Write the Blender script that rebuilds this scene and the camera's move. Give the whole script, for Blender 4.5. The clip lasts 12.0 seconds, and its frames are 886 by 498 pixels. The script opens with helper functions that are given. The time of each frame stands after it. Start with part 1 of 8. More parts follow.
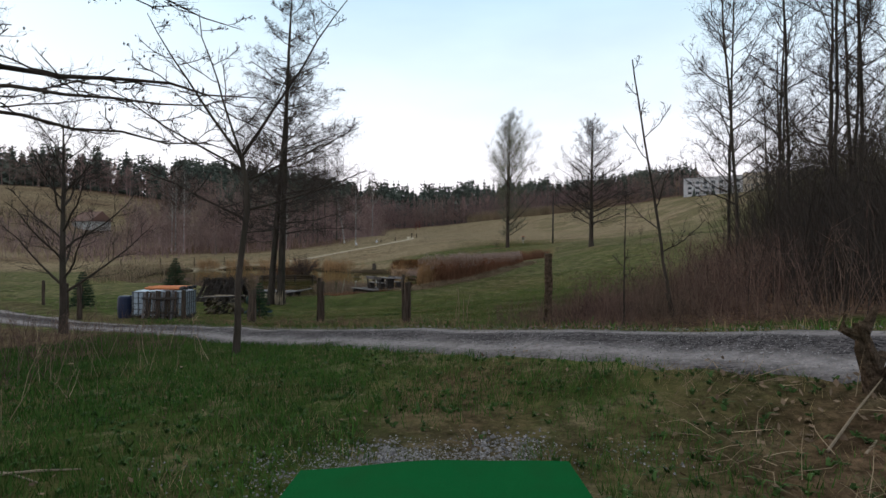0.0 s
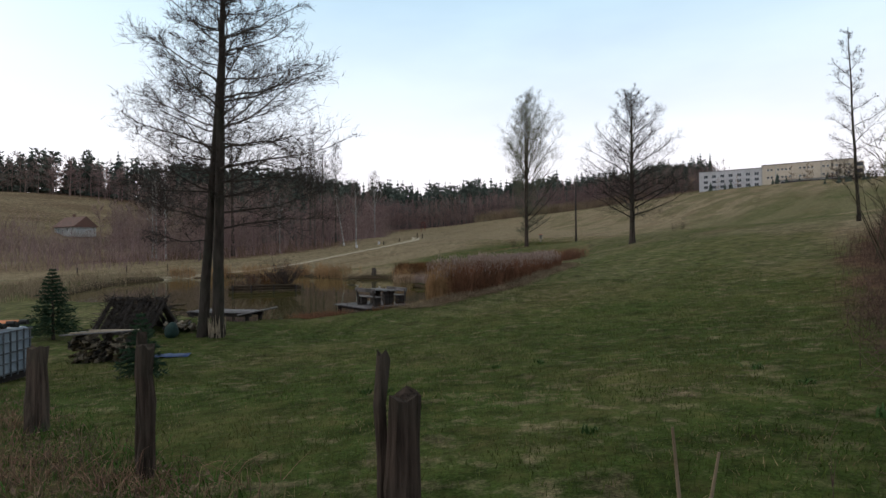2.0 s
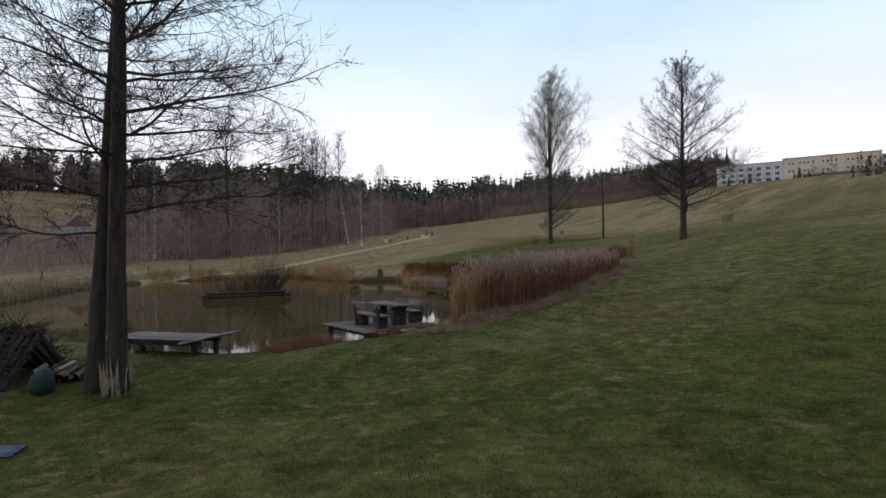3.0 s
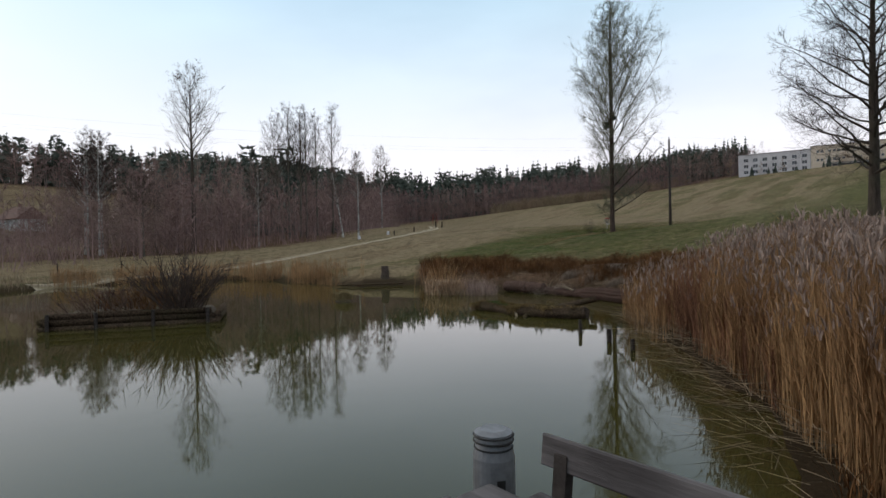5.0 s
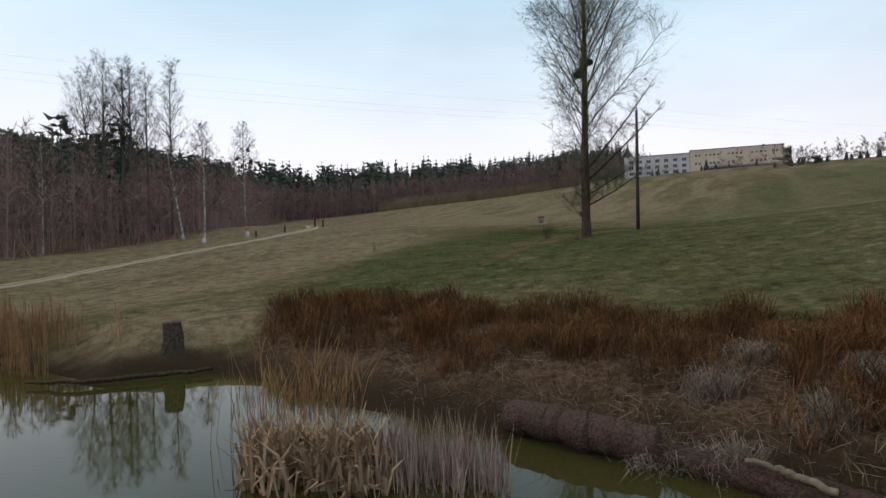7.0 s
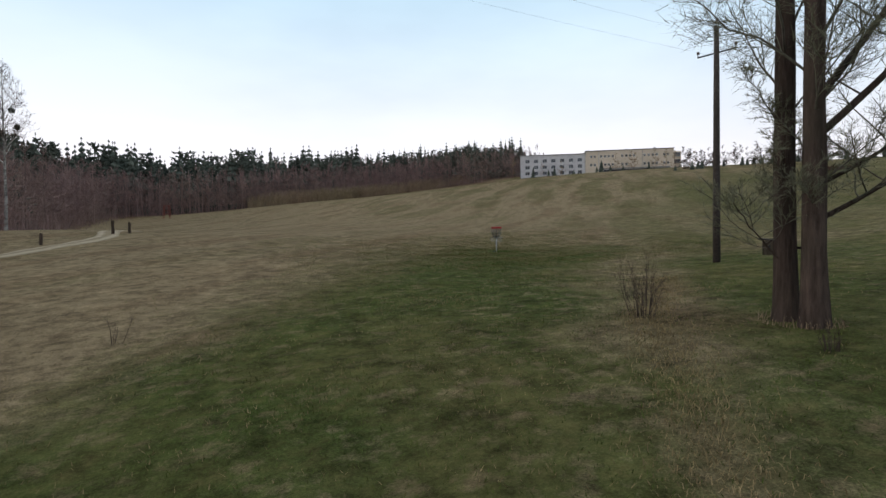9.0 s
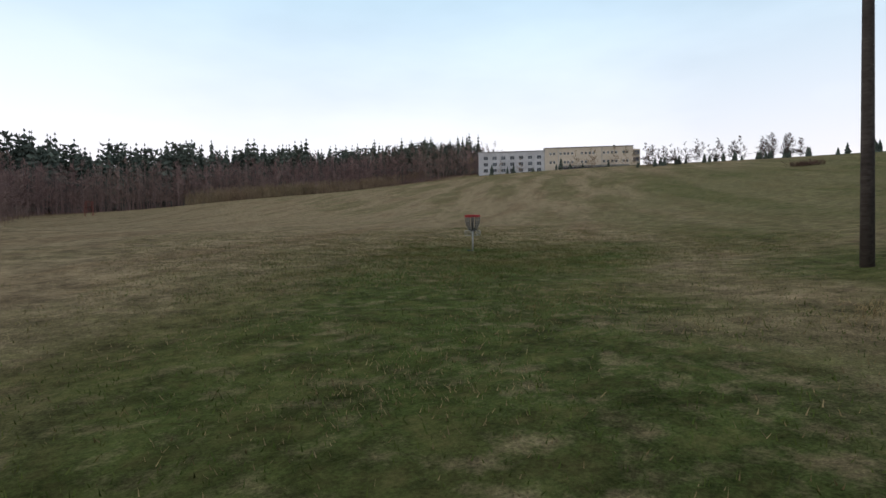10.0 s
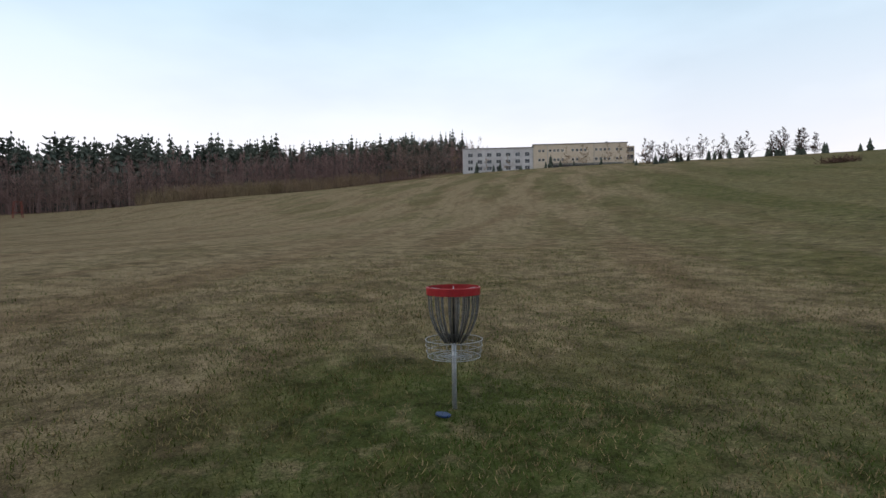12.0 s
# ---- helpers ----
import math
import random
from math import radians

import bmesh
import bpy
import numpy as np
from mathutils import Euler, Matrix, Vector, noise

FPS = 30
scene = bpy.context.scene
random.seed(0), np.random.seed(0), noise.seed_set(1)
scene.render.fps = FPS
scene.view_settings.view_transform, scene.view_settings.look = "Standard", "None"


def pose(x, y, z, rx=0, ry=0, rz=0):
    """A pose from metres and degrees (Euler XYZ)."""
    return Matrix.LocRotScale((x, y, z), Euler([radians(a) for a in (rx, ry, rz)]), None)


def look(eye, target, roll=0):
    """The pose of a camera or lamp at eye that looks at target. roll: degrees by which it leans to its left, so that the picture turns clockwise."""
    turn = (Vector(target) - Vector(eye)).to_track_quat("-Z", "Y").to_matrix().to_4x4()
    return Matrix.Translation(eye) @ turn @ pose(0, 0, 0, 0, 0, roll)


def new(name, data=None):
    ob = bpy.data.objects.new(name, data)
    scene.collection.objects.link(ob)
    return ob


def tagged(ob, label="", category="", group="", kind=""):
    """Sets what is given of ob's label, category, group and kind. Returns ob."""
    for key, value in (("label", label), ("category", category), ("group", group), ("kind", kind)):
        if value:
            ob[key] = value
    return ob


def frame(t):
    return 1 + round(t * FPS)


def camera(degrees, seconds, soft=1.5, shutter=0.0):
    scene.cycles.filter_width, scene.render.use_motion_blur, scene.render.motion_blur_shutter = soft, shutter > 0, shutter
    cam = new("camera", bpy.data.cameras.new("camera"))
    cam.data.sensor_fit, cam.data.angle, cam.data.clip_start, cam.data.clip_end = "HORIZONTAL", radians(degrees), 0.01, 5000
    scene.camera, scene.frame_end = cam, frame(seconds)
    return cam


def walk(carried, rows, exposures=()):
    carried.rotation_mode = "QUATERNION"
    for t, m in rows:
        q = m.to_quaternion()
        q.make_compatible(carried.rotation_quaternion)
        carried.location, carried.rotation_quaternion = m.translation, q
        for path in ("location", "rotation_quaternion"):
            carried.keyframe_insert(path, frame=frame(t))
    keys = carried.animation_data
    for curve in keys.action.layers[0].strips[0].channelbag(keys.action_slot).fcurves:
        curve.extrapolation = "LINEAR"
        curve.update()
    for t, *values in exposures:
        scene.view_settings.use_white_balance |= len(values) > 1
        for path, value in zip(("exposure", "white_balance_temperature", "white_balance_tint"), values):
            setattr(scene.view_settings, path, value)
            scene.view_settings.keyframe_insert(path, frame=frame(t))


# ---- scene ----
cam = camera(76.8, 12.0)
PATH = [
    (0, (0.005, -0.547, 1.588), (0.014, 1.453, 1.581), 0.4),
    (0.5, (0.003, 1.369, 1.487), (0.018, 3.368, 1.479), 0.2),
    (1, (-0.115, 3.992, 1.52), (-0.089, 5.992, 1.514), -0.1),
    (1.5, (-0.308, 6.527, 1.564), (-0.307, 8.527, 1.555), -0.2),
    (2, (-0.536, 9.674, 1.449), (-0.547, 11.674, 1.448), -0.6),
    (2.5, (-0.888, 13.394, 1.457), (-0.922, 15.393, 1.452), -0.8),
    (4.3, (-3.27, 28.1, 0.948), (-3.305, 30.1, 0.94), -1.1),
    (4.5, (-3.567, 29.859, 0.849), (-3.602, 31.859, 0.837), -1.2),
    (5, (-4.033, 34.121, 0.754), (-4.064, 36.121, 0.739), -1.2),
    (5.5, (-4.327, 38.565, 0.703), (-4.353, 40.565, 0.687), -1.2),
    (6, (-4.547, 43.096, 0.752), (-4.479, 45.095, 0.733), -1.1),
    (6.5, (-4.488, 47.956, 0.917), (-4.258, 49.942, 0.894), -1.1),
    (7, (-4.047, 53.318, 1.457), (-3.669, 55.282, 1.43), -1.1),
    (8.8, (-0.276, 74.159, 3.027), (0.445, 76.024, 2.99), -0.4),
    (9, (0.43, 76.487, 3.135), (1.204, 78.331, 3.093), -0.6),
    (9.5, (2.393, 81.599, 2.717), (3.271, 83.395, 2.675), -0.9),
    (10, (4.429, 85.646, 2.839), (5.346, 87.423, 2.796), -0.7),
    (10.5, (6.274, 89.052, 3.198), (7.209, 90.819, 3.152), -0.7),
    (11, (8.369, 92.757, 3.689), (9.315, 94.518, 3.642), -0.7),
    (11.5, (10.472, 96.306, 3.995), (11.428, 98.062, 3.943), -0.5),
    (12, (12.384, 99.149, 4.268), (13.352, 100.899, 4.22), -0.7),
]
walk(cam, [(t, look(eye, target, roll)) for t, eye, target, roll in PATH], [(0, 0.52), (1.5, 0.45), (4.5, 0.38), (6.5, 0.30), (9, 0.40), (12, 0.38)])

# ---------------------------------------------------------------- light
SUN_EL, SUN_AZ = radians(16), radians(-62)      # azimuth from +y, positive towards +x
world = bpy.data.worlds.new("world")
scene.world = world
world.use_nodes = True
wn, wl = world.node_tree.nodes, world.node_tree.links
wn.clear()
w_out = wn.new("ShaderNodeOutputWorld")
w_bg = wn.new("ShaderNodeBackground")
w_sky = wn.new("ShaderNodeTexSky")
w_sky.sky_type = "NISHITA"
w_sky.sun_disc = False
w_sky.sun_elevation, w_sky.sun_rotation = SUN_EL, SUN_AZ
w_sky.air_density, w_sky.dust_density, w_sky.ozone_density = 1.0, 1.6, 1.2
w_co = wn.new("ShaderNodeTexCoord")
w_map = wn.new("ShaderNodeMapping")
w_map.inputs["Scale"].default_value = (1.0, 1.0, 3.2)
w_noise = wn.new("ShaderNodeTexNoise")
w_noise.inputs["Scale"].default_value, w_noise.inputs["Detail"].default_value = 1.7, 5.0
w_sep = wn.new("ShaderNodeSeparateXYZ")
w_low = wn.new("ShaderNodeMapRange")            # thin cloud thickens towards the horizon
w_low.inputs["From Min"].default_value, w_low.inputs["From Max"].default_value = 0.02, 0.55
w_low.inputs["To Min"].default_value, w_low.inputs["To Max"].default_value = 0.97, 0.62
w_veil = wn.new("ShaderNodeMapRange")
w_veil.inputs["From Min"].default_value, w_veil.inputs["From Max"].default_value = 0.38, 0.66
w_veil.inputs["To Min"].default_value, w_veil.inputs["To Max"].default_value = -0.06, 0.14
w_add = wn.new("ShaderNodeMath")
w_add.operation, w_add.use_clamp = "ADD", True
w_tint = wn.new("ShaderNodeMix")
w_tint.data_type = "RGBA"
w_tint.inputs[6].default_value, w_tint.inputs[7].default_value = (8.85, 8.05, 8.3, 1), (4.7, 7.4, 9.15, 1)
w_rise = wn.new("ShaderNodeMapRange")
w_rise.inputs["From Min"].default_value, w_rise.inputs["From Max"].default_value = 0.05, 0.50
w_mix = wn.new("ShaderNodeMix")
w_mix.data_type = "RGBA"
wl.new(w_co.outputs["Generated"], w_map.inputs["Vector"])
wl.new(w_map.outputs["Vector"], w_noise.inputs["Vector"])
wl.new(w_co.outputs["Generated"], w_sep.inputs["Vector"])
wl.new(w_sep.outputs["Z"], w_low.inputs["Value"])
wl.new(w_sep.outputs["Z"], w_rise.inputs["Value"])
wl.new(w_noise.outputs["Fac"], w_veil.inputs["Value"])
wl.new(w_low.outputs["Result"], w_add.inputs[0])
wl.new(w_veil.outputs["Result"], w_add.inputs[1])
wl.new(w_rise.outputs["Result"], w_tint.inputs["Factor"])
wl.new(w_sky.outputs["Color"], w_mix.inputs[6])
w_zen = wn.new("ShaderNodeMapRange")             # overhead the veil of cloud is thicker and greyer again
w_zen.inputs["From Min"].default_value, w_zen.inputs["From Max"].default_value = 0.46, 0.80
w_over = wn.new("ShaderNodeMix")
w_over.data_type = "RGBA"
w_over.inputs[7].default_value = (6.5, 6.7, 6.9, 1)
wl.new(w_sep.outputs["Z"], w_zen.inputs["Value"])
wl.new(w_zen.outputs["Result"], w_over.inputs["Factor"])
wl.new(w_tint.outputs[2], w_over.inputs[6])
wl.new(w_over.outputs[2], w_mix.inputs[7])
w_max = wn.new("ShaderNodeMath")
w_max.operation = "MAXIMUM"
wl.new(w_add.outputs["Value"], w_max.inputs[0])
wl.new(w_zen.outputs["Result"], w_max.inputs[1])
wl.new(w_max.outputs["Value"], w_mix.inputs["Factor"])
wl.new(w_mix.outputs[2], w_bg.inputs["Color"])
w_bg.inputs["Strength"].default_value = 0.10
wl.new(w_bg.outputs["Background"], w_out.inputs["Surface"])

sun = new("sun", bpy.data.lights.new("sun", "SUN"))
sun.data.energy, sun.data.angle, sun.data.color = 0.6, radians(14), (1.0, 0.93, 0.84)
sun_dir = Vector((math.sin(SUN_AZ) * math.cos(SUN_EL), math.cos(SUN_AZ) * math.cos(SUN_EL), math.sin(SUN_EL)))
sun.matrix_world = look(sun_dir * 100, (0, 0, 0))


# ---------------------------------------------------------------- mesh helpers
def rng_of(seed):
    return np.random.RandomState(seed)


class Geo:
    """Vertices, triangles and quads gathered into one mesh."""

    def __init__(self):
        self.v, self.t, self.q, self.n = [], [], [], 0

    def add(self, v, tris=None, quads=None):
        v = np.asarray(v, float).reshape(-1, 3)
        if tris is not None and len(tris):
            self.t.append(np.asarray(tris, np.int64).reshape(-1, 3) + self.n)
        if quads is not None and len(quads):
            self.q.append(np.asarray(quads, np.int64).reshape(-1, 4) + self.n)
        self.v.append(v)
        self.n += len(v)
        return self

    def arrays(self):
        v = np.concatenate(self.v) if self.v else np.zeros((0, 3))
        t = np.concatenate(self.t) if self.t else np.zeros((0, 3), np.int64)
        q = np.concatenate(self.q) if self.q else np.zeros((0, 4), np.int64)
        return v, t, q

    def put(self, other, m=None):
        v, t, q = other.arrays()
        if m is not None:
            a = np.array(m)
            v = v @ a[:3, :3].T + a[:3, 3]
        return self.add(v, t, q)

    def mesh(self, name, material=None, smooth=False):
        v, t, q = self.arrays()
        me = bpy.data.meshes.new(name)
        me.vertices.add(len(v))
        me.vertices.foreach_set("co", v.astype(np.float32).ravel())
        loops = np.concatenate([t.ravel(), q.ravel()]).astype(np.int32)
        me.loops.add(len(loops))
        me.loops.foreach_set("vertex_index", loops)
        starts = np.concatenate([np.arange(len(t)) * 3, len(t) * 3 + np.arange(len(q)) * 4]).astype(np.int32)
        me.polygons.add(len(starts))
        me.polygons.foreach_set("loop_start", starts)
        me.polygons.foreach_set("use_smooth", np.full(len(starts), bool(smooth)))
        me.update(calc_edges=True)
        if material:
            me.materials.append(material)
        return me


def tube(geo, pts, radii, k=6, caps=False, squash=1.0):
    pts, radii = np.asarray(pts, float), np.asarray(radii, float)
    n = len(pts)
    tang = np.gradient(pts, axis=0)
    tang /= np.linalg.norm(tang, axis=1, keepdims=True) + 1e-9
    ref = np.array([1.0, 0, 0]) if abs(tang[0][2]) > 0.8 else np.array([0, 0, 1.0])
    a = np.cross(tang, ref)
    a /= np.linalg.norm(a, axis=1, keepdims=True) + 1e-9
    b = np.cross(tang, a)
    ang = np.arange(k) * 2 * np.pi / k
    ring = pts[:, None] + radii[:, None, None] * (np.cos(ang)[None, :, None] * a[:, None] + squash * np.sin(ang)[None, :, None] * b[:, None])
    i, j = np.meshgrid(np.arange(n - 1), np.arange(k), indexing="ij")
    j2 = (j + 1) % k
    quads = np.stack([i * k + j, (i + 1) * k + j, (i + 1) * k + j2, i * k + j2], -1).reshape(-1, 4)
    v = ring.reshape(-1, 3)
    tris = []
    if caps:
        v = np.concatenate([v, pts[:1], pts[-1:]])
        c0, c1 = n * k, n * k + 1
        tris = [(c0, m, (m + 1) % k) for m in range(k)] + [(c1, (n - 1) * k + (m + 1) % k, (n - 1) * k + m) for m in range(k)]
    return geo.add(v, tris, quads)


def box(geo, size, at=(0, 0, 0), turn=None, bevel=0.0):
    """A box whose top and bottom edges are drawn in by bevel."""
    x, y, z = (s / 2 for s in size)
    b = min(bevel, x * 0.9, y * 0.9, z * 0.9)
    if b > 0:
        layers = [(x - b, y - b, -z), (x, y, -z + b), (x, y, z - b), (x - b, y - b, z)]
    else:
        layers = [(x, y, -z), (x, y, z)]
    v = np.array([(sx * lx, sy * ly, lz) for lx, ly, lz in layers for sx, sy in ((-1, -1), (1, -1), (1, 1), (-1, 1))])
    quads = [(3, 2, 1, 0), tuple(len(v) - 4 + m for m in range(4))]
    for n in range(len(layers) - 1):
        for m in range(4):
            quads.append((n * 4 + m, n * 4 + (m + 1) % 4, n * 4 + 4 + (m + 1) % 4, n * 4 + 4 + m))
    if turn is not None:
        v = v @ np.array(turn.to_3x3()).T
    return geo.add(v + np.array(at), None, quads)


def ring_of(geo, radius, z, thick, k=36, sides=6, centre=(0, 0)):
    a = np.arange(k + 1) * 2 * np.pi / k
    pts = np.stack([centre[0] + radius * np.cos(a), centre[1] + radius * np.sin(a), np.full(k + 1, z)], -1)
    return tube(geo, pts, np.full(k + 1, thick), sides)


def perp(d, rng):
    r = rng.normal(size=d.shape)
    r -= (r * d).sum(-1, keepdims=True) * d
    return r / (np.linalg.norm(r, axis=-1, keepdims=True) + 1e-9)


def twigs(geo, start, way, length, radius, rng, bend=0.12):
    """Many tapered, once-bent, three-sided twigs. Returns the middle and end of each."""
    n = len(start)
    if not n:
        return start, start
    way = way / (np.linalg.norm(way, axis=1, keepdims=True) + 1e-9)
    a = perp(way, rng)
    b = np.cross(way, a)
    length, radius = np.broadcast_to(length, n)[:, None], np.broadcast_to(radius, n)[:, None]
    mid = start + way * length * 0.5 + a * length * bend * rng.uniform(-1, 1, (n, 1))
    end = start + way * length + perp(way, rng) * length * bend * rng.uniform(0, 1, (n, 1))
    v = np.empty((n, 7, 3))
    for m in range(3):
        off = np.cos(m * 2.0944) * a + np.sin(m * 2.0944) * b
        v[:, m] = start + off * radius
        v[:, 3 + m] = mid + off * radius * 0.65
    v[:, 6] = end
    base = np.arange(n)[:, None] * 7
    q = np.concatenate([base + np.array([[m, (m + 1) % 3, 3 + (m + 1) % 3, 3 + m]]) for m in range(3)])
    t = np.concatenate([base + np.array([[3 + m, 3 + (m + 1) % 3, 6]]) for m in range(3)])
    geo.add(v.reshape(-1, 3), t, q)
    return mid, end


def slivers(geo, start, way, length, width, rng):
    """Many fine tips of one narrow triangle each, turned at random."""
    n = len(start)
    if not n:
        return
    way = way / (np.linalg.norm(way, axis=1, keepdims=True) + 1e-9)
    a = perp(way, rng) * np.broadcast_to(width, n)[:, None] * 0.5
    tip = start + way * np.broadcast_to(length, n)[:, None]
    geo.add(np.stack([start - a, start + a, tip], 1).reshape(-1, 3), np.arange(n * 3).reshape(-1, 3))


def spikes(geo, start, way, length, radius, rng):
    """Many straight three-sided spikes, three triangles each."""
    n = len(start)
    if not n:
        return
    way = way / (np.linalg.norm(way, axis=1, keepdims=True) + 1e-9)
    a = perp(way, rng)
    b = np.cross(way, a)
    length, radius = np.broadcast_to(length, n)[:, None], np.broadcast_to(radius, n)[:, None]
    v = np.empty((n, 4, 3))
    for m in range(3):
        v[:, m] = start + (np.cos(m * 2.0944) * a + np.sin(m * 2.0944) * b) * radius
    v[:, 3] = start + way * length
    base = np.arange(n)[:, None] * 4
    geo.add(v.reshape(-1, 3), np.concatenate([base + np.array([[m, (m + 1) % 3, 3]]) for m in range(3)]))


def blades(geo, foot, height, width, lean, rng, droop=0.0):
    """Grass or reed blades: a bent strip of one quad and one triangle each."""
    n = len(foot)
    az = rng.uniform(0, 2 * np.pi, n)
    side = np.stack([np.cos(az), np.sin(az), 0 * az], -1)
    la = rng.uniform(0, 2 * np.pi, n)
    out = np.stack([np.cos(la), np.sin(la), 0 * la], -1) * (np.broadcast_to(lean, n) * rng.uniform(0.2, 1.0, n))[:, None]
    h = np.broadcast_to(height, n)[:, None]
    w = np.broadcast_to(width, n)[:, None]
    up = np.array([0, 0, 1.0])
    mid = foot + up * h * 0.55 + out * h * 0.35
    tip = foot + up * h * (1 - droop) + out * h
    v = np.stack([foot - side * w / 2, foot + side * w / 2, mid + side * w * 0.4, mid - side * w * 0.4, tip], 1)
    base = np.arange(n)[:, None] * 5
    geo.add(v.reshape(-1, 3), base + np.array([[3, 2, 4]]), base + np.array([[0, 1, 2, 3]]))


def part(name, geo, material, parent, label="", smooth=False, at=None):
    data = geo.mesh(name, material, smooth) if isinstance(geo, Geo) else geo
    ob = new(name, data)
    ob.parent = parent
    if at is not None:
        ob.matrix_basis = at
    if label:
        ob["label"] = label
    return ob


def thing(name, m, label, category, group=""):
    ob = new(name)
    ob.matrix_basis = m
    ob.empty_display_size = 0.2
    return tagged(ob, label, category, group)


def single(name, geo, material, label, category="", group="", kind="", smooth=False, m=None):
    ob = new(name, geo.mesh(name, material, smooth) if isinstance(geo, Geo) else geo)
    if m is not None:
        ob.matrix_basis = m
    return tagged(ob, label, category, group, kind)


# ---------------------------------------------------------------- the lie of the land
WATER = -1.62
WIDE = [(-130, 200, 60, 6.10), (-60, 60, 45, -10.13), (150, 230, 90, 0.78), (60, 130, 60, -12.29), (-30, 190, 60, -14.10), (100, 100, 60, 3.15), (40, 20, 40, -3.87), (120, 300, 90, -5.65), (60, 210, 60, 0.21), (-100, 300, 80, -3.60), (0, 320, 70, -17.81), (-90, 140, 30, -6.08), (10, 160, 40, 2.37)]
NARROW = [(0, 4, 9, -0.31), (-8, 20, 9, -0.39), (3, 30, 10, -1.52), (5, 63, 9, -1.97), (17, 60, 10, 0.22), (10, 84, 9, -0.21), (4, 92, 9, -0.20), (20, 98, 12, -1.23), (-15, 80, 14, -1.75), (-15, 133, 9, 1.08), (-24, 112, 14, -0.82), (40, 116, 14, -0.84), (-30, 20, 20, -1.03), (12, 45, 10, -0.40), (-35, 55, 15, 1.03), (140, 185, 30, -0.63), (-10, 26, 5.5, -0.27), (22, 278, 30, 3.4), (105, 225, 25, -0.8)]
SHORE = [(-8.7, 32.1), (-5.8, 33.0), (-4.4, 34.1), (-2.2, 36.9), (-0.4, 39.7), (0.3, 42.0), (0.8, 45.2), (1.3, 48.8), (1.7, 51.4), (2.8, 53.4), (2.5, 55.4), (1.8, 57.7),
         (0.4, 60.0), (-1.4, 61.8), (-3.4, 63.8), (-5.7, 66.7), (-7.2, 67.9), (-9.6, 67.2), (-10.4, 68.2), (-14.2, 71.6), (-17.4, 75.0), (-21.0, 77.0), (-26.0, 76.4), (-31.0, 71.5),
         (-32.0, 63.0), (-29.5, 54.0), (-27.0, 46.5), (-21.5, 40.5), (-16.0, 38.0), (-12.5, 34.6)]


def smooth_step(v, lo, hi):
    v = np.clip((np.asarray(v, float) - lo) / (hi - lo), 0, 1)
    return v * v * (3 - 2 * v)


def shore_distance(x, y):
    """Metres to the shore line: positive on land, negative on the pond."""
    x, y = np.asarray(x, float), np.asarray(y, float)
    best, inside = np.full(x.shape, 1e9), np.zeros(x.shape, bool)
    for (ax, ay), (bx, by) in zip(SHORE, SHORE[1:] + SHORE[:1]):
        ex, ey = bx - ax, by - ay
        s = np.clip(((x - ax) * ex + (y - ay) * ey) / (ex * ex + ey * ey), 0, 1)
        best = np.minimum(best, np.hypot(x - ax - s * ex, y - ay - s * ey))
        cross = (ay > y) != (by > y)
        inside ^= cross & (x < ex * (y - ay) / (ey if abs(ey) > 1e-9 else 1e-9) + ax)
    return np.where(inside, -best, best)


def wobble(x, y, step, seed):
    """Smooth noise about 0, with bumps about step metres wide."""
    r = rng_of(seed)
    out = 0
    for n in range(7):
        a, f, p = r.uniform(0, 2 * np.pi), 2 * np.pi / (step * r.uniform(0.7, 2.2)), r.uniform(0, 6.28)
        out = out + np.sin((np.cos(a) * x + np.sin(a) * y) * f + p)
    return out / 4.0


def land(x, y):
    """The height of the ground."""
    x, y = np.asarray(x, float), np.asarray(y, float)
    cx, cy = np.clip(x, -260, 163), np.clip(y, -80, 380)
    z = 5.282 + 0.0277 * cx + 0.0977 * cy
    for gx, gy, s, h in WIDE + NARROW:
        z = z + h * np.exp(-((cx - gx) ** 2 + (cy - gy) ** 2) / (2.0 * s * s))
    z = z + 0.035 * wobble(x, y, 3.0, 5) + 0.012 * wobble(x, y, 0.9, 6)
    z = z + np.clip(0.15 + 0.038 * x, 0, 0.36) * smooth_step(2.4 - 0.73 * np.abs(y - road_y(x)), 0, 1.3)      # the road's low bank
    d = shore_distance(x, y) + 0.22 * wobble(x, y, 1.6, 7)
    bank = WATER + 0.06 + 0.34 * np.maximum(d, 0) + 0.02 * np.maximum(d, 0) ** 2
    near = np.minimum(z, bank)
    z = np.where(d > 0, np.where(d < 14, near, z), z)
    z = np.where((d > 0) & (z < WATER + 0.10), np.maximum(z, WATER + 0.05 + 0.1 * np.minimum(d, 2)), z)
    return np.where(d <= 0, WATER + 0.06 + np.maximum(0.45 * d, -0.9), z)


def at_land(x, y):
    return float(land(np.array([x]), np.array([y]))[0])


def road_y(x):
    """The gravel road's middle line."""
    x = np.asarray(x, float)
    return 7.7 - 0.93 * x + 0.21 * np.minimum(x + 8.0, 0)


def track_x(y):
    """The farm track along the wood's edge."""
    return -25.0 + 0.46 * (np.asarray(y, float) - 84.0) - 5.5 * smooth_step(y, 122, 136)


def on_land(x, y, sink=0.0):
    return np.stack([x, y, land(x, y) - sink], -1)

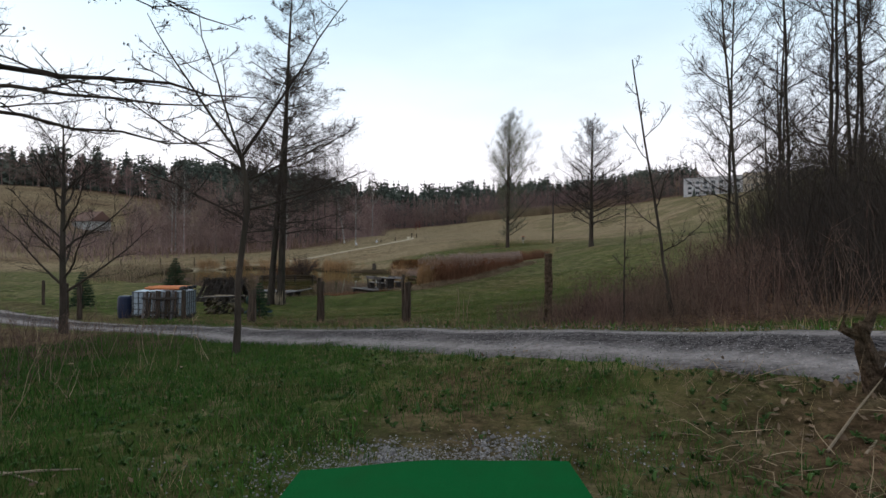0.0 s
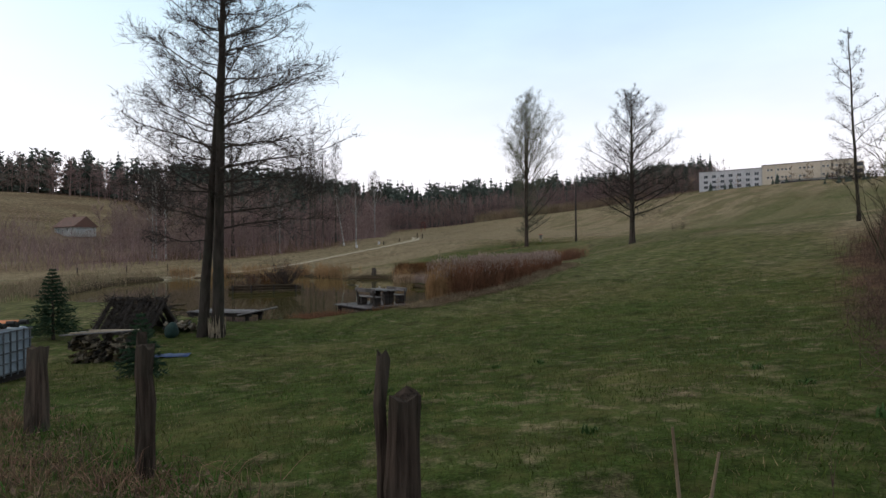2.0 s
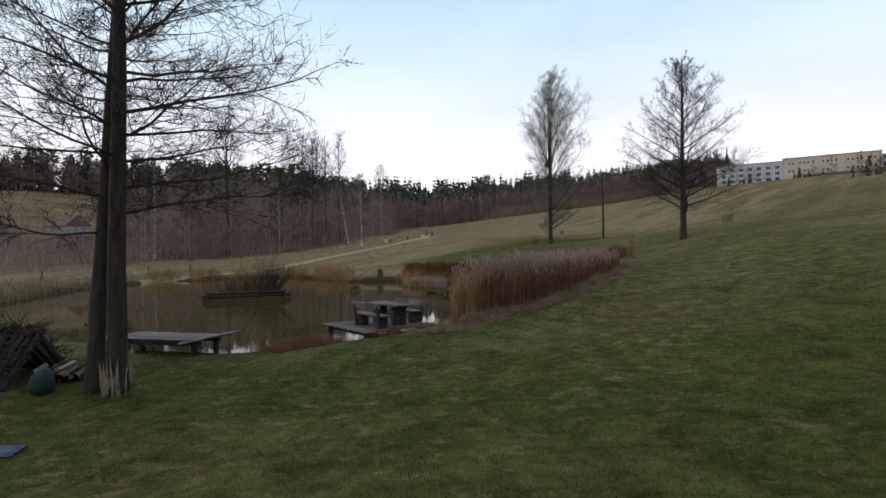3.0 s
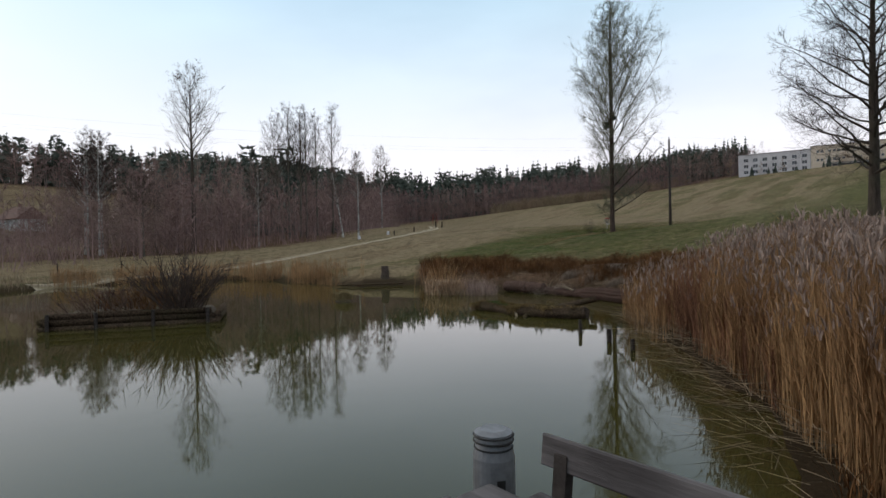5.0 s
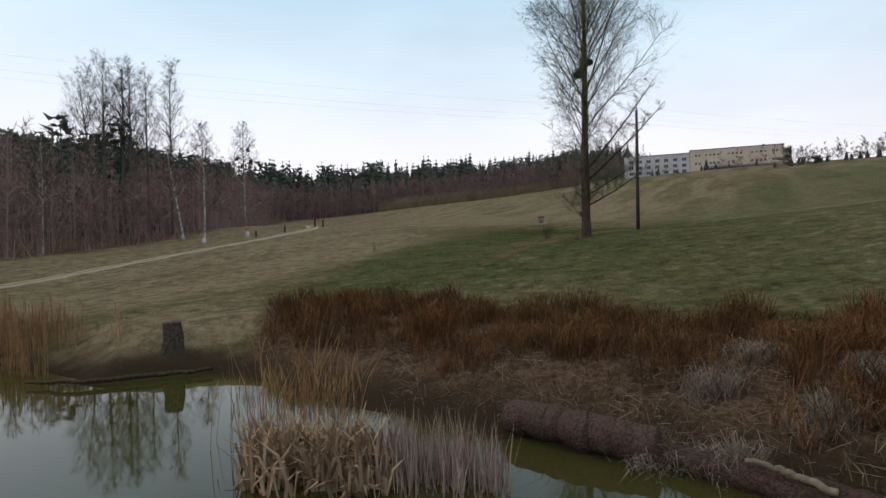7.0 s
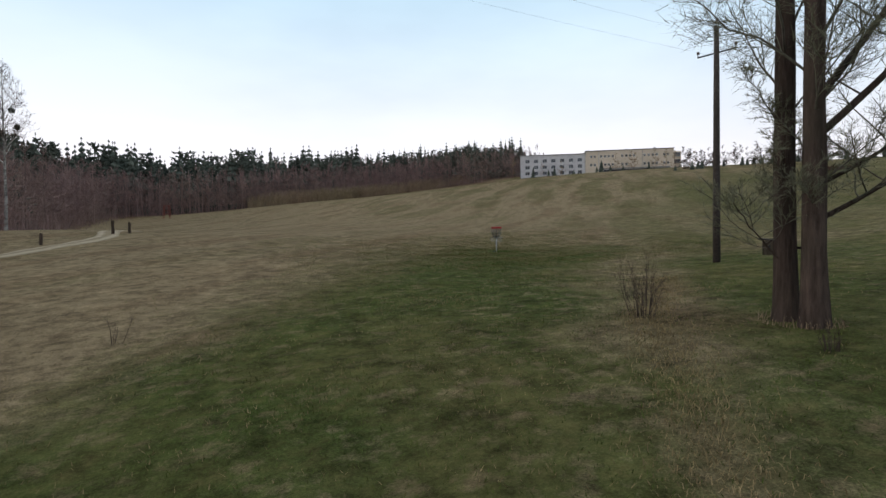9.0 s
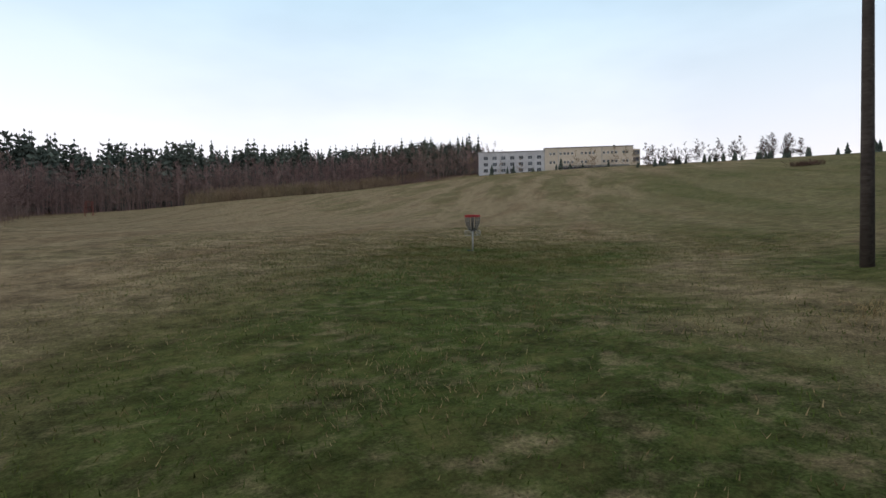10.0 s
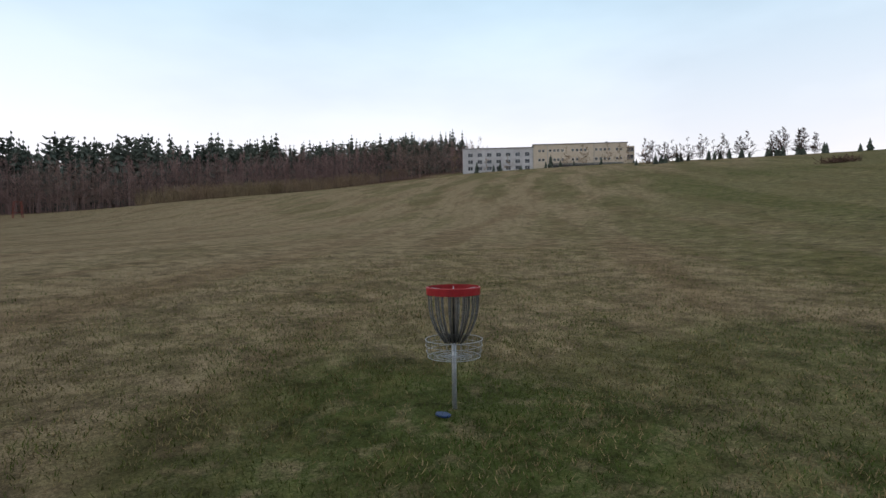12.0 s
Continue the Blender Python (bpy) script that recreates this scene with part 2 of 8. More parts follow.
# ---------------------------------------------------------------- materials
def surf(name, c1, c2, scale=6.0, c3=None, scale3=0.9, rough=0.85, metal=0.0, bump=0.3, bump_scale=None, stretch=(1, 1, 1), vary=0.25, spec=0.3, amount3=0.5, island=False, depth=0.02):
    """A surface of two colours in a fine grain, a third in larger stains, with relief in the grain and a random shade for each piece."""
    m = bpy.data.materials.new(name)
    m.use_nodes = True
    n, l = m.node_tree.nodes, m.node_tree.links
    b = n["Principled BSDF"]
    co = n.new("ShaderNodeTexCoord")
    mp = n.new("ShaderNodeMapping")
    mp.inputs["Scale"].default_value = stretch
    l.new(co.outputs["Object"], mp.inputs["Vector"])
    fine = n.new("ShaderNodeTexNoise")
    fine.inputs["Scale"].default_value, fine.inputs["Detail"].default_value, fine.inputs["Roughness"].default_value = scale, 6.0, 0.65
    l.new(mp.outputs["Vector"], fine.inputs["Vector"])
    span = n.new("ShaderNodeMapRange")
    span.inputs["From Min"].default_value, span.inputs["From Max"].default_value = 0.32, 0.68
    l.new(fine.outputs["Fac"], span.inputs["Value"])
    mix = n.new("ShaderNodeMix")
    mix.data_type = "RGBA"
    mix.inputs[6].default_value, mix.inputs[7].default_value = (*c1, 1), (*c2, 1)
    l.new(span.outputs["Result"], mix.inputs["Factor"])
    colour = mix.outputs[2]
    if c3 is not None:
        big = n.new("ShaderNodeTexNoise")
        big.inputs["Scale"].default_value, big.inputs["Detail"].default_value = scale3, 4.0
        l.new(co.outputs["Object"], big.inputs["Vector"])
        cut = n.new("ShaderNodeMapRange")
        cut.inputs["From Min"].default_value, cut.inputs["From Max"].default_value = 0.45, 0.65
        cut.inputs["To Max"].default_value = amount3
        l.new(big.outputs["Fac"], cut.inputs["Value"])
        mix3 = n.new("ShaderNodeMix")
        mix3.data_type = "RGBA"
        l.new(cut.outputs["Result"], mix3.inputs["Factor"])
        l.new(colour, mix3.inputs[6])
        mix3.inputs[7].default_value = (*c3, 1)
        colour = mix3.outputs[2]
    if vary:
        hsv = n.new("ShaderNodeHueSaturation")
        rnd = n.new("ShaderNodeNewGeometry") if island else n.new("ShaderNodeObjectInfo")
        val = n.new("ShaderNodeMapRange")
        val.inputs["To Min"].default_value, val.inputs["To Max"].default_value = 1 - vary, 1 + vary
        l.new(rnd.outputs["Random Per Island" if island else "Random"], val.inputs["Value"])
        l.new(val.outputs["Result"], hsv.inputs["Value"])
        l.new(colour, hsv.inputs["Color"])
        colour = hsv.outputs["Color"]
    l.new(colour, b.inputs["Base Color"])
    b.inputs["Roughness"].default_value, b.inputs["Metallic"].default_value = rough, metal
    b.inputs["Specular IOR Level"].default_value = spec
    if bump:
        bp = n.new("ShaderNodeBump")
        bp.inputs["Strength"].default_value, bp.inputs["Distance"].default_value = bump, depth
        rel = fine
        if bump_scale:
            rel = n.new("ShaderNodeTexNoise")
            rel.inputs["Scale"].default_value, rel.inputs["Detail"].default_value = bump_scale, 5.0
            l.new(mp.outputs["Vector"], rel.inputs["Vector"])
        l.new(rel.outputs["Fac"], bp.inputs["Height"])
        l.new(bp.outputs["Normal"], b.inputs["Normal"])
    return m


BARK = surf("bark", (0.022, 0.016, 0.013), (0.070, 0.053, 0.042), 9, (0.036, 0.038, 0.024), 1.2, 0.95, bump=0.8, stretch=(1, 1, 0.22), depth=0.03, spec=0.15)
BARK_GREY = surf("grey_bark", (0.05, 0.042, 0.035), (0.13, 0.11, 0.09), 8, (0.06, 0.07, 0.04), 1.0, 0.95, bump=0.7, stretch=(1, 1, 0.2), depth=0.03, spec=0.15)
BARK_POPLAR = surf("poplar_bark", (0.026, 0.018, 0.015), (0.085, 0.060, 0.048), 10, (0.045, 0.036, 0.026), 1.4, 0.95, bump=1.0, stretch=(1, 1, 0.16), depth=0.06, spec=0.06)
BIRCH = surf("birch_bark", (0.18, 0.16, 0.14), (0.52, 0.5, 0.46), 3, (0.06, 0.05, 0.045), 2.2, 0.8, bump=0.2, stretch=(0.3, 0.3, 2.0), amount3=0.9)
TWIG = surf("twig", (0.046, 0.033, 0.028), (0.090, 0.065, 0.054), 4, None, rough=0.9, bump=0, vary=0.25, spec=0.04)
TWIG_DARK = surf("dark_twig", (0.030, 0.024, 0.021), (0.062, 0.049, 0.041), 4, None, rough=0.9, bump=0, vary=0.2, spec=0.06)
TWIG_GREEN = surf("budding_twig", (0.100, 0.098, 0.066), (0.175, 0.170, 0.115), 3, None, rough=0.9, bump=0, vary=0.2, spec=0.05)
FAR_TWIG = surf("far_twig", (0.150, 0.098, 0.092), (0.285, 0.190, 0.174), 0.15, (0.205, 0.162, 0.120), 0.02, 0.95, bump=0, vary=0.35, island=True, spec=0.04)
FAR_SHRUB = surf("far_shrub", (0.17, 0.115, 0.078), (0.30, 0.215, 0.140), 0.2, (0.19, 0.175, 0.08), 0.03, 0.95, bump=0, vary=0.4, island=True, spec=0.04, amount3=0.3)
CATKIN = surf("cone", (0.02, 0.016, 0.013), (0.04, 0.03, 0.024), 20, None, bump=0, rough=0.9)
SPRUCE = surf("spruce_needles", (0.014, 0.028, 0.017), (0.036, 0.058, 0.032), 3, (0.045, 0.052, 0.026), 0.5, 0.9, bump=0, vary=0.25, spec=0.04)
# Distance haze is mixed into this colour: paler and greyer than the near needles.
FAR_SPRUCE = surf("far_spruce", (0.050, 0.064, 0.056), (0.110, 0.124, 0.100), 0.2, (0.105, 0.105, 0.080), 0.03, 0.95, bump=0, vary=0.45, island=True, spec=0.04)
WOOD_OLD = surf("weathered_wood", (0.058, 0.049, 0.048), (0.165, 0.146, 0.143), 14, (0.030, 0.024, 0.023), 1.1, 0.75, bump=0.8, stretch=(1, 0.08, 1), depth=0.014, amount3=0.75, spec=0.25)
WOOD_DARK = surf("dark_wet_wood", (0.026, 0.020, 0.018), (0.066, 0.054, 0.048), 12, (0.018, 0.014, 0.012), 1.5, 0.8, bump=0.6, stretch=(1, 0.1, 1), depth=0.012, spec=0.12)
WOOD_POST = surf("post_wood", (0.014, 0.010, 0.008), (0.100, 0.070, 0.054), 22, (0.05, 0.05, 0.036), 2.0, 0.95, bump=1.0, stretch=(1, 1, 0.07), depth=0.05, spec=0.06)
WOOD_CUT = surf("cut_wood", (0.16, 0.12, 0.08), (0.30, 0.23, 0.16), 10, (0.09, 0.07, 0.05), 2.0, 0.85, bump=0.4)
LOG = surf("log_bark", (0.018, 0.012, 0.008), (0.130, 0.088, 0.060), 16, (0.060, 0.050, 0.024), 1.6, 0.95, bump=1.0, stretch=(1, 1, 1), depth=0.07, spec=0.05)
LOG_GREY = surf("grey_log_bark", (0.026, 0.020, 0.017), (0.125, 0.095, 0.078), 14, (0.06, 0.05, 0.032), 1.3, 0.95, bump=1.0, depth=0.06, spec=0.04)
LOG_RED = surf("red_brown_bark", (0.030, 0.018, 0.014), (0.150, 0.094, 0.076), 26, (0.075, 0.050, 0.040), 1.3, 0.95, bump=1.0, depth=0.05, spec=0.04)
REED = surf("dry_reed", (0.21, 0.118, 0.056), (0.41, 0.245, 0.122), 2, (0.16, 0.080, 0.040), 0.4, 0.8, bump=0, vary=0.4, island=True, spec=0.05)
REED_RED = surf("rusty_reed", (0.13, 0.060, 0.036), (0.27, 0.130, 0.076), 2, (0.09, 0.050, 0.034), 0.4, 0.85, bump=0, vary=0.45, island=True, spec=0.05)
PLUME = surf("reed_plume", (0.20, 0.145, 0.118), (0.42, 0.315, 0.265), 5, None, rough=0.95, bump=0, vary=0.3, island=True, spec=0.05)
SEDGE = surf("rust_sedge", (0.050, 0.024, 0.011), (0.205, 0.096, 0.040), 1.5, (0.040, 0.028, 0.015), 0.3, 0.9, bump=0, vary=0.5, island=True, spec=0.04)
STRAW = surf("straw", (0.15, 0.105, 0.064), (0.34, 0.26, 0.175), 2, (0.11, 0.066, 0.042), 0.6, 0.9, bump=0, vary=0.45, island=True, spec=0.04)
GRASS = surf("grass", (0.032, 0.052, 0.010), (0.078, 0.102, 0.024), 0.9, (0.130, 0.100, 0.038), 0.25, 0.75, bump=0, vary=0.4, island=True, spec=0.03)
GRASS_DRY = surf("dry_grass", (0.125, 0.092, 0.044), (0.280, 0.208, 0.112), 0.9, (0.115, 0.10, 0.040), 0.25, 0.85, bump=0, vary=0.4, island=True, spec=0.04)
GRASS_LUSH = surf("lush_grass", (0.022, 0.062, 0.010), (0.056, 0.120, 0.024), 0.9, (0.085, 0.095, 0.032), 0.3, 0.75, bump=0, vary=0.45, island=True, spec=0.03, amount3=0.25)
WEED = surf("weed", (0.028, 0.055, 0.016), (0.055, 0.095, 0.028), 2, None, rough=0.7, bump=0, vary=0.4, island=True, spec=0.06)
LEAF = surf("dead_leaf", (0.075, 0.050, 0.034), (0.19, 0.135, 0.09), 3, None, rough=0.9, bump=0, vary=0.5, island=True, spec=0.04)
BRAMBLE = surf("bramble", (0.062, 0.037, 0.030), (0.150, 0.094, 0.076), 2, (0.11, 0.085, 0.058), 0.5, 0.9, bump=0, vary=0.45, island=True, spec=0.04)
THICKET = surf("thicket_twig", (0.052, 0.043, 0.029), (0.118, 0.098, 0.064), 2, (0.062, 0.066, 0.030), 0.3, 0.9, bump=0, vary=0.4, island=True, spec=0.04)
THATCH = surf("rusty_thatch", (0.10, 0.052, 0.036), (0.235, 0.14, 0.095), 2, (0.17, 0.12, 0.07), 0.5, 0.9, bump=0, vary=0.45, island=True, spec=0.04)
MOSS = surf("dead_moss", (0.085, 0.058, 0.024), (0.235, 0.165, 0.075), 6, (0.10, 0.055, 0.035), 1.6, 0.95, bump=0, vary=0.45, island=True, spec=0.03)
STONE = surf("gravel_stone", (0.05, 0.046, 0.046), (0.26, 0.24, 0.24), 30, None, rough=0.9, bump=0.2, vary=0.45, island=True)
TUSSOCK = surf("bleached_grass", (0.13, 0.095, 0.070), (0.34, 0.27, 0.215), 3, (0.10, 0.068, 0.05), 0.8, 0.9, bump=0, vary=0.4, island=True, spec=0.04)
CATTAIL = surf("cattail_leaf", (0.25, 0.155, 0.092), (0.46, 0.33, 0.22), 2, (0.20, 0.12, 0.07), 0.6, 0.9, bump=0, vary=0.4, island=True, spec=0.04)
CATTAIL_STEM = surf("cattail_stem", (0.22, 0.145, 0.115), (0.38, 0.275, 0.225), 2, None, rough=0.9, bump=0, vary=0.4, island=True, spec=0.04)
TURF = surf("green_turf", (0.002, 0.050, 0.011), (0.004, 0.098, 0.026), 160, (0.006, 0.060, 0.016), 4, 0.95, bump=0.6, bump_scale=220, depth=0.006, spec=0.03)
STEEL = surf("galvanised_steel", (0.24, 0.245, 0.26), (0.37, 0.375, 0.39), 25, None, rough=0.5, metal=0.6, bump=0.05)
CHAIN = surf("chain_steel", (0.045, 0.043, 0.042), (0.23, 0.22, 0.215), 60, None, rough=0.4, metal=0.8, bump=0.1)
RED = surf("red_band", (0.22, 0.008, 0.012), (0.31, 0.014, 0.018), 12, None, rough=0.45, bump=0.05)
BLUE = surf("blue_plastic", (0.005, 0.018, 0.060), (0.008, 0.026, 0.09), 10, None, rough=0.5, bump=0.1)
PLASTIC = surf("tank_plastic", (0.27, 0.31, 0.36), (0.43, 0.48, 0.54), 3, (0.30, 0.33, 0.34), 1.2, 0.45, bump=0.05)
CAGE = surf("cage_steel", (0.07, 0.072, 0.078), (0.15, 0.152, 0.16), 25, None, rough=0.55, metal=0.5, bump=0.05)
NAVY = surf("navy_plastic", (0.008, 0.013, 0.035), (0.014, 0.022, 0.06), 10, None, rough=0.5, bump=0.1)
DRUM_GREY = surf("grey_drum", (0.10, 0.10, 0.105), (0.19, 0.19, 0.20), 6, (0.07, 0.068, 0.066), 2.0, 0.5, bump=0.1)
ORANGE = surf("orange_pipe", (0.42, 0.13, 0.04), (0.55, 0.19, 0.07), 8, None, rough=0.5, bump=0.05)
GREEN_SHEET = surf("green_sheet", (0.010, 0.028, 0.022), (0.018, 0.045, 0.035), 8, None, rough=0.7, bump=0.2)
BLACK_IRON = surf("dark_iron", (0.02, 0.02, 0.02), (0.045, 0.042, 0.04), 15, None, rough=0.6, metal=0.5, bump=0.1)
CERAMIC = surf("insulator", (0.06, 0.035, 0.025), (0.10, 0.06, 0.04), 10, None, rough=0.25, bump=0)
PLASTER_W = surf("white_plaster", (0.44, 0.415, 0.42), (0.58, 0.55, 0.555), 0.7, (0.36, 0.33, 0.33), 0.16, 0.9, bump=0.1, vary=0.05)
PLASTER_Y = surf("cream_plaster", (0.52, 0.425, 0.33), (0.63, 0.52, 0.41), 0.7, (0.46, 0.375, 0.29), 0.13, 0.9, bump=0.1, vary=0.05)
CONCRETE = surf("concrete", (0.30, 0.29, 0.28), (0.42, 0.41, 0.39), 2.0, (0.24, 0.23, 0.21), 0.3, 0.9, bump=0.2)
ROOF = surf("roof_felt", (0.16, 0.15, 0.15), (0.24, 0.23, 0.22), 2.0, None, rough=0.9, bump=0.2)
ROOF_RED = surf("roof_tile", (0.105, 0.056, 0.044), (0.165, 0.090, 0.070), 6.0, (0.09, 0.06, 0.05), 0.6, 0.9, bump=0.3)
PANE = surf("window_pane", (0.03, 0.035, 0.045), (0.055, 0.06, 0.07), 0.5, None, rough=0.08, bump=0, vary=0.5, spec=0.5)
FRAME = surf("window_frame", (0.5, 0.5, 0.5), (0.62, 0.62, 0.6), 4, None, rough=0.6, bump=0)
RUST_POST = surf("red_frame", (0.20, 0.05, 0.035), (0.28, 0.075, 0.05), 6, None, rough=0.7, bump=0.1)


def water_of(name):
    m = bpy.data.materials.new(name)
    m.use_nodes = True
    n, l = m.node_tree.nodes, m.node_tree.links
    b = n["Principled BSDF"]
    co = n.new("ShaderNodeTexCoord")
    big = n.new("ShaderNodeTexNoise")
    big.inputs["Scale"].default_value, big.inputs["Detail"].default_value = 0.12, 3.0
    l.new(co.outputs["Object"], big.inputs["Vector"])
    mix = n.new("ShaderNodeMix")
    mix.data_type = "RGBA"
    mix.inputs[6].default_value, mix.inputs[7].default_value = (0.040, 0.036, 0.010, 1), (0.053, 0.046, 0.012, 1)
    l.new(big.outputs["Fac"], mix.inputs["Factor"])
    l.new(mix.outputs[2], b.inputs["Base Color"])
    b.inputs["Roughness"].default_value, b.inputs["IOR"].default_value = 0.03, 1.333
    rip = n.new("ShaderNodeTexNoise")
    rip.inputs["Scale"].default_value, rip.inputs["Detail"].default_value = 2.2, 3.0
    l.new(co.outputs["Object"], rip.inputs["Vector"])
    bp = n.new("ShaderNodeBump")
    bp.inputs["Strength"].default_value, bp.inputs["Distance"].default_value = 0.06, 0.012
    l.new(rip.outputs["Fac"], bp.inputs["Height"])
    l.new(bp.outputs["Normal"], b.inputs["Normal"])
    return m


POND = water_of("pond_water")


def ground_of(name):
    """Meadow and lawn, with leaf litter, lush grass and mud where the attribute zone says so, and mown lanes on the hill."""
    m = bpy.data.materials.new(name)
    m.use_nodes = True
    n, l = m.node_tree.nodes, m.node_tree.links
    b = n["Principled BSDF"]
    b.inputs["Roughness"].default_value, b.inputs["Specular IOR Level"].default_value = 1.0, 0.02
    co = n.new("ShaderNodeTexCoord")

    def noise_at(scale, detail=5.0, rough=0.6, stretch=None):
        t = n.new("ShaderNodeTexNoise")
        t.inputs["Scale"].default_value, t.inputs["Detail"].default_value, t.inputs["Roughness"].default_value = scale, detail, rough
        if stretch:
            mp = n.new("ShaderNodeMapping")
            mp.vector_type = "TEXTURE"
            mp.inputs["Scale"].default_value = stretch[:3]
            mp.inputs["Rotation"].default_value = (0, 0, stretch[3])
            l.new(co.outputs["Object"], mp.inputs["Vector"])
            l.new(mp.outputs["Vector"], t.inputs["Vector"])
        else:
            l.new(co.outputs["Object"], t.inputs["Vector"])
        return t.outputs["Fac"]

    def ramp(value, lo, hi, to=1.0):
        r = n.new("ShaderNodeMapRange")
        r.inputs["From Min"].default_value, r.inputs["From Max"].default_value, r.inputs["To Max"].default_value = lo, hi, to
        l.new(value, r.inputs["Value"])
        return r.outputs["Result"]

    def blend(fac, a, c):
        x = n.new("ShaderNodeMix")
        x.data_type = "RGBA"
        l.new(fac, x.inputs["Factor"])
        for socket, value in ((x.inputs[6], a), (x.inputs[7], c)):
            if isinstance(value, tuple):
                socket.default_value = (*value, 1)
            else:
                l.new(value, socket)
        return x.outputs[2]

    def maths(op, a, c):
        x = n.new("ShaderNodeMath")
        x.operation, x.use_clamp = op, True
        for socket, value in ((x.inputs[0], a), (x.inputs[1], c)):
            if isinstance(value, (int, float)):
                socket.default_value = value
            else:
                l.new(value, socket)
        return x.outputs["Value"]

    zone = n.new("ShaderNodeAttribute")
    zone.attribute_name = "zone"
    sep = n.new("ShaderNodeSeparateColor")
    l.new(zone.outputs["Color"], sep.inputs["Color"])
    litter, lush, mud = sep.outputs[0], sep.outputs[1], sep.outputs[2]
    fine, mid, wide = noise_at(34.0, 6.0, 0.7), noise_at(2.3, 5.0, 0.62), noise_at(0.16, 4.0, 0.55)
    lanes = noise_at(0.17, 2.0, 0.45, (1.0, 240.0, 1.0, radians(-39)))
    blot = noise_at(0.62, 5.0, 0.6)
    clump = noise_at(1.3, 10.0, 0.86)
    dry = blend(ramp(fine, 0.3, 0.7), (0.071, 0.055, 0.032), (0.298, 0.225, 0.137))
    dry = blend(ramp(noise_at(0.34, 5.0, 0.6, (1.0, 9.0, 1.0, radians(-39))), 0.49, 0.61, 0.42), dry, (0.110, 0.070, 0.040))
    green = blend(ramp(fine, 0.3, 0.7), (0.020, 0.027, 0.007), (0.088, 0.095, 0.028))
    share = maths("ADD", ramp(mid, 0.40, 0.60, 0.30), ramp(wide, 0.36, 0.64, 0.30))
    share = maths("ADD", share, ramp(blot, 0.42, 0.58, 0.18))
    share = maths("ADD", share, ramp(lanes, 0.42, 0.58, 0.46))
    share = maths("SUBTRACT", share, 0.42)
    share = maths("SUBTRACT", share, maths("MULTIPLY", zone.outputs["Alpha"], 0.36))
    share = ramp(share, 0.0, 0.85)
    meadow = blend(share, dry, green)
    lawn = blend(ramp(fine, 0.3, 0.7), (0.013, 0.026, 0.005), (0.058, 0.088, 0.020))
    lawn = blend(ramp(mid, 0.48, 0.68, 0.6), lawn, (0.105, 0.086, 0.036))
    lawn = blend(ramp(wide, 0.46, 0.62, 0.55), lawn, (0.098, 0.086, 0.034))
    lush_in = maths("MULTIPLY", lush, ramp(maths("ADD", mid, 0.0), 0.25, 0.5))
    col = blend(lush_in, meadow, lawn)
    leafy = blend(ramp(noise_at(9.0, 6.0, 0.75), 0.35, 0.65), (0.032, 0.018, 0.012), (0.155, 0.094, 0.060))
    col = blend(maths("MULTIPLY", litter, ramp(mid, 0.22, 0.42)), col, leafy)
    shade = n.new("ShaderNodeHueSaturation")
    tone = n.new("ShaderNodeMapRange")
    tone.inputs["From Min"].default_value, tone.inputs["From Max"].default_value = 0.36, 0.64
    tone.inputs["To Min"].default_value, tone.inputs["To Max"].default_value = 0.36, 1.66
    l.new(clump, tone.inputs["Value"])
    l.new(tone.outputs["Result"], shade.inputs["Value"])
    l.new(col, shade.inputs["Color"])
    col = shade.outputs["Color"]
    wet = blend(ramp(fine, 0.3, 0.7), (0.022, 0.015, 0.009), (0.058, 0.040, 0.024))
    col = blend(mud, col, wet)
    l.new(col, b.inputs["Base Color"])
    bp = n.new("ShaderNodeBump")
    bp.inputs["Strength"].default_value, bp.inputs["Distance"].default_value = 1.0, 0.05
    l.new(maths("ADD", maths("MULTIPLY", fine, 0.6), maths("MULTIPLY", noise_at(8.0, 6.0, 0.7), 0.6)), bp.inputs["Height"])
    l.new(bp.outputs["Normal"], b.inputs["Normal"])
    return m


GROUND = ground_of("meadow_ground")


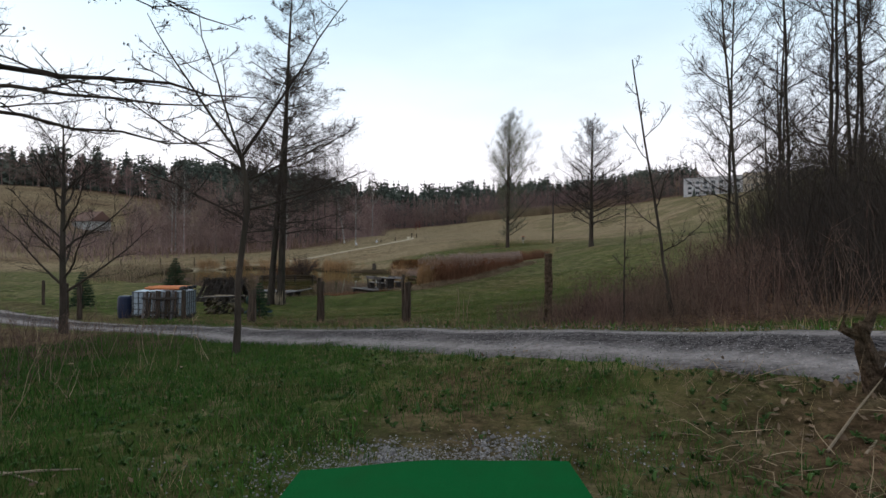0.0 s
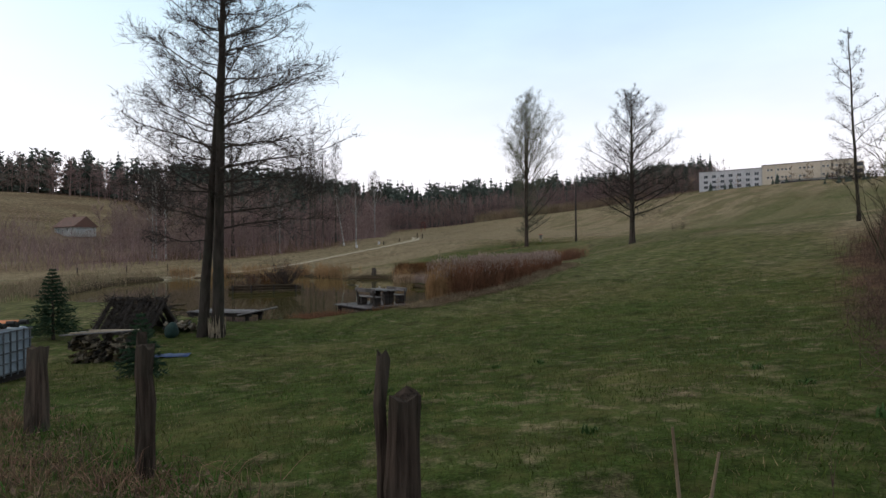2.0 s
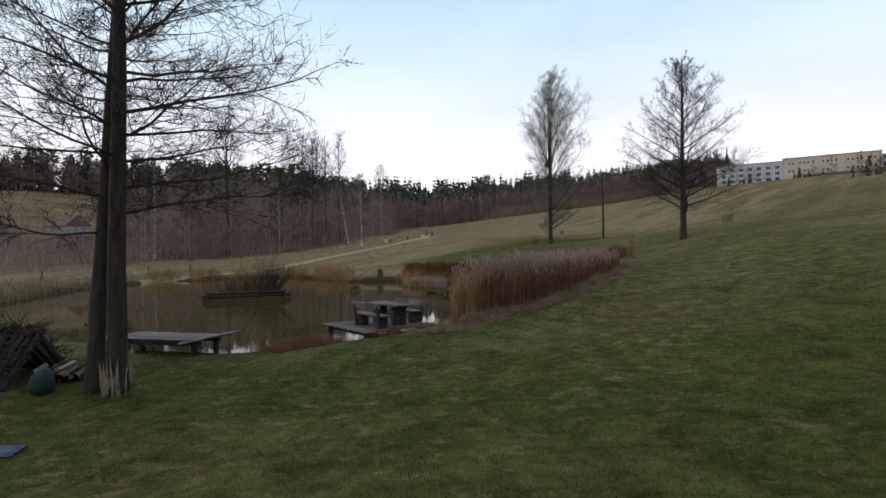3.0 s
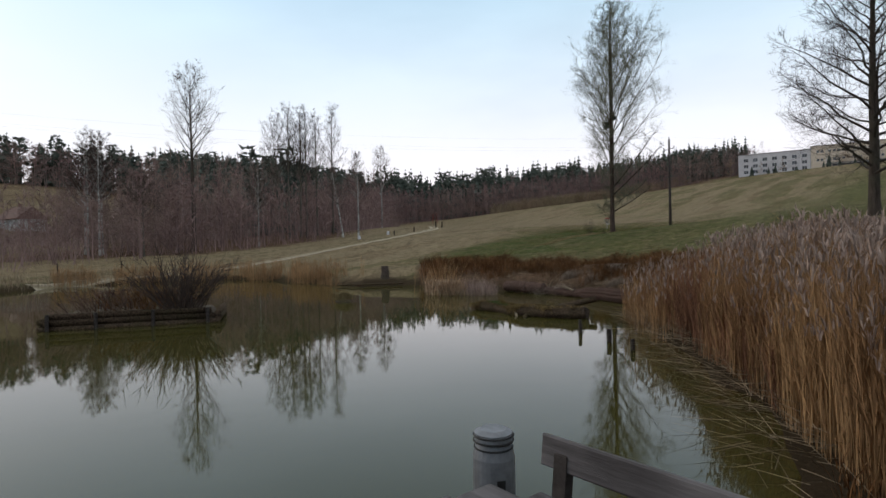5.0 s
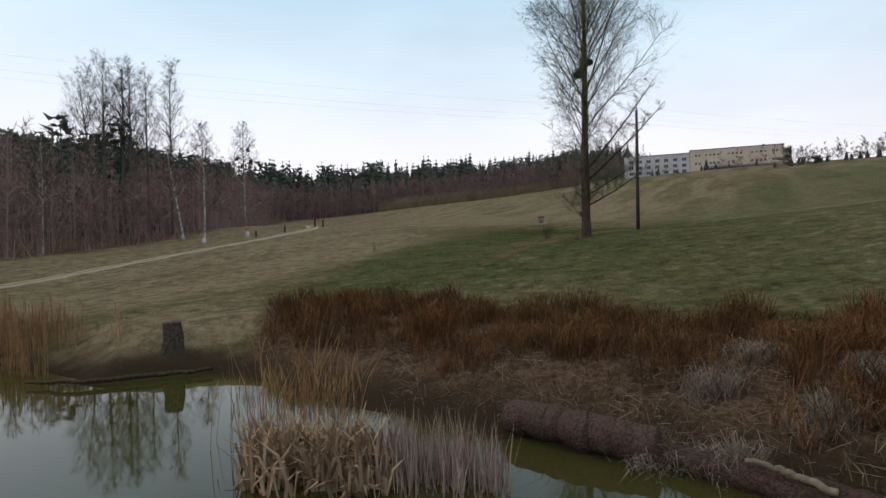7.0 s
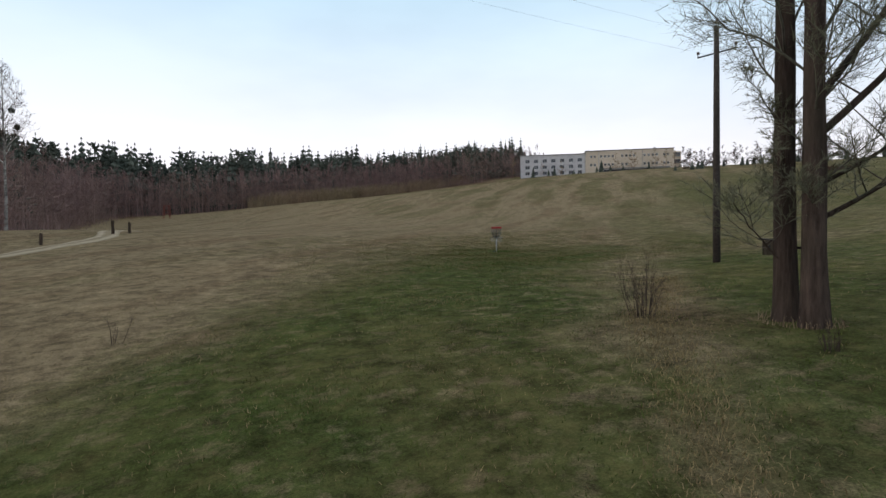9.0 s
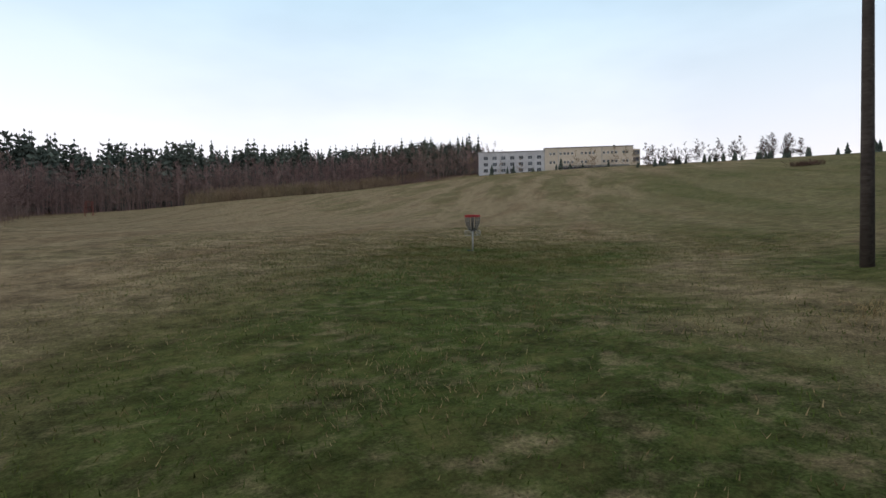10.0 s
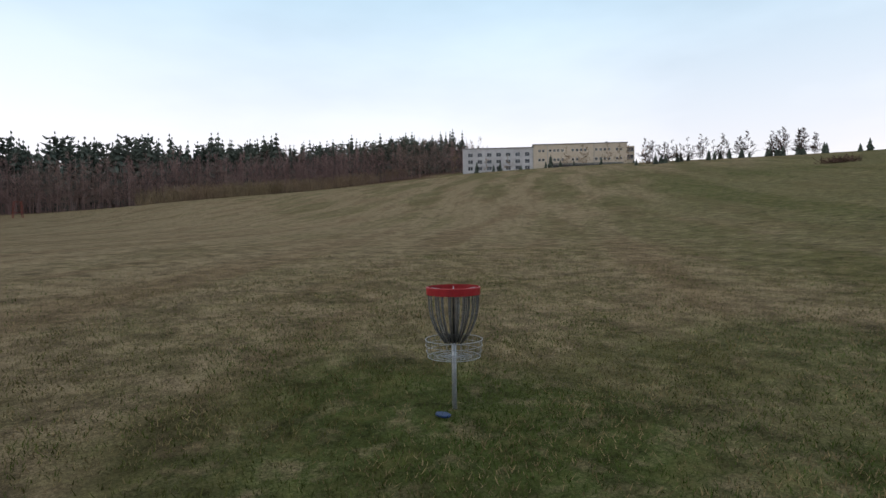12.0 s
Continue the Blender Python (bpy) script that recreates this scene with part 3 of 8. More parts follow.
def gravel_of(name, tones):
    """Packed gravel: stones of several greys in a sandy bed, and two paler wheel tracks by the attribute wear."""
    m = bpy.data.materials.new(name)
    m.use_nodes = True
    n, l = m.node_tree.nodes, m.node_tree.links
    b = n["Principled BSDF"]
    b.inputs["Roughness"].default_value, b.inputs["Specular IOR Level"].default_value = 1.0, 0.03
    co = n.new("ShaderNodeTexCoord")
    cell = n.new("ShaderNodeTexVoronoi")
    cell.inputs["Scale"].default_value = 32.0
    l.new(co.outputs["Object"], cell.inputs["Vector"])
    patch = n.new("ShaderNodeTexNoise")
    patch.inputs["Scale"].default_value, patch.inputs["Detail"].default_value, patch.inputs["Roughness"].default_value = 1.3, 9.0, 0.72
    l.new(co.outputs["Object"], patch.inputs["Vector"])
    hue = n.new("ShaderNodeSeparateColor")
    l.new(cell.outputs["Color"], hue.inputs["Color"])
    stone = n.new("ShaderNodeMix")
    stone.data_type = "RGBA"
    stone.inputs[6].default_value, stone.inputs[7].default_value = (*tones[0], 1), (*tones[1], 1)
    l.new(hue.outputs[0], stone.inputs["Factor"])
    wear = n.new("ShaderNodeAttribute")
    wear.attribute_name = "wear"
    cut = n.new("ShaderNodeMath")
    cut.operation, cut.use_clamp = "MULTIPLY_ADD", True
    l.new(patch.outputs["Fac"], cut.inputs[0])
    cut.inputs[1].default_value = 1.9
    l.new(wear.outputs["Fac"], cut.inputs[2])
    span = n.new("ShaderNodeMapRange")
    span.inputs["From Min"].default_value, span.inputs["From Max"].default_value = 0.72, 1.62
    cut.use_clamp = False
    l.new(cut.outputs["Value"], span.inputs["Value"])
    bed = n.new("ShaderNodeMix")
    bed.data_type = "RGBA"
    l.new(span.outputs["Result"], bed.inputs["Factor"])
    l.new(stone.outputs[2], bed.inputs[6])
    pale = n.new("ShaderNodeMix")
    pale.data_type = "RGBA"
    pale.inputs[6].default_value, pale.inputs[7].default_value = (*[0.62 * c for c in tones[2]], 1), (*[1.12 * c for c in tones[2]], 1)
    grit = n.new("ShaderNodeTexNoise")
    grit.inputs["Scale"].default_value, grit.inputs["Detail"].default_value, grit.inputs["Roughness"].default_value = 9.0, 8.0, 0.8
    l.new(co.outputs["Object"], grit.inputs["Vector"])
    grit_span = n.new("ShaderNodeMapRange")
    grit_span.inputs["From Min"].default_value, grit_span.inputs["From Max"].default_value = 0.38, 0.62
    l.new(grit.outputs["Fac"], grit_span.inputs["Value"])
    l.new(grit_span.outputs["Result"], pale.inputs["Factor"])
    l.new(pale.outputs[2], bed.inputs[7])
    l.new(bed.outputs[2], b.inputs["Base Color"])
    bp = n.new("ShaderNodeBump")
    bp.inputs["Strength"].default_value, bp.inputs["Distance"].default_value = 0.9, 0.03
    l.new(cell.outputs["Distance"], bp.inputs["Height"])
    l.new(bp.outputs["Normal"], b.inputs["Normal"])
    return m


GRAVEL = gravel_of("road_gravel", ((0.010, 0.0085, 0.009), (0.115, 0.101, 0.102), (0.262, 0.234, 0.230)))
DIRT = gravel_of("track_dirt", ((0.19, 0.155, 0.100), (0.30, 0.245, 0.165), (0.46, 0.385, 0.285)))

# ---------------------------------------------------------------- ground, water, road, track
def axis_steps(lo, hi, step, far_lo, far_hi, growth=1.13):
    mid = list(np.arange(lo, hi + 1e-6, step))
    left, s, v = [], step, lo
    while v > far_lo:
        s *= growth
        v -= s
        left.append(v)
    right, s, v = [], step, hi
    while v < far_hi:
        s *= growth
        v += s
        right.append(v)
    return np.array(left[::-1] + mid + right)


def wood_edge(x, y):
    """Roughly how far inside the far woods a place lies (positive inside)."""
    edge_x = np.interp(y, (60, 92, 101, 120, 136, 165, 215, 268), (-75, -62, -35, -23, -17, -21, -27, -24))
    edge_y = np.interp(x, (-24, 30, 80, 112, 118, 150), (270, 286, 292, 289, 302, 302))
    return np.maximum(np.where(y < 272, edge_x - x, -99), y - edge_y)


def hill_line(x):
    """Where the field beyond the pond meets the hill wood."""
    return np.interp(x, (-330, -250, -150, -100, -60, -30), (120, 140, 190, 205, 190, 170))


def thicket_in(x, y):
    """How far inside the bank of bare shrubs beside the lawn a place lies."""
    edge = np.interp(y, (7.8, 8.6, 9.6, 10.5, 15, 24, 35, 60), (30, 3.5, 2.3, 2.2, 4.4, 10.2, 17.5, 40))
    return np.minimum(x - edge, y - (road_y(x) + 2.2))


gx = axis_steps(-30, 34, 0.48, -1500, 1500)
gy = axis_steps(-4, 112, 0.48, -900, 1800)
GX, GY = np.meshgrid(gx, gy, indexing="ij")
GZ = land(GX, GY)
GD = shore_distance(GX, GY)
g = Geo()
nx, ny = GX.shape
ii, jj = np.meshgrid(np.arange(nx - 1), np.arange(ny - 1), indexing="ij")
g.add(np.stack([GX, GY, GZ], -1).reshape(-1, 3), None, np.stack([ii * ny + jj, (ii + 1) * ny + jj, (ii + 1) * ny + jj + 1, ii * ny + jj + 1], -1).reshape(-1, 4))
ground = single("ground", g, GROUND, "mown spring meadow and lawn with dry brown patches", "ground", kind="structure", smooth=True)
zone = ground.data.color_attributes.new("zone", "FLOAT_COLOR", "POINT")
soft = wobble(GX, GY, 4.0, 21)
z_litter = np.maximum.reduce([
    smooth_step(wood_edge(GX, GY) + 2 * soft, -3, 3) * (1 - smooth_step(-56 - GX, 0, 6) * smooth_step(hill_line(GX) - GY, -4, 4)),
    smooth_step(thicket_in(GX, GY) + soft, -0.8, 0.8) * (GY < 62),
    0.9 * smooth_step(2.2 - np.hypot(GX - 3.5, GY - 2.4) + 0.5 * soft, -1, 1),
    0.75 * smooth_step(-5.0 - GX + soft, -1, 1.5) * smooth_step(road_y(GX) - 1.4 - GY, 0, 1),
    0.95 * smooth_step(6.0 - GD + soft, -1.5, 1.5) * smooth_step(GY, 50, 53) * (GX > -6) * smooth_step(17 - GX, 0, 2),
    0.8 * smooth_step(np.interp(GY, (34.0, 35.9, 36.9, 38.2, 40.0, 42.2, 44.5, 50.0), (-1.8, 0.1, 1.3, 2.3, 3.6, 5.1, 6.6, 7.2)) + 0.35 - GX + 0.5 * soft, -0.6, 0.8) * smooth_step(GY, 33.0, 34.4) * smooth_step(51 - GY, 0, 2) * (GX > -4),
    0.45 * smooth_step(wobble(GX, GY, 1.6, 22), 0.25, 0.8) * (GY < road_y(GX) - 1.3),
    0.55 * smooth_step(-GX + 4 * soft, 48, 62) * smooth_step(wobble(GX, GY, 14.0, 23), -0.5, 0.5) * (GY < 200),
    0.7 * smooth_step(0.6 - np.abs(GX - 0.15) + 0.3 * soft, -0.3, 0.4) * (GY < 5.2),
    0.45 * smooth_step(0.8 - np.abs(GY - road_y(GX) - 2.5) + 0.6 * soft, -0.6, 0.6),
    0.5 * smooth_step(1.2 - np.hypot(GX - 9.2, GY - 85.2) + 0.4 * soft, -0.8, 0.8)])
z_lush = np.maximum.reduce([
    0.65 * smooth_step(GX - 3 + soft, -3, 4) * smooth_step(GY, 58, 63) * smooth_step(80 - GY + 2 * soft, -2, 6) * smooth_step(40 - GX, 0, 10),
    0.8 * smooth_step(GX - np.interp(GY, (76, 80.0, 81, 82.7, 85.4, 87.5, 92), (2.2, 4.6, 5.4, 6.8, 8.8, 11.2, 15.5)) - 0.9 + 0.6 * soft, -0.7, 1.0) * smooth_step(GY, 72, 78) * smooth_step(98 - GY, 0, 6) * smooth_step(36 - GX, 0, 8),
    smooth_step(33 - GY + 2 * soft, -3, 3) * smooth_step(GX + 45, -10, 10) * smooth_step(40 - GX, 0, 10),
    0.75 * smooth_step(60 - GY, -4, 4) * smooth_step(22 - GX, -4, 4),
    0.92 * smooth_step(5.4 - np.abs(GX - 1.9 - np.interp(GY, (72, 84.6, 90.7, 97, 101), (-4, 0.6, 4.6, 9.6, 13.0))) + 1.6 * soft, -2.6, 2.4) * smooth_step(GY, 70, 75) * smooth_step(104 - GY + soft, 0, 3),
    0.85 * smooth_step(2.6 - np.hypot(GX - 15.4, (GY - 103.8) * 0.8) + 0.9 * soft, -1.4, 1.2),
    0.55 * smooth_step(1.5 - np.hypot(GX - 17.2, GY - 102.4) + 0.5 * soft, -0.8, 0.8),
    0.65 * smooth_step(3.0 - np.hypot(GX - 21.0, GY - 103.2) + 0.9 * soft, -1.5, 1.5),
    0.7 * smooth_step(2.4 - np.hypot(GX - 18.5, GY - 92.5) + 0.7 * soft, -1, 1),
    0.6 * smooth_step(3.2 - np.hypot(GX - 17, GY - 86) + soft, -1.5, 1.5),
    0.55 * smooth_step(GX - 0.9 * (GY - 100) - 24 + 5 * soft, -8, 10) * smooth_step(GY, 94, 100) * smooth_step(190 - GY, 0, 40),
    0.9 * smooth_step(7 - np.hypot(GX - 44, (GY - 82) * 0.5), -4, 4)])
z_mud = smooth_step(0.9 - GD + 0.3 * soft, -0.4, 0.6)
strip = smooth_step(0.42 - np.abs(GX - np.interp(GY, (76, 80.0, 81, 82.7, 85.4, 87.5, 92), (2.2, 4.6, 5.4, 6.8, 8.8, 11.2, 15.5))) + 0.4 * soft, -0.45, 0.55) * smooth_step(GY, 75, 79) * smooth_step(91 - GY, 0, 3) * smooth_step(wobble(GX, GY, 2.2, 24), -0.7, 0.5)
z_lush = z_lush * (1 - 0.75 * strip)
left_of_line = np.interp(GY, (60, 75, 88, 106, 125), (-2, 1, 6, 17, 30)) - GX
z_dry = np.maximum(smooth_step(GY - 104 + 3.5 * soft, -5, 9) * (1 - 0.8 * smooth_step(GX + 4 * soft, 50, 84)) * (1 - 0.7 * smooth_step(-left_of_line + 2 * soft, 1, 9)),
                   np.maximum(smooth_step(left_of_line - 6.5 + 2.0 * soft, -3, 4) * smooth_step(GY, 74, 86), smooth_step(-GX, 44, 52)))
z_dry = np.maximum(z_dry, 0.7 * strip)
zone.data.foreach_set("color", np.stack([z_litter, z_lush, z_mud, z_dry], -1).astype(np.float32).ravel())

wx, wy = np.arange(-36, 8.01, 2.0), np.arange(28, 82.01, 2.0)
WX, WY = np.meshgrid(wx, wy, indexing="ij")
g = Geo()
ii, jj = np.meshgrid(np.arange(len(wx) - 1), np.arange(len(wy) - 1), indexing="ij")
k = len(wy)
keep = (shore_distance(WX[:-1, :-1] + 1, WY[:-1, :-1] + 1) < 3.2).ravel()
g.add(np.stack([WX, WY, np.full_like(WX, WATER)], -1).reshape(-1, 3), None, np.stack([ii * k + jj, (ii + 1) * k + jj, (ii + 1) * k + jj + 1, ii * k + jj + 1], -1).reshape(-1, 4)[keep])
single("water", g, POND, "still olive-green pond water", "water", kind="structure")


def ribbon(name, centre, half, wear_at, material, label, lift, edge_seed, columns=13):
    """A strip of gravel laid on the ground along a line, with a ragged edge."""
    centre = np.asarray(centre, float)
    tang = np.gradient(centre, axis=0)
    tang /= np.linalg.norm(tang, axis=1, keepdims=True)
    nor = np.stack([-tang[:, 1], tang[:, 0]], -1)
    u = np.linspace(-1, 1, columns)
    rag = 1 + 0.07 * wobble(centre[:, 0] * 3, centre[:, 1] * 3, 2.0, edge_seed)
    p = centre[:, None] + nor[:, None] * (u[None, :] * half * rag[:, None])[..., None]
    z = land(p[..., 0], p[..., 1]) + lift * (1 - np.abs(u[None, :]) ** 6) - 0.03 * (np.abs(u[None, :]) ** 6)
    z = z - 0.025 * np.exp(-((np.abs(u) - wear_at) / 0.2) ** 2)[None, :]
    g = Geo()
    a, c = p.shape[:2]
    ii, jj = np.meshgrid(np.arange(a - 1), np.arange(c - 1), indexing="ij")
    g.add(np.concatenate([p, z[..., None]], -1).reshape(-1, 3), None, np.stack([ii * c + jj, ii * c + jj + 1, (ii + 1) * c + jj + 1, (ii + 1) * c + jj], -1).reshape(-1, 4))
    ob = single(name, g, material, label, "road", kind="structure", smooth=True)
    w = ob.data.attributes.new("wear", "FLOAT", "POINT")
    wear = 0.74 * np.exp(-((np.abs(u) - wear_at) / 0.18) ** 2) - 0.30 * np.exp(-(u / 0.3) ** 2)
    w.data.foreach_set("value", np.broadcast_to(wear, (a, c)).astype(np.float32).ravel())
    return ob


rx = np.linspace(24, -46, 320)
ribbon("road", np.stack([rx, road_y(rx)], -1), 1.08, 0.60, GRAVEL, "grey gravel farm road with two pale wheel tracks", 0.065, 31, 17)
ty = np.linspace(70, 137, 200)
ribbon("track", np.stack([track_x(ty), ty], -1), 0.85, 0.55, DIRT, "sandy farm track along the edge of the wood", 0.06, 32)

# ---------------------------------------------------------------- trees
def spine(height, r0, r1, rng, steps=12, sway=0.02, lean=(0, 0)):
    s = np.linspace(0, 1, steps)
    pts = np.stack([lean[0] * s, lean[1] * s, height * s], -1)
    pts[1:, :2] += np.cumsum(rng.normal(scale=sway * height / steps, size=(steps - 1, 2)), 0)
    rad = r1 + (r0 - r1) * (1 - s) ** 0.9
    rad[0] *= 1.15
    return pts, rad


def along(pts, s):
    s = np.clip(s, 0, 1) * (len(pts) - 1)
    i = np.minimum(s.astype(int), len(pts) - 2)
    f = (s - i)[..., None]
    return pts[i] * (1 - f) + pts[i + 1] * f, pts[i + 1] - pts[i]


def limbs_of(geo, crown, trunk, radius, rng, count, first, reach, rise, curl, sub, fine, k=5, last=0.98, sub_len=0.42, twig_r=0.006, fill=0, cones=None, droop=0.0, limb_k=0.0105, light=True, bias=(0, 0)):
    """Limbs on a trunk line: reach(s) gives their length, rise(s) their slope; each bears sub side branches and those fine twigs."""
    turn = rng.uniform(0, 6.28)
    starts, ways, lens = [], [], []
    for n in range(count):
        s = first + (last - first) * ((n + rng.uniform(0, 0.8)) / count)
        p, d = along(trunk, np.array([s]))
        p = p[0]
        turn += 2.4 + rng.uniform(-0.5, 0.5)
        length = reach(s) * rng.uniform(0.75, 1.15)
        if length < 0.15:
            continue
        slope = rise(s) + rng.uniform(-0.12, 0.12)
        flat = np.array([math.cos(turn), math.sin(turn), 0])
        length *= 1 + bias[0] * flat[0] + bias[1] * flat[1]
        steps = 6
        line, way = [p], None
        for m in range(steps):
            a = slope + curl * m / steps
            way = flat * math.cos(a) + np.array([0, 0, math.sin(a)]) + rng.normal(scale=0.10, size=3)
            line.append(line[-1] + way / np.linalg.norm(way) * length / steps)
        line = np.array(line)
        r_here = float(np.interp(s, np.linspace(0, 1, len(radius)), radius))
        r_limb = min(r_here * 0.55, 0.008 + length * limb_k)
        tube(geo, line, np.linspace(r_limb, 0.006, len(line)), k)
        q = np.sort(rng.uniform(0.15, 1.0, sub))
        sp, sd = along(line, q)
        sd /= np.linalg.norm(sd, axis=1, keepdims=True)
        out = perp(sd, rng)
        out[:, 2] = out[:, 2] * 0.6 + 0.15 - droop
        starts.append(sp)
        ways.append(sd * 0.75 + out * 0.8)
        lens.append(length * sub_len * (1.1 - 0.65 * q) * rng.uniform(0.6, 1.2, sub))
    starts, ways, lens = np.concatenate(starts), np.concatenate(ways), np.concatenate(lens)
    mid, end = twigs(crown, starts, ways, lens, 0.004 + lens * 0.006, rng, 0.10)
    if fine:
        q = rng.uniform(0.2, 1.0, (len(starts), fine, 1))
        base = np.where(q < 0.5, starts[:, None] + (mid - starts)[:, None] * q * 2, mid[:, None] + (end - mid)[:, None] * (q - 0.5) * 2).reshape(-1, 3)
        w = np.repeat((end - starts) / (lens[:, None] + 1e-6), fine, 0)
        w = w * 0.8 + perp(w, rng) * 0.75 + np.array([0, 0, 0.12 - droop])
        fl = np.repeat(lens, fine) * rng.uniform(0.25, 0.6, len(base))
        if light:
            w = w / (np.linalg.norm(w, axis=1, keepdims=True) + 1e-9)
            slivers(crown, base, w, fl, twig_r * 2.2, rng)
            m2, e2 = base + w * fl[:, None] * 0.5, base + w * fl[:, None]
        else:
            m2, e2 = twigs(crown, base, w, fl, twig_r, rng, 0.14)
        if fill:
            b2 = np.repeat(m2, fill, 0) + np.repeat(e2 - m2, fill, 0) * rng.uniform(-0.5, 1.0, (len(m2) * fill, 1))
            w2 = np.repeat(w, fill, 0) + perp(np.repeat(w / np.linalg.norm(w, axis=1, keepdims=True), fill, 0), rng) * 1.0 + np.array([0, 0, 0.15 - droop])
            slivers(crown, b2, w2, np.repeat(fl, fill) * rng.uniform(0.35, 0.8, len(b2)), twig_r * 1.5, rng)
        if cones is not None:
            pick = e2[rng.uniform(size=len(e2)) < 0.10]
            n = len(pick)
            for dz in (1, -1):
                spikes(cones, pick, np.tile([0.0, 0, dz], (n, 1)), 0.018, 0.011, rng)


def bare_tree(name, x, y, label, height, r0, seed, reach, rise, count=34, first=0.22, curl=0.35, sub=12, fine=6, fill=2, bark=None, twig=None, lean=(0, 0), sway=0.02,
              twin=None, group="", sink=0.15, twig_r=0.006, cones=False, droop=0.0, r1=0.02, sub_len=0.42, limb_k=0.0105, light=True, bias=(0, 0)):
    rng = rng_of(seed)
    bark, twig = bark or BARK, twig or TWIG
    tree = thing(name, pose(x, y, at_land(x, y) - sink), label, "tree", group)
    stems = [(height, r0, lean, (0, 0))] if twin is None else twin
    limbs, crown, nuts = Geo(), Geo(), Geo() if cones else None
    for n, (h, r, ln, off, *lift) in enumerate(stems):
        pts, rad = spine(h, r, r1, rng, 14, sway, ln)
        pts[:, :2] += np.array(off)
        pts[:, 2] += lift[0] if lift else 0
        t = Geo()
        tube(t, pts, rad, 9)
        if not lift:
            flare = pts[:3].copy()
            flare[1, 2], flare[2, 2] = 0.3, 0.6
            tube(t, flare, [r * 1.35, r * 1.15, r * 1.0], 9)
        part("bough" if lift else "trunk", t, bark, tree, smooth=True)
        limbs_of(limbs, crown, pts, rad, rng, count, first, reach, rise, curl, sub, fine, fill=fill, twig_r=twig_r, cones=nuts, droop=droop, sub_len=sub_len, limb_k=limb_k, light=light, bias=bias)
    n_limb = limbs.n
    limbs.put(crown)
    me = limbs.mesh("crown", bark)
    me.materials.append(twig)
    first_vertex = np.empty(len(me.polygons), np.int32)
    corner, start = np.empty(len(me.loops), np.int32), np.empty(len(me.polygons), np.int32)
    me.loops.foreach_get("vertex_index", corner)
    me.polygons.foreach_get("loop_start", start)
    first_vertex = corner[start]
    me.polygons.foreach_set("material_index", (first_vertex >= n_limb).astype(np.int32))
    part("crown", me, None, tree)
    if nuts:
        part("catkin_scatter", nuts, CATKIN, tree, "small dark cones and catkins")["kind"] = "stuff"
    return tree


# the tall twin-stemmed alder on the pond's bank
alder = bare_tree("alder_tree", -8.6, 28.6, "tall bare alder with two dark trunks on the pond bank", 17, 0.30, 11,
                  lambda s: 4.9 * (1.0 - s) ** 0.55 * (0.55 + 0.45 * min(1, (s - 0.15) * 4)), lambda s: -0.02 + 0.50 * s, 44, 0.27, 0.22, 17, 8, 3, BARK, TWIG_DARK,
                  twin=[(17.2, 0.20, (0.45, 0.3), (0.28, -0.1)), (12.6, 0.185, (0.85, 0.1), (-0.28, 0.1))], cones=True, twig_r=0.008, bias=(0.20, 0), droop=0.05, limb_k=0.0085)
rng = rng_of(18)
g = Geo()
n = 46
a = rng.uniform(0, 6.28, n)
p = np.stack([0.3 + 0.235 * np.cos(a), -0.1 + 0.235 * np.sin(a), rng.uniform(0.0, 0.35, n)], -1)
spikes(g, p, np.stack([np.cos(a) * 0.1, np.sin(a) * 0.1, np.ones(n)], -1), rng.uniform(0.3, 0.75, n), 0.035, rng)
part("peeled_bark", g, WOOD_CUT, alder, "pale splintered bark at the foot of one trunk")["kind"] = "stuff"
# the lone ash-like tree on the slope
bare_tree("bare_tree", 16.9, 62.1, "bare broad-crowned deciduous tree standing on the lawn slope", 14.4, 0.27, 12,
          lambda s: 7.4 * max(0.05, 1 - s) ** 0.62, lambda s: 0.16 + 0.78 * s, 56, 0.14, 0.20, 18, 8, 3, BARK, TWIG_DARK, twig_r=0.0075, sway=0.01, sub_len=0.36)
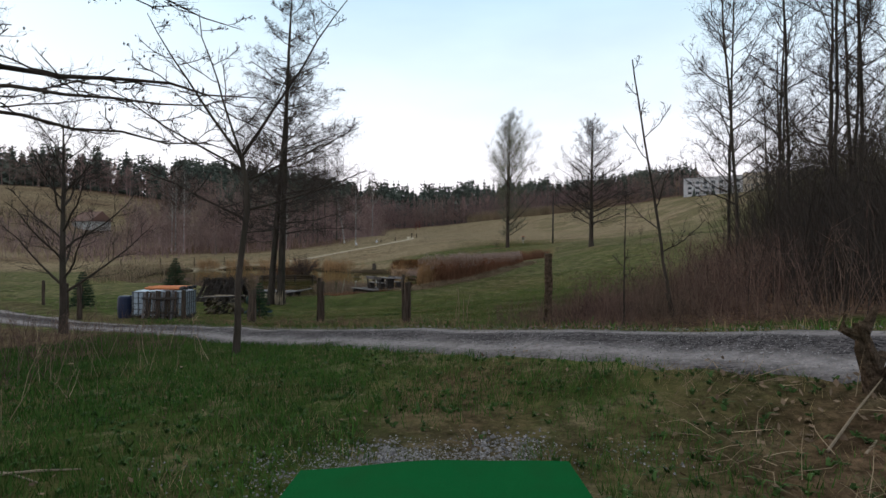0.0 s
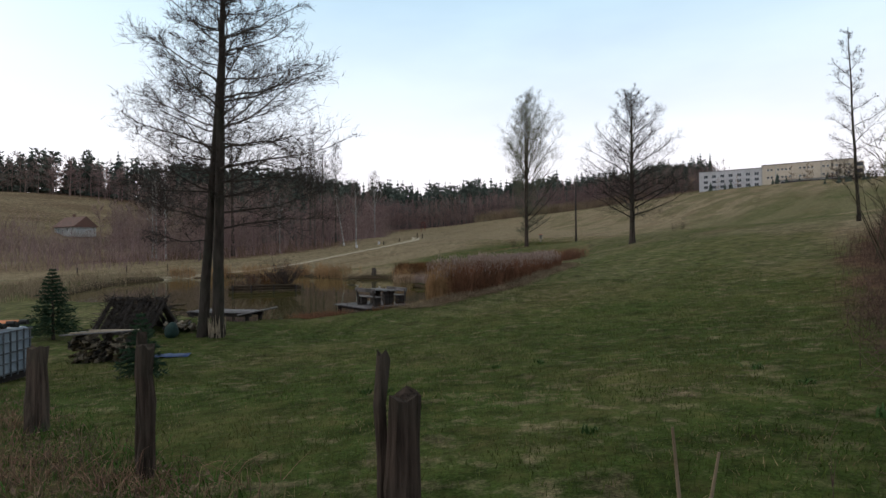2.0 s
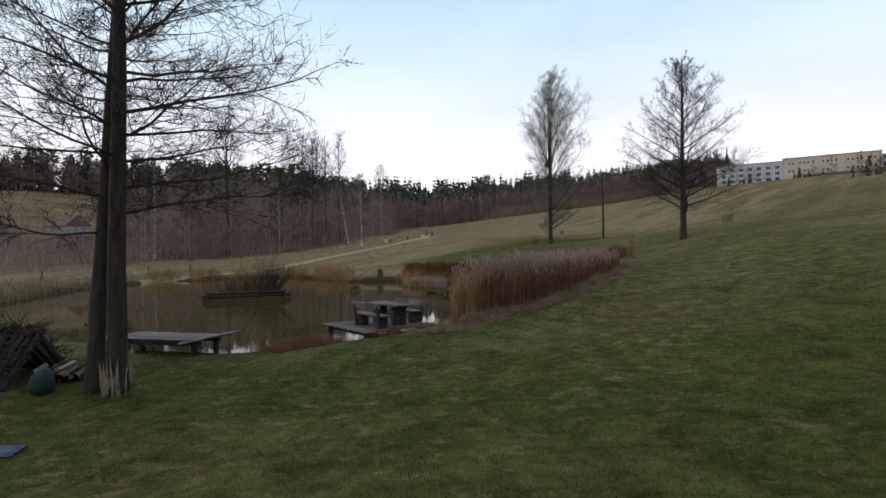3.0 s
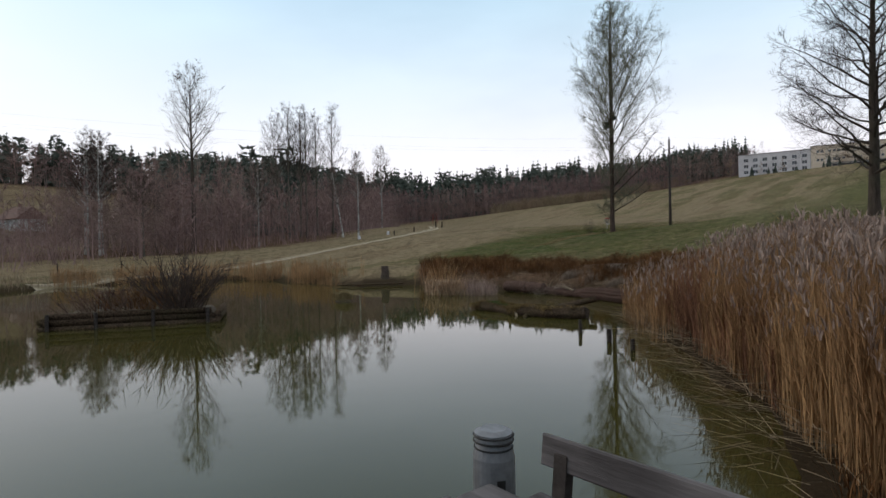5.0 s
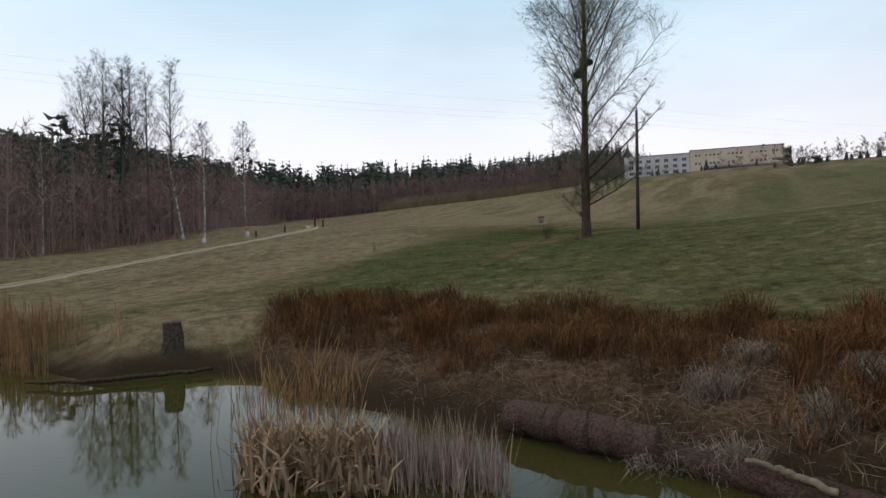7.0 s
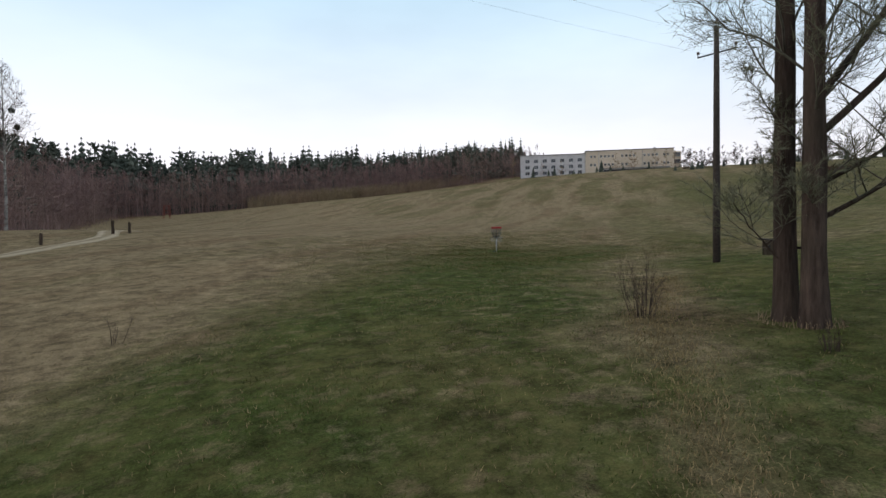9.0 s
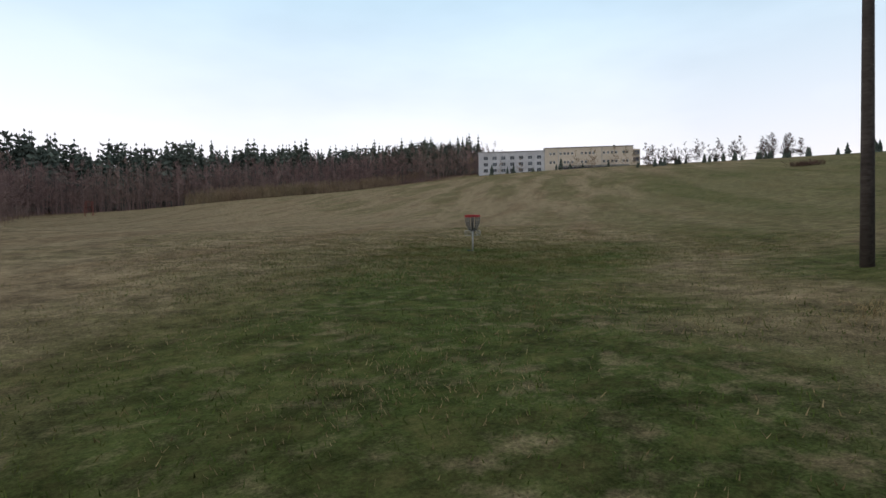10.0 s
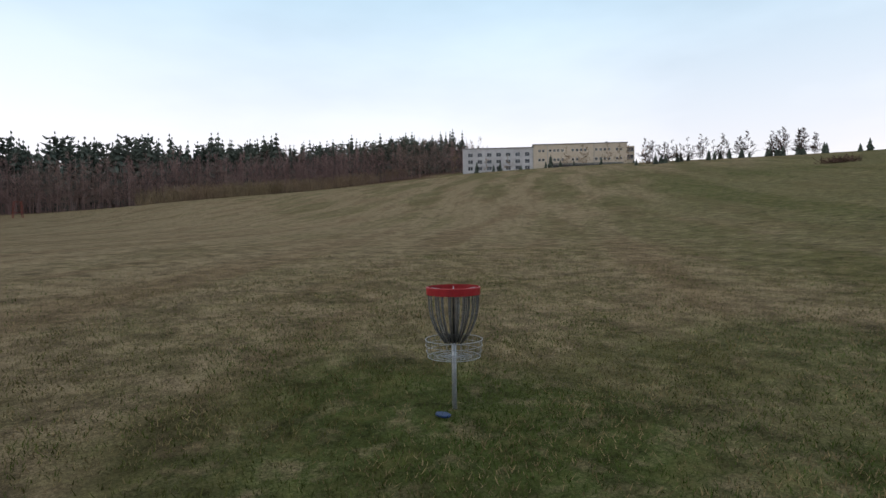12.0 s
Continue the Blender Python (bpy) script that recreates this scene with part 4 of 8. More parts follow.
# the poplar beside the utility pole
def poplar_tree(x, y, seed):
    """Two close trunks with steep limbs in a spindle crown, and a few low boughs reaching out."""
    rng = rng_of(seed)
    tree = thing("poplar_tree", pose(x, y, at_land(x, y) - 0.15), "tall poplar with two furrowed trunks and budding greenish twigs", "tree")
    limbs, crown = Geo(), Geo()
    reach = lambda s: float(np.interp(s, (0.06, 0.16, 0.28, 0.42, 0.56, 0.72, 0.86, 1.0), (1.2, 1.8, 4.8, 7.6, 6.4, 4.5, 2.8, 0.8)))
    rise = lambda s: float(np.interp(s, (0.06, 0.16, 0.3, 0.6, 1.0), (0.55, 0.85, 0.98, 0.98, 1.15)))
    for h, r, lean, off in ((20.6, 0.20, (0.1, 0.1), (0.10, 0.33)), (18.8, 0.205, (0.15, -0.1), (-0.10, -0.33))):
        pts, rad = spine(h, r, 0.02, rng, 14, 0.012, lean)
        pts[:, :2] += np.array(off)
        t = Geo()
        tube(t, pts, rad, 14)
        tube(t, np.array([pts[0], pts[0] + (0, 0, 0.35), pts[0] + (0, 0, 0.8)]), [r * 1.35, r * 1.16, r], 14)
        v = t.v[0]
        v[:, :2] += rng.normal(scale=0.008, size=(len(v), 2))
        part("trunk", t, BARK_POPLAR, tree, smooth=True)
        limbs_of(limbs, crown, pts, rad, rng, 40, 0.09, reach, rise, 0.06, 22, 9, fill=4, twig_r=0.0054, sub_len=0.36, limb_k=0.0052, bias=(0.10, -0.04))
    for z, length, way, r in ((1.9, 3.4, (0.80, -0.36, 0.42), 0.05), (2.5, 3.2, (0.72, -0.50, 0.45), 0.04), (3.3, 5.6, (0.70, -0.30, 0.66), 0.075), (3.9, 5.8, (0.62, -0.20, 0.76), 0.075), (1.2, 1.3, (-0.50, 0.40, 0.76), 0.014)):
        way = np.array(way) / np.linalg.norm(way)
        q = np.linspace(0, 1, 9)[:, None]
        pts = np.array([-0.05, -0.22 if way[0] > 0 else 0.3, z]) + way * length * q + np.array([0, 0, 0.10 * length]) * q ** 2 + rng.normal(scale=0.04, size=(9, 3)) * q
        t = Geo()
        tube(t, pts, np.linspace(r, 0.012, 9), 8)
        part("bough", t, BARK_POPLAR, tree, smooth=True)
        limbs_of(limbs, crown, pts, np.linspace(r, 0.012, 9), rng, 14, 0.2, lambda s: 1.9 * (1.05 - s) ** 0.5, lambda s: 0.6, 0.3, 12, 7, fill=2, twig_r=0.0042, sub_len=0.4, limb_k=0.006)
    n_limb = limbs.n
    limbs.put(crown)
    me = limbs.mesh("crown", BARK_GREY)
    me.materials.append(TWIG_GREEN)
    corner, start = np.empty(len(me.loops), np.int32), np.empty(len(me.polygons), np.int32)
    me.loops.foreach_get("vertex_index", corner)
    me.polygons.foreach_get("loop_start", start)
    me.polygons.foreach_set("material_index", (corner[start] >= n_limb).astype(np.int32))
    part("crown", me, None, tree)
    g = Geo()
    n = 160
    a = rng.uniform(0, 6.28, n)
    f = np.stack([0.52 * np.cos(a), 0.72 * np.sin(a), np.full(n, 0.12)], -1)
    blades(g, f, rng.uniform(0.08, 0.3, n), 0.012, 0.9, rng, 0.3)
    part("root_tuft", g, STRAW, tree, "pale dead grass round the roots")["kind"] = "stuff"


poplar_tree(10.06, 83.14, 13)
# a slender tree at the top of the lawn, past the thicket
bare_tree("slender_tree", 32.5, 54.5, "slender bare tree standing past the brushwood thicket", 15.6, 0.14, 19,
          lambda s: 3.4 * max(0.05, 1 - s) ** 0.5, lambda s: 0.25 + 0.5 * s, 30, 0.2, 0.3, 12, 7, 2, BARK, TWIG_DARK, twig_r=0.009, lean=(-0.9, 0))
# young trees by the road
def forked_tree(x, y, seed, label):
    """A young tree whose crooked stem breaks up into several long rising limbs."""
    rng = rng_of(seed)
    tree = thing("young_tree", pose(x, y, at_land(x, y) - 0.1), label, "tree")
    limbs, crown, nuts = Geo(), Geo(), Geo()
    stem = np.array([(0, 0, 0), (0.03, 0, 0.6), (0.02, 0.02, 1.2), (0.10, 0.0, 1.8), (0.16, 0.02, 2.3), (0.14, 0.03, 2.7), (0.05, 0.02, 3.15)])
    t = Geo()
    tube(t, stem, [0.062, 0.05, 0.047, 0.045, 0.042, 0.04, 0.035], 10)
    part("trunk", t, BARK, tree, smooth=True)
    for z, way, length, r in ((3.1, (-0.62, 0.1, 0.78), 2.6, 0.026), (3.1, (0.55, 0.1, 0.85), 2.9, 0.026), (3.0, (-0.15, -0.4, 0.9), 2.2, 0.02), (2.75, (0.75, 0.2, 0.35), 1.9, 0.018), (2.9, (-0.85, -0.2, 0.45), 2.2, 0.02),
                              (2.3, (0.9, 0.15, 0.22), 1.7, 0.022), (2.15, (-0.86, 0.2, 0.40), 2.4, 0.018), (1.95, (0.8, -0.3, 0.05), 0.8, 0.01), (2.6, (0.2, 0.7, 0.6), 1.9, 0.018)):
        p = np.array([np.interp(z, stem[:, 2], stem[:, k]) for k in range(3)])
        way = np.array(way) / np.linalg.norm(way)
        q = np.linspace(0, 1, 8)[:, None]
        bow = np.cross(way, (0, 0, 1.0)) * rng.uniform(-0.12, 0.12) + np.array([0, 0, rng.uniform(-0.06, 0.16)])
        line = p + way * length * q + bow * length * (q * q) + rng.normal(scale=0.025, size=(8, 3)) * q
        t = Geo()
        tube(t, line, np.linspace(r, 0.006, 8), 7)
        part("bough", t, BARK, tree, smooth=True)
        limbs_of(limbs, crown, line, np.linspace(r, 0.006, 8), rng, 9, 0.15, lambda s: 0.95 * (1.1 - s) ** 0.6, lambda s: 0.35, 0.3, 8, 5, k=4, fill=1, twig_r=0.0024, cones=nuts, sub_len=0.42, limb_k=0.006)
    limbs.put(crown)
    part("crown", limbs.mesh("crown", TWIG_DARK), None, tree)
    part("catkin_scatter", nuts, CATKIN, tree, "small dark cones and catkins")["kind"] = "stuff"


forked_tree(-3.1, 7.97, 14, "slender young bare tree forking above head height")
bare_tree("young_tree", -9.7, 13.9, "low-forking young bare tree beside the road verge", 5.6, 0.10, 15,
          lambda s: 3.0 * (1.05 - s) ** 0.5, lambda s: 0.50 + 0.4 * s, 20, 0.2, 0.3, 14, 8, 2, BARK, TWIG_DARK, twig_r=0.004, r1=0.012)
bare_tree("young_tree", -14.6, 16.5, "twisted low bare fruit tree by the field road", 3.4, 0.11, 16,
          lambda s: 2.2 * (1.05 - s) ** 0.4, lambda s: 0.2 + 0.6 * s, 12, 0.25, 0.5, 9, 6, 1, BARK, TWIG_DARK, twig_r=0.004, r1=0.012, sway=0.1)
# the big tree whose long boughs hang over the road
def roadside_tree(x, y, seed):
    """A tall stem with long whip-like boughs that sag out over the road."""
    rng = rng_of(seed)
    tree = thing("roadside_tree", pose(x, y, at_land(x, y) - 0.15), "large bare roadside tree with long drooping boughs", "tree")
    pts, rad = spine(12.0, 0.22, 0.03, rng, 14, 0.02)
    t = Geo()
    tube(t, pts, rad, 12)
    tube(t, pts[:1] + np.array([(0, 0, 0), (0, 0, 0.4), (0, 0, 0.9)]), [0.31, 0.25, 0.22], 12)
    part("trunk", t, BARK, tree, smooth=True)
    limbs, crown, nuts = Geo(), Geo(), Geo()
    for n in range(20):
        z = 3.1 + 0.21 * n + rng.uniform(-0.1, 0.1)
        az = rng.uniform(-0.55, 0.55) if n % 4 else rng.uniform(1.4, 4.8)
        length = rng.uniform(3.6, 4.9) if z < 6 else rng.uniform(2.8, 4.0)
        q = np.linspace(0, 1, 10)[:, None]
        flat = np.array([math.cos(az), math.sin(az), 0])
        line = np.array([0, 0, z]) + flat * length * q + np.array([0, 0, 1.0]) * length * (rng.uniform(0.05, 0.2) * q - rng.uniform(0.18, 0.34) * q ** 2 + 0.08 * q ** 4)
        line = line + rng.normal(scale=0.05, size=(10, 3)) * q
        r = 0.016 + 0.0045 * length * (1 if n % 3 else 1.5)
        t = Geo()
        tube(t, line, np.linspace(r, 0.005, 10), 7)
        part("bough", t, BARK, tree, smooth=True)
        limbs_of(limbs, crown, line, np.linspace(r, 0.005, 10), rng, 12, 0.12, lambda s: 1.35 * (1.15 - s) ** 0.7, lambda s: 0.05, 0.25, 8, 5, k=4, twig_r=0.0026, cones=nuts, sub_len=0.36, limb_k=0.0042, droop=0.06, fill=1)
    limbs.put(crown)
    part("crown", limbs.mesh("crown", TWIG_DARK), None, tree)
    part("catkin_scatter", nuts, CATKIN, tree, "small dark cones and catkins")["kind"] = "stuff"


roadside_tree(-6.7, 5.3, 17)
# trees in the thicket beside the lawn
for n, (x, y, h, r, lean) in enumerate([(4.65, 10.5, 5.2, 0.04, (-0.9, -0.1)), (8.7, 15.6, 11.5, 0.065, (-0.6, 0.2)), (10.8, 16.6, 14.0, 0.07, (-0.5, 0)), (11.6, 15.9, 14.5, 0.075, (0.2, 0.3)),
                                        (13.4, 17.2, 15.0, 0.09, (-0.2, 0)), (13.6, 16.0, 14.0, 0.08, (0.3, 0)), (15.6, 20.5, 15.0, 0.10, (-0.4, 0.4)), (12.8, 20.6, 13.0, 0.085, (0.5, 0)), (14.6, 18.8, 13.0, 0.08, (-0.3, 0)), (9.8, 18.4, 12.0, 0.07, (0.3, 0.2)),
                                        (17.2, 24.0, 14.0, 0.16, (0, 0)), (19.0, 30.5, 12.5, 0.13, (-0.3, 0)), (21.5, 34.5, 12.0, 0.15, (0.2, 0.3))]):
    bare_tree("thicket_tree", x, y, "thin leaning bare tree with sparse shoots" if n == 0 else "slim tall bare tree rising from the brushwood thicket", h, r * 0.85, 40 + n,
              lambda s, n=n: (3.0 if n else 1.5) * max(0.05, 1 - s) ** 0.6, lambda s: 0.40 + 0.4 * s, 28 if n else 9, 0.22, 0.4, 12 if n else 7, 7 if n else 4, 3 if n else 1, BARK, TWIG_DARK, lean=lean, twig_r=0.005, limb_k=0.0065, group="trees in the thicket", r1=0.012, sway=0.03)
bare_tree("sapling", 3.27, 9.35, "thin bare sapling at the edge of the brushwood", 2.5, 0.018, 60, lambda s: 0.5 * (1.05 - s), lambda s: 0.7, 9, 0.3, 0.3, 6, 4, 0, BARK, TWIG_DARK, twig_r=0.003, r1=0.006)
# the line of trees at the wood's edge beyond the pond
EDGE = [(-37.4, 106.0, 22.8, 0.32, 3.5, "tall bare tree towering over the wood's edge", BARK), (-30.6, 126.0, 21.0, 0.22, 3.0, "tall slender bare tree in a clump", BARK_GREY),
        (-29.2, 127.4, 21.5, 0.22, 2.6, "tall slender bare tree in a clump", BARK_GREY), (-27.9, 126.2, 20.0, 0.20, 2.6, "tall slender bare tree in a clump", BARK_GREY),
        (-32.2, 128.0, 19.5, 0.20, 3.2, "leaning slender bare tree in a clump", BARK_GREY), (-26.6, 128.0, 20.5, 0.18, 2.0, "tall slender bare tree in a clump", BARK_GREY),
        (-24.0, 128.6, 21.5, 0.18, 2.2, "tall straight bare tree beside the clump", BARK_GREY), (-18.1, 118.6, 12.9, 0.13, 1.9, "white-stemmed birch at the wood's edge", BIRCH),
        (-17.4, 142.0, 16.0, 0.16, 2.6, "white-stemmed birch beside the track's bend", BIRCH), (-20.7, 120.5, 10.5, 0.12, 1.4, "leaning white birch at the wood's edge", BIRCH),
        (-46.5, 101.0, 15.0, 0.14, 2.2, "pale-stemmed tree in a group of four", BIRCH), (-48.3, 101.6, 15.5, 0.14, 2.0, "pale-stemmed tree in a group of four", BIRCH),
        (-47.4, 103.0, 15.0, 0.13, 2.0, "pale-stemmed tree in a group of four", BIRCH), (-50.0, 103.5, 14.0, 0.13, 2.2, "pale-stemmed tree in a group of four", BIRCH),
        (-39.5, 98.0, 9.0, 0.10, 2.0, "small bare tree at the wood's edge", BARK_GREY), (-31.0, 112.0, 11.0, 0.10, 1.8, "thin pale tree at the wood's edge", BIRCH)]
for n, (x, y, h, r, w, label, bark) in enumerate(EDGE):
    bare_tree("birch_tree" if bark is BIRCH else "edge_tree", x, y, label, h, r, 80 + n, lambda s, w=w, n=n: 2.4 * w * (max(0.03, 1 - s) ** (0.5 if n > 6 else 0.36)), lambda s, n=n: 0.55 + 0.35 * s if n > 6 else 0.85 + 0.2 * s, 28, 0.42 if n else 0.5, 0.3, 11, 6, 2,
              bark, TWIG_DARK if n < 7 else TWIG, twig_r=0.013, r1=0.02, lean=(-1.6, 0) if "leaning" in label else (0, 0), group="trees along the wood's edge")


# ---------------------------------------------------------------- far woods
def far_bare(seed, h=16.0, n=19, rep=8, thick=0.055):
    rng = rng_of(seed)
    g = Geo()
    pts, rad = spine(h, 0.16, 0.03, rng, 5, 0.05)
    tube(g, pts, rad * 0.6, 4)
    s = rng.uniform(0.12, 0.98, n)
    p, _ = along(pts, s)
    a = rng.uniform(0, 6.28, n)
    el = 0.5 + 0.6 * s
    way = np.stack([np.cos(a) * np.cos(el), np.sin(a) * np.cos(el), np.sin(el)], -1)
    ln = 3.6 * (1.15 - s) * rng.uniform(0.6, 1.2, n) + 0.6
    spikes(g, p, way, ln, 0.035, rng)
    end = p + way * ln[:, None]
    b = np.repeat(p, rep, 0) + np.repeat(end - p, rep, 0) * rng.uniform(0.15, 1.0, (n * rep, 1))
    w = np.repeat(way, rep, 0) + perp(np.repeat(way, rep, 0), rng) * 0.9
    slivers(g, b, w, np.repeat(ln, rep) * rng.uniform(0.25, 0.8, n * rep), thick * 1.9, rng)
    return g


def far_spruce(seed, h=18.0, bare=0.12):
    rng = rng_of(seed)
    g = Geo()
    tube(g, [(0, 0, 0), (0, 0, h * 0.6), (0, 0, h)], [0.2, 0.12, 0.02], 4)
    rows = 12
    up = np.array([0, 0, 1.0])
    for m in range(rows):
        s = bare + (0.985 - bare) * (m / (rows - 1)) ** 0.9
        ln = h * 0.20 * (1 - s) ** 0.8 * rng.uniform(0.8, 1.15) + 0.12
        c = 7 if s < 0.75 else 5
        a = rng.uniform(0, 6.28) + np.arange(c) * 6.28 / c + rng.uniform(-0.35, 0.35, c)
        f = np.stack([np.cos(a), np.sin(a), 0 * a], -1)
        side = np.stack([-np.sin(a), np.cos(a), 0 * a], -1)
        l = (ln * rng.uniform(0.5, 1.15, c))[:, None]
        root = np.array([0, 0, h * s]) + up * rng.uniform(-0.4, 0.4, (c, 1)) * (1 - s)
        droop = rng.uniform(0.2, 0.6, (c, 1))
        tip = root + f * l - up * l * droop
        mid = root + f * l * 0.5 - up * l * 0.5 * droop
        v = np.stack([root + up * (0.4 + 0.25 * l), mid + side * l * 0.36 - up * l * 0.35, tip, mid - side * l * 0.36 - up * l * 0.35, mid - up * (l * 0.5 + 0.3)], 1)
        base = np.arange(c)[:, None] * 5
        t = np.concatenate([base + np.array([x]) for x in ((0, 1, 2), (0, 2, 3), (0, 4, 2), (1, 4, 3))])
        g.add(v.reshape(-1, 3), t)
    return g


def far_pine(seed, h=18.0):
    rng = rng_of(seed)
    g = Geo()
    pts, rad = spine(h, 0.18, 0.05, rng, 4, 0.03)
    tube(g, pts, rad, 4)
    n = 48
    s = rng.uniform(0.36, 1.0, n) ** 0.9
    p, _ = along(pts, s)
    a = rng.uniform(0, 6.28, n)
    el = rng.uniform(-0.1, 0.8, n)
    way = np.stack([np.cos(a) * np.cos(el), np.sin(a) * np.cos(el), np.sin(el)], -1)
    ln = 2.5 * (1.12 - s) ** 0.6 * rng.uniform(0.4, 1.15, n)
    c = p + way * ln[:, None]
    spikes(g, p[::4], way[::4], ln[::4], 0.05, rng)
    for m in range(2):
        w = way * 0.5 + rng.normal(scale=0.7, size=(n, 3)) + np.array([0, 0, 0.25])
        spikes(g, c, w, 1.2 * rng.uniform(0.6, 1.2, n), 0.34, rng)
    return g


def scatter(kinds, places, seed, lo=0.75, hi=1.2, wide=1.0):
    rng = rng_of(seed)
    packs = [k.arrays() for k in kinds]
    out = Geo()
    for x, y, z in places:
        v, t, q = packs[rng.randint(len(packs))]
        s, a, c = rng.uniform(lo, hi), rng.uniform(0, 6.28), rng.uniform(0.85, 1.2) * wide
        r = np.array([[math.cos(a) * c, -math.sin(a) * c, 0], [math.sin(a) * c, math.cos(a) * c, 0], [0, 0, 1]]) * s
        out.add(v @ r.T + (x, y, z - 0.2), t, q)
    return out


def wood_places(step, lo, hi, seed, y_lo=88, x_hi=150):
    """Places lo to hi metres inside the far woods' edge, on a jittered grid."""
    rng = rng_of(seed)
    X, Y = np.meshgrid(np.arange(-140, 150, step), np.arange(80, 400, step))
    X, Y = X.ravel() + rng.uniform(-0.48, 0.48, X.size) * step, Y.ravel() + rng.uniform(-0.48, 0.48, Y.size) * step
    d = wood_edge(X, Y)
    ok = (d > lo) & (d < hi) & (Y > y_lo) & (X < x_hi) & ~((X < -55) & (Y < 175)) & ~((X > 112) & (Y < 300 - 0.677 * (X - 123.6)))
    return on_land(X[ok], Y[ok])


BARES = [far_bare(200 + n, h) for n, h in enumerate((13, 15, 16, 17, 14, 12))]
BARES_THIN = [far_bare(210 + n, h, 16, 6, 0.045) for n, h in enumerate((14, 16, 17, 15))]
SPRUCES = [far_spruce(220 + n, h) for n, h in enumerate((17, 19, 21, 16))]
PINES = [far_pine(230 + n, h) for n, h in enumerate((18, 20, 17))]
rng = rng_of(5)
front = wood_places(3.2, 0.5, 18, 301)
back = wood_places(4.7, 18, 50, 302)
pick = rng.uniform(size=len(back))
inside = wood_edge(back[:, 0], back[:, 1])
conif_share = np.where(back[:, 1] < 175, np.where(inside > 40, 0.30, 0.05), 0.62)
crest = wood_places(2.6, 19, 44, 309, 250)       # the wood along the hill's crest is mostly conifers behind a brown fringe
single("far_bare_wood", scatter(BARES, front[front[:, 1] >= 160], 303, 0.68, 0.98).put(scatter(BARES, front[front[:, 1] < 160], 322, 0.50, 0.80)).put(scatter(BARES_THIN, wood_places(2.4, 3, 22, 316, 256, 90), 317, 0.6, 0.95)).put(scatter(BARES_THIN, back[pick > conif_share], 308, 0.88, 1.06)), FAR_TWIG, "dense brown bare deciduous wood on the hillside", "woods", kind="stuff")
con = np.concatenate([back[pick <= conif_share], crest[(crest[:, 0] > 22) | (rng.uniform(size=len(crest)) < 0.55)]])
half = rng.uniform(size=len(con)) < 0.64
tall = (con[:, 0] < 22) & (con[:, 1] > 250)
low = con[:, 0] < 62                           # the wood falls off towards the block
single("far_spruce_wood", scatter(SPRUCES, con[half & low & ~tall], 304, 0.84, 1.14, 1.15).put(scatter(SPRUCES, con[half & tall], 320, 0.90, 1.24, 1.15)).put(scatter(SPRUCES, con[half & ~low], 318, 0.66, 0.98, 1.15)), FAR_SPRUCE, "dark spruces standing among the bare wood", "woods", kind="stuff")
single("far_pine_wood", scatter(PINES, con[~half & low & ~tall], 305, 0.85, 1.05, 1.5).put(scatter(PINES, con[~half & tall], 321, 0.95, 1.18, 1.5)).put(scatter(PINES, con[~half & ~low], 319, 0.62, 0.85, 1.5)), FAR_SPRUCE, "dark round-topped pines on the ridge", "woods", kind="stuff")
# the hill wood beyond the house
X, Y = np.meshgrid(np.arange(-300, -30, 3.6), np.arange(110, 330, 3.6))
X, Y = X.ravel() + rng.uniform(-2.4, 2.4, X.size), Y.ravel() + rng.uniform(-2.4, 2.4, Y.size)
d = Y - hill_line(X)
hill = on_land(X, Y)[(d > 0) & (d < 36)]
pick = rng.uniform(size=len(hill)) + np.where((d[(d > 0) & (d < 36)]) < 12, 0.70, 0.10)
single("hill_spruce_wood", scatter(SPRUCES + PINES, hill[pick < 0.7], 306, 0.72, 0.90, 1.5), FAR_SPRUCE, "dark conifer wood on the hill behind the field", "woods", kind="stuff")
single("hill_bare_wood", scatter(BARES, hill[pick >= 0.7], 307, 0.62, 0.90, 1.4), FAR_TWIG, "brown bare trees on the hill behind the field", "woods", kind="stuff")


# undergrowth: bundles of thin upright stems
def stems_at(places, count, height, spread, seed, r=0.012):
    rng = rng_of(seed)
    g = Geo()
    p = np.repeat(places, count, 0)
    p[:, :2] += rng.normal(scale=spread, size=(len(p), 2))
    w = np.stack([rng.normal(scale=0.28, size=len(p)), rng.normal(scale=0.28, size=len(p)), np.ones(len(p))], -1)
    h = height * rng.uniform(0.4, 1.15, len(p))
    mid, end = twigs(g, p, w, h, r, rng, 0.07)
    b = np.repeat(mid, 3, 0) + np.repeat(end - mid, 3, 0) * rng.uniform(0.0, 0.9, (len(p) * 3, 1))
    ww = np.repeat(w, 3, 0) + rng.normal(scale=0.6, size=(len(b), 3))
    slivers(g, b, ww, np.minimum(np.repeat(h, 3) * rng.uniform(0.14, 0.36, len(b)), 0.55 + 14 * r), r * 1.5, rng)
    return g


edge = wood_places(3.0, -2.5, 9, 311)
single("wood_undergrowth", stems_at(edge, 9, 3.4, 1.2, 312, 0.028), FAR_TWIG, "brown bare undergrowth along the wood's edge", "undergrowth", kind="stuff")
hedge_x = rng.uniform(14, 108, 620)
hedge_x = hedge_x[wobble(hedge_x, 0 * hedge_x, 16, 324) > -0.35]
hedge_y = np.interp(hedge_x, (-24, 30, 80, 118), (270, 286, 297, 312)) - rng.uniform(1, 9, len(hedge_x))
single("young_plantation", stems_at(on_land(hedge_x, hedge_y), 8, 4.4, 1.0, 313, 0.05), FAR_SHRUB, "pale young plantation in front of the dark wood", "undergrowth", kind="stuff")
